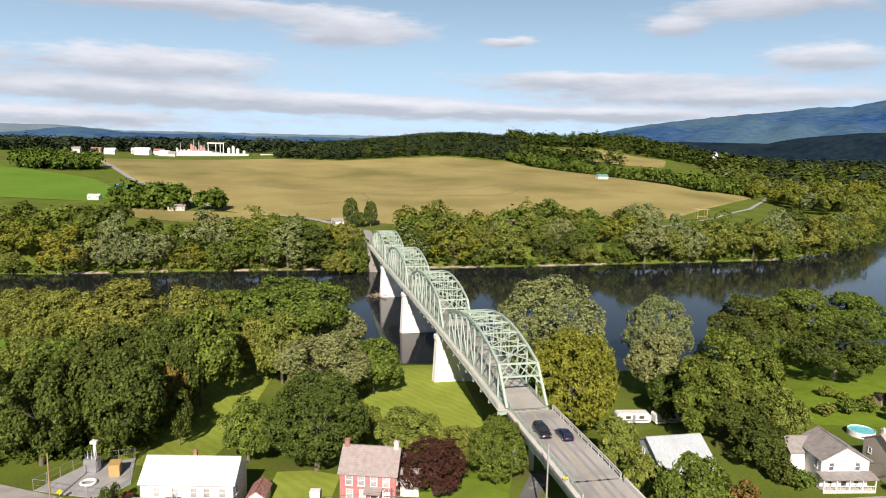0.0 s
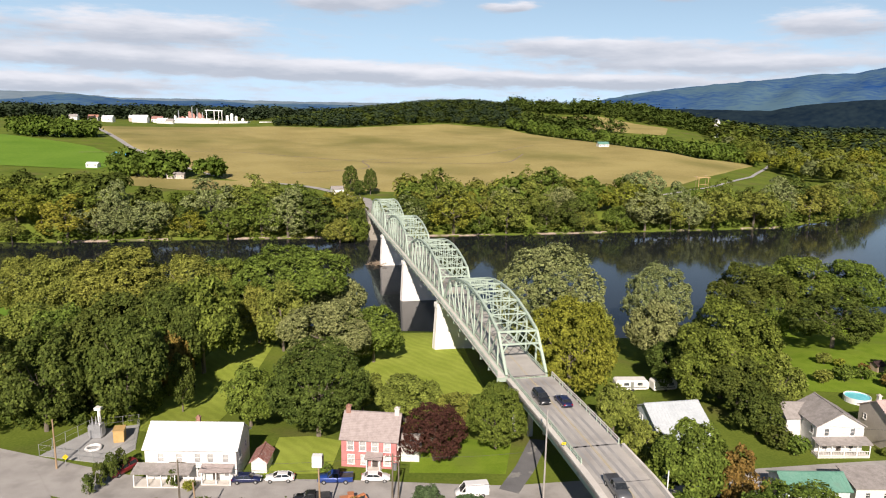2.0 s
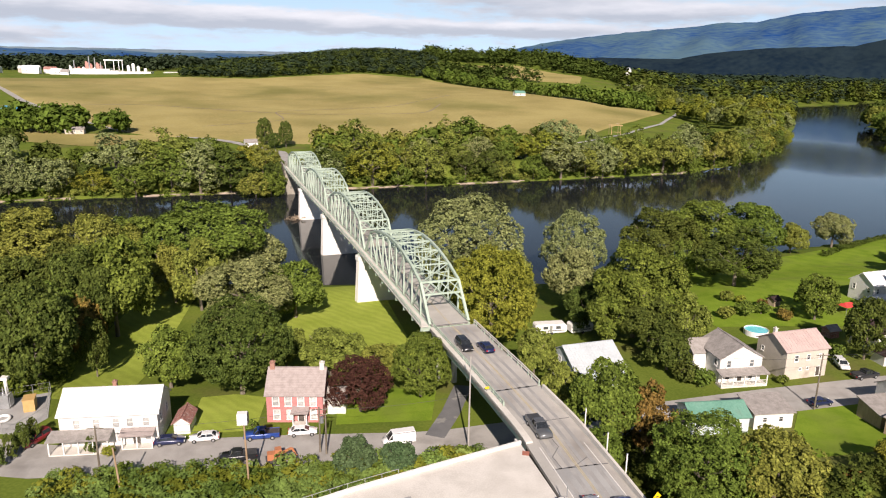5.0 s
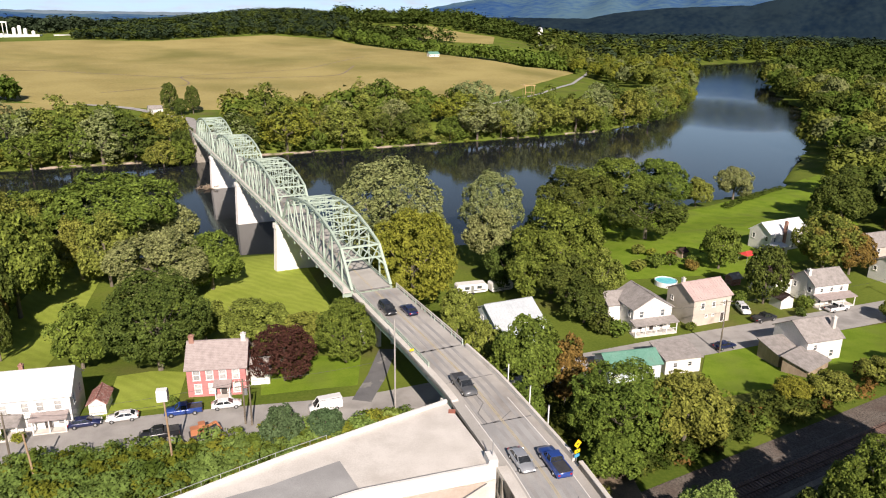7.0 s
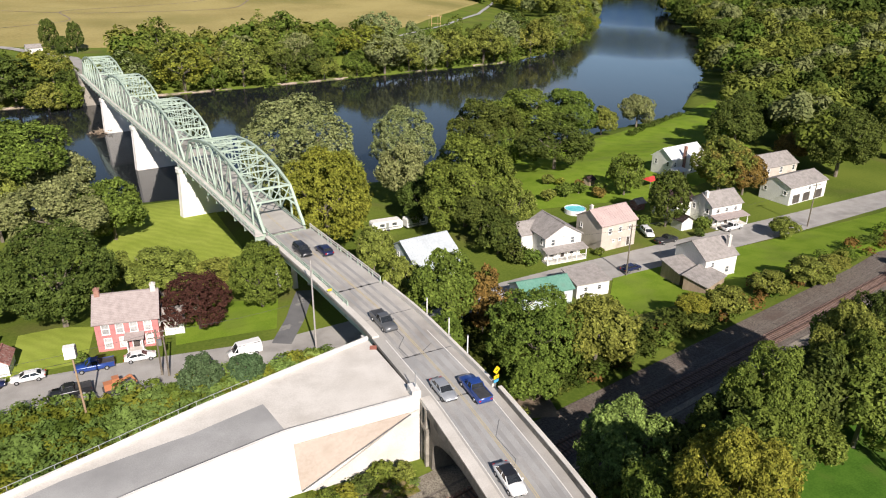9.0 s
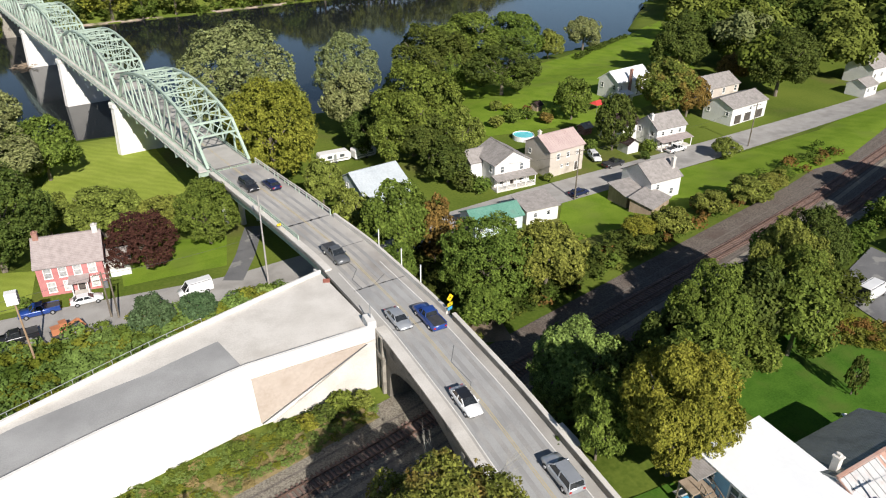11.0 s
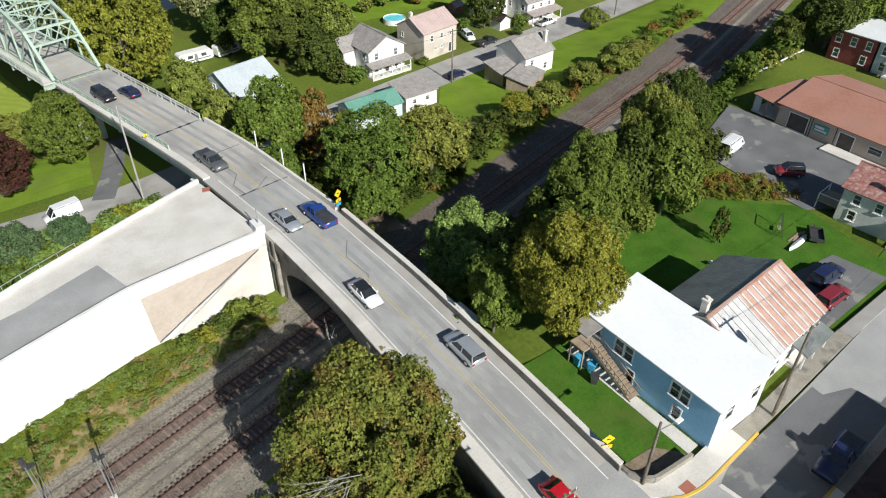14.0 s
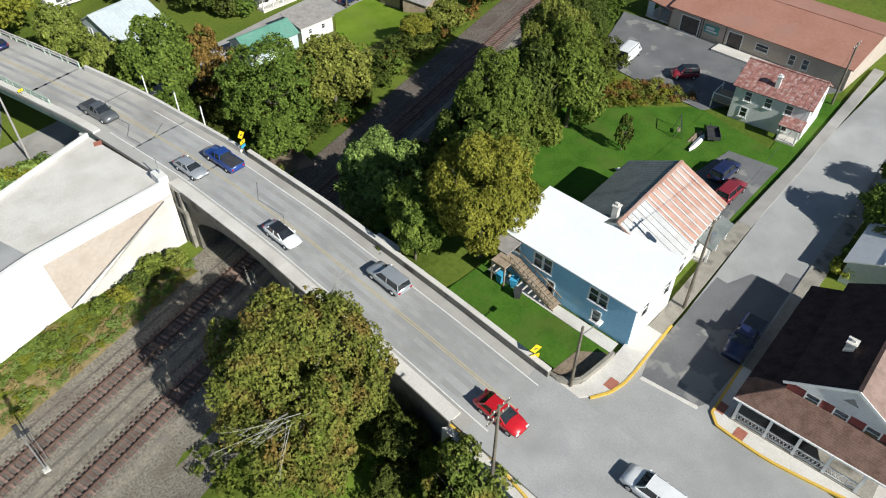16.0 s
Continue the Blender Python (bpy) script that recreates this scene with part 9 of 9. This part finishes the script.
root = thing("lawn_chair", pose(63.0, 33.2, BLOCK + 0.1, 0, 0, 160), "folding lawn chair with white webbing", "chair")
part("seat", Shape().box(-0.3, -0.3, 0.38, 0.3, 0.3, 0.43), M["trim_white"], root)
part("backrest", Shape().beam((0, 0.3, 0.42), (0, 0.55, 1.0), 0.58, 0.05, up=(0, 1, 0)), M["trim_white"], root)
for u in (-0.28, 0.28):
    for w in (-0.28, 0.28):
        part("leg", Shape().beam((u, w, -0.05), (u, w, 0.4), 0.035, 0.035), M["metal"], root)
utility_pole(246.0, 267.5, 13.0, "pole_wood", 2, label="tall wooden pole with two crossarms by the river")
# wooden power-line frames on both sides of the river
def power_frame(x, y, head, half, rot, mat, label):
    z = gz(x, y)
    root = thing("power_frame", pose(x, y, z, 0, 0, rot), label, "power pole", "power frames")
    top = head - z
    for u in (-half, half):
        part("pole", Shape().tube((u, 0, -0.6), (u, 0, top + 0.3), 0.26, 0.18, 8), M[mat], root)
    part("crossarm", Shape().box(-half - 1.3, -0.22, top - 0.25, half + 1.3, 0.22, top + 0.12), M["bare_wood"] if mat == "wood" else M[mat], root, "pale timber crossarm")
    part("brace", Shape().beam((-half, 0, top - 5.2), (half, 0, top - 5.2), 0.16, 0.22), M[mat], root)
    for u in (-half - 0.9, 0, half + 0.9):
        part("insulator", Shape().tube((u, 0, top - 0.9), (u, 0, top - 0.2), 0.13, 0.1, 8), M["dark_metal"], root)


M["new_pole"] = material("yellow_treated_timber", (0.42, 0.27, 0.13), (0.55, 0.37, 0.19), 1.5, 0.85, bump=0.2, stretch=(1, 1, 0.2))
power_frame(244.2, 263.6, 10.4, 3.4, 22, "wood", "weathered wooden power-line frame with a pale crossarm")
power_frame(187.5, 509.0, 16.2, 3.2, -20, "new_pole", "yellowish timber power-line frame beside a field")
# low clipped hedge at the end of the riverside lawn
pts = scatter(41, 150, 215, 205, 262, 1.5, lambda x, y: abs((y - 219) - (x - 158) * 0.62) < 1.4 and 158 < x < 205, 0.8, 1.2)
woods("bushes", pts, "dark", 120, "low dark hedge along a riverside lawn", 0.24, 0.9)
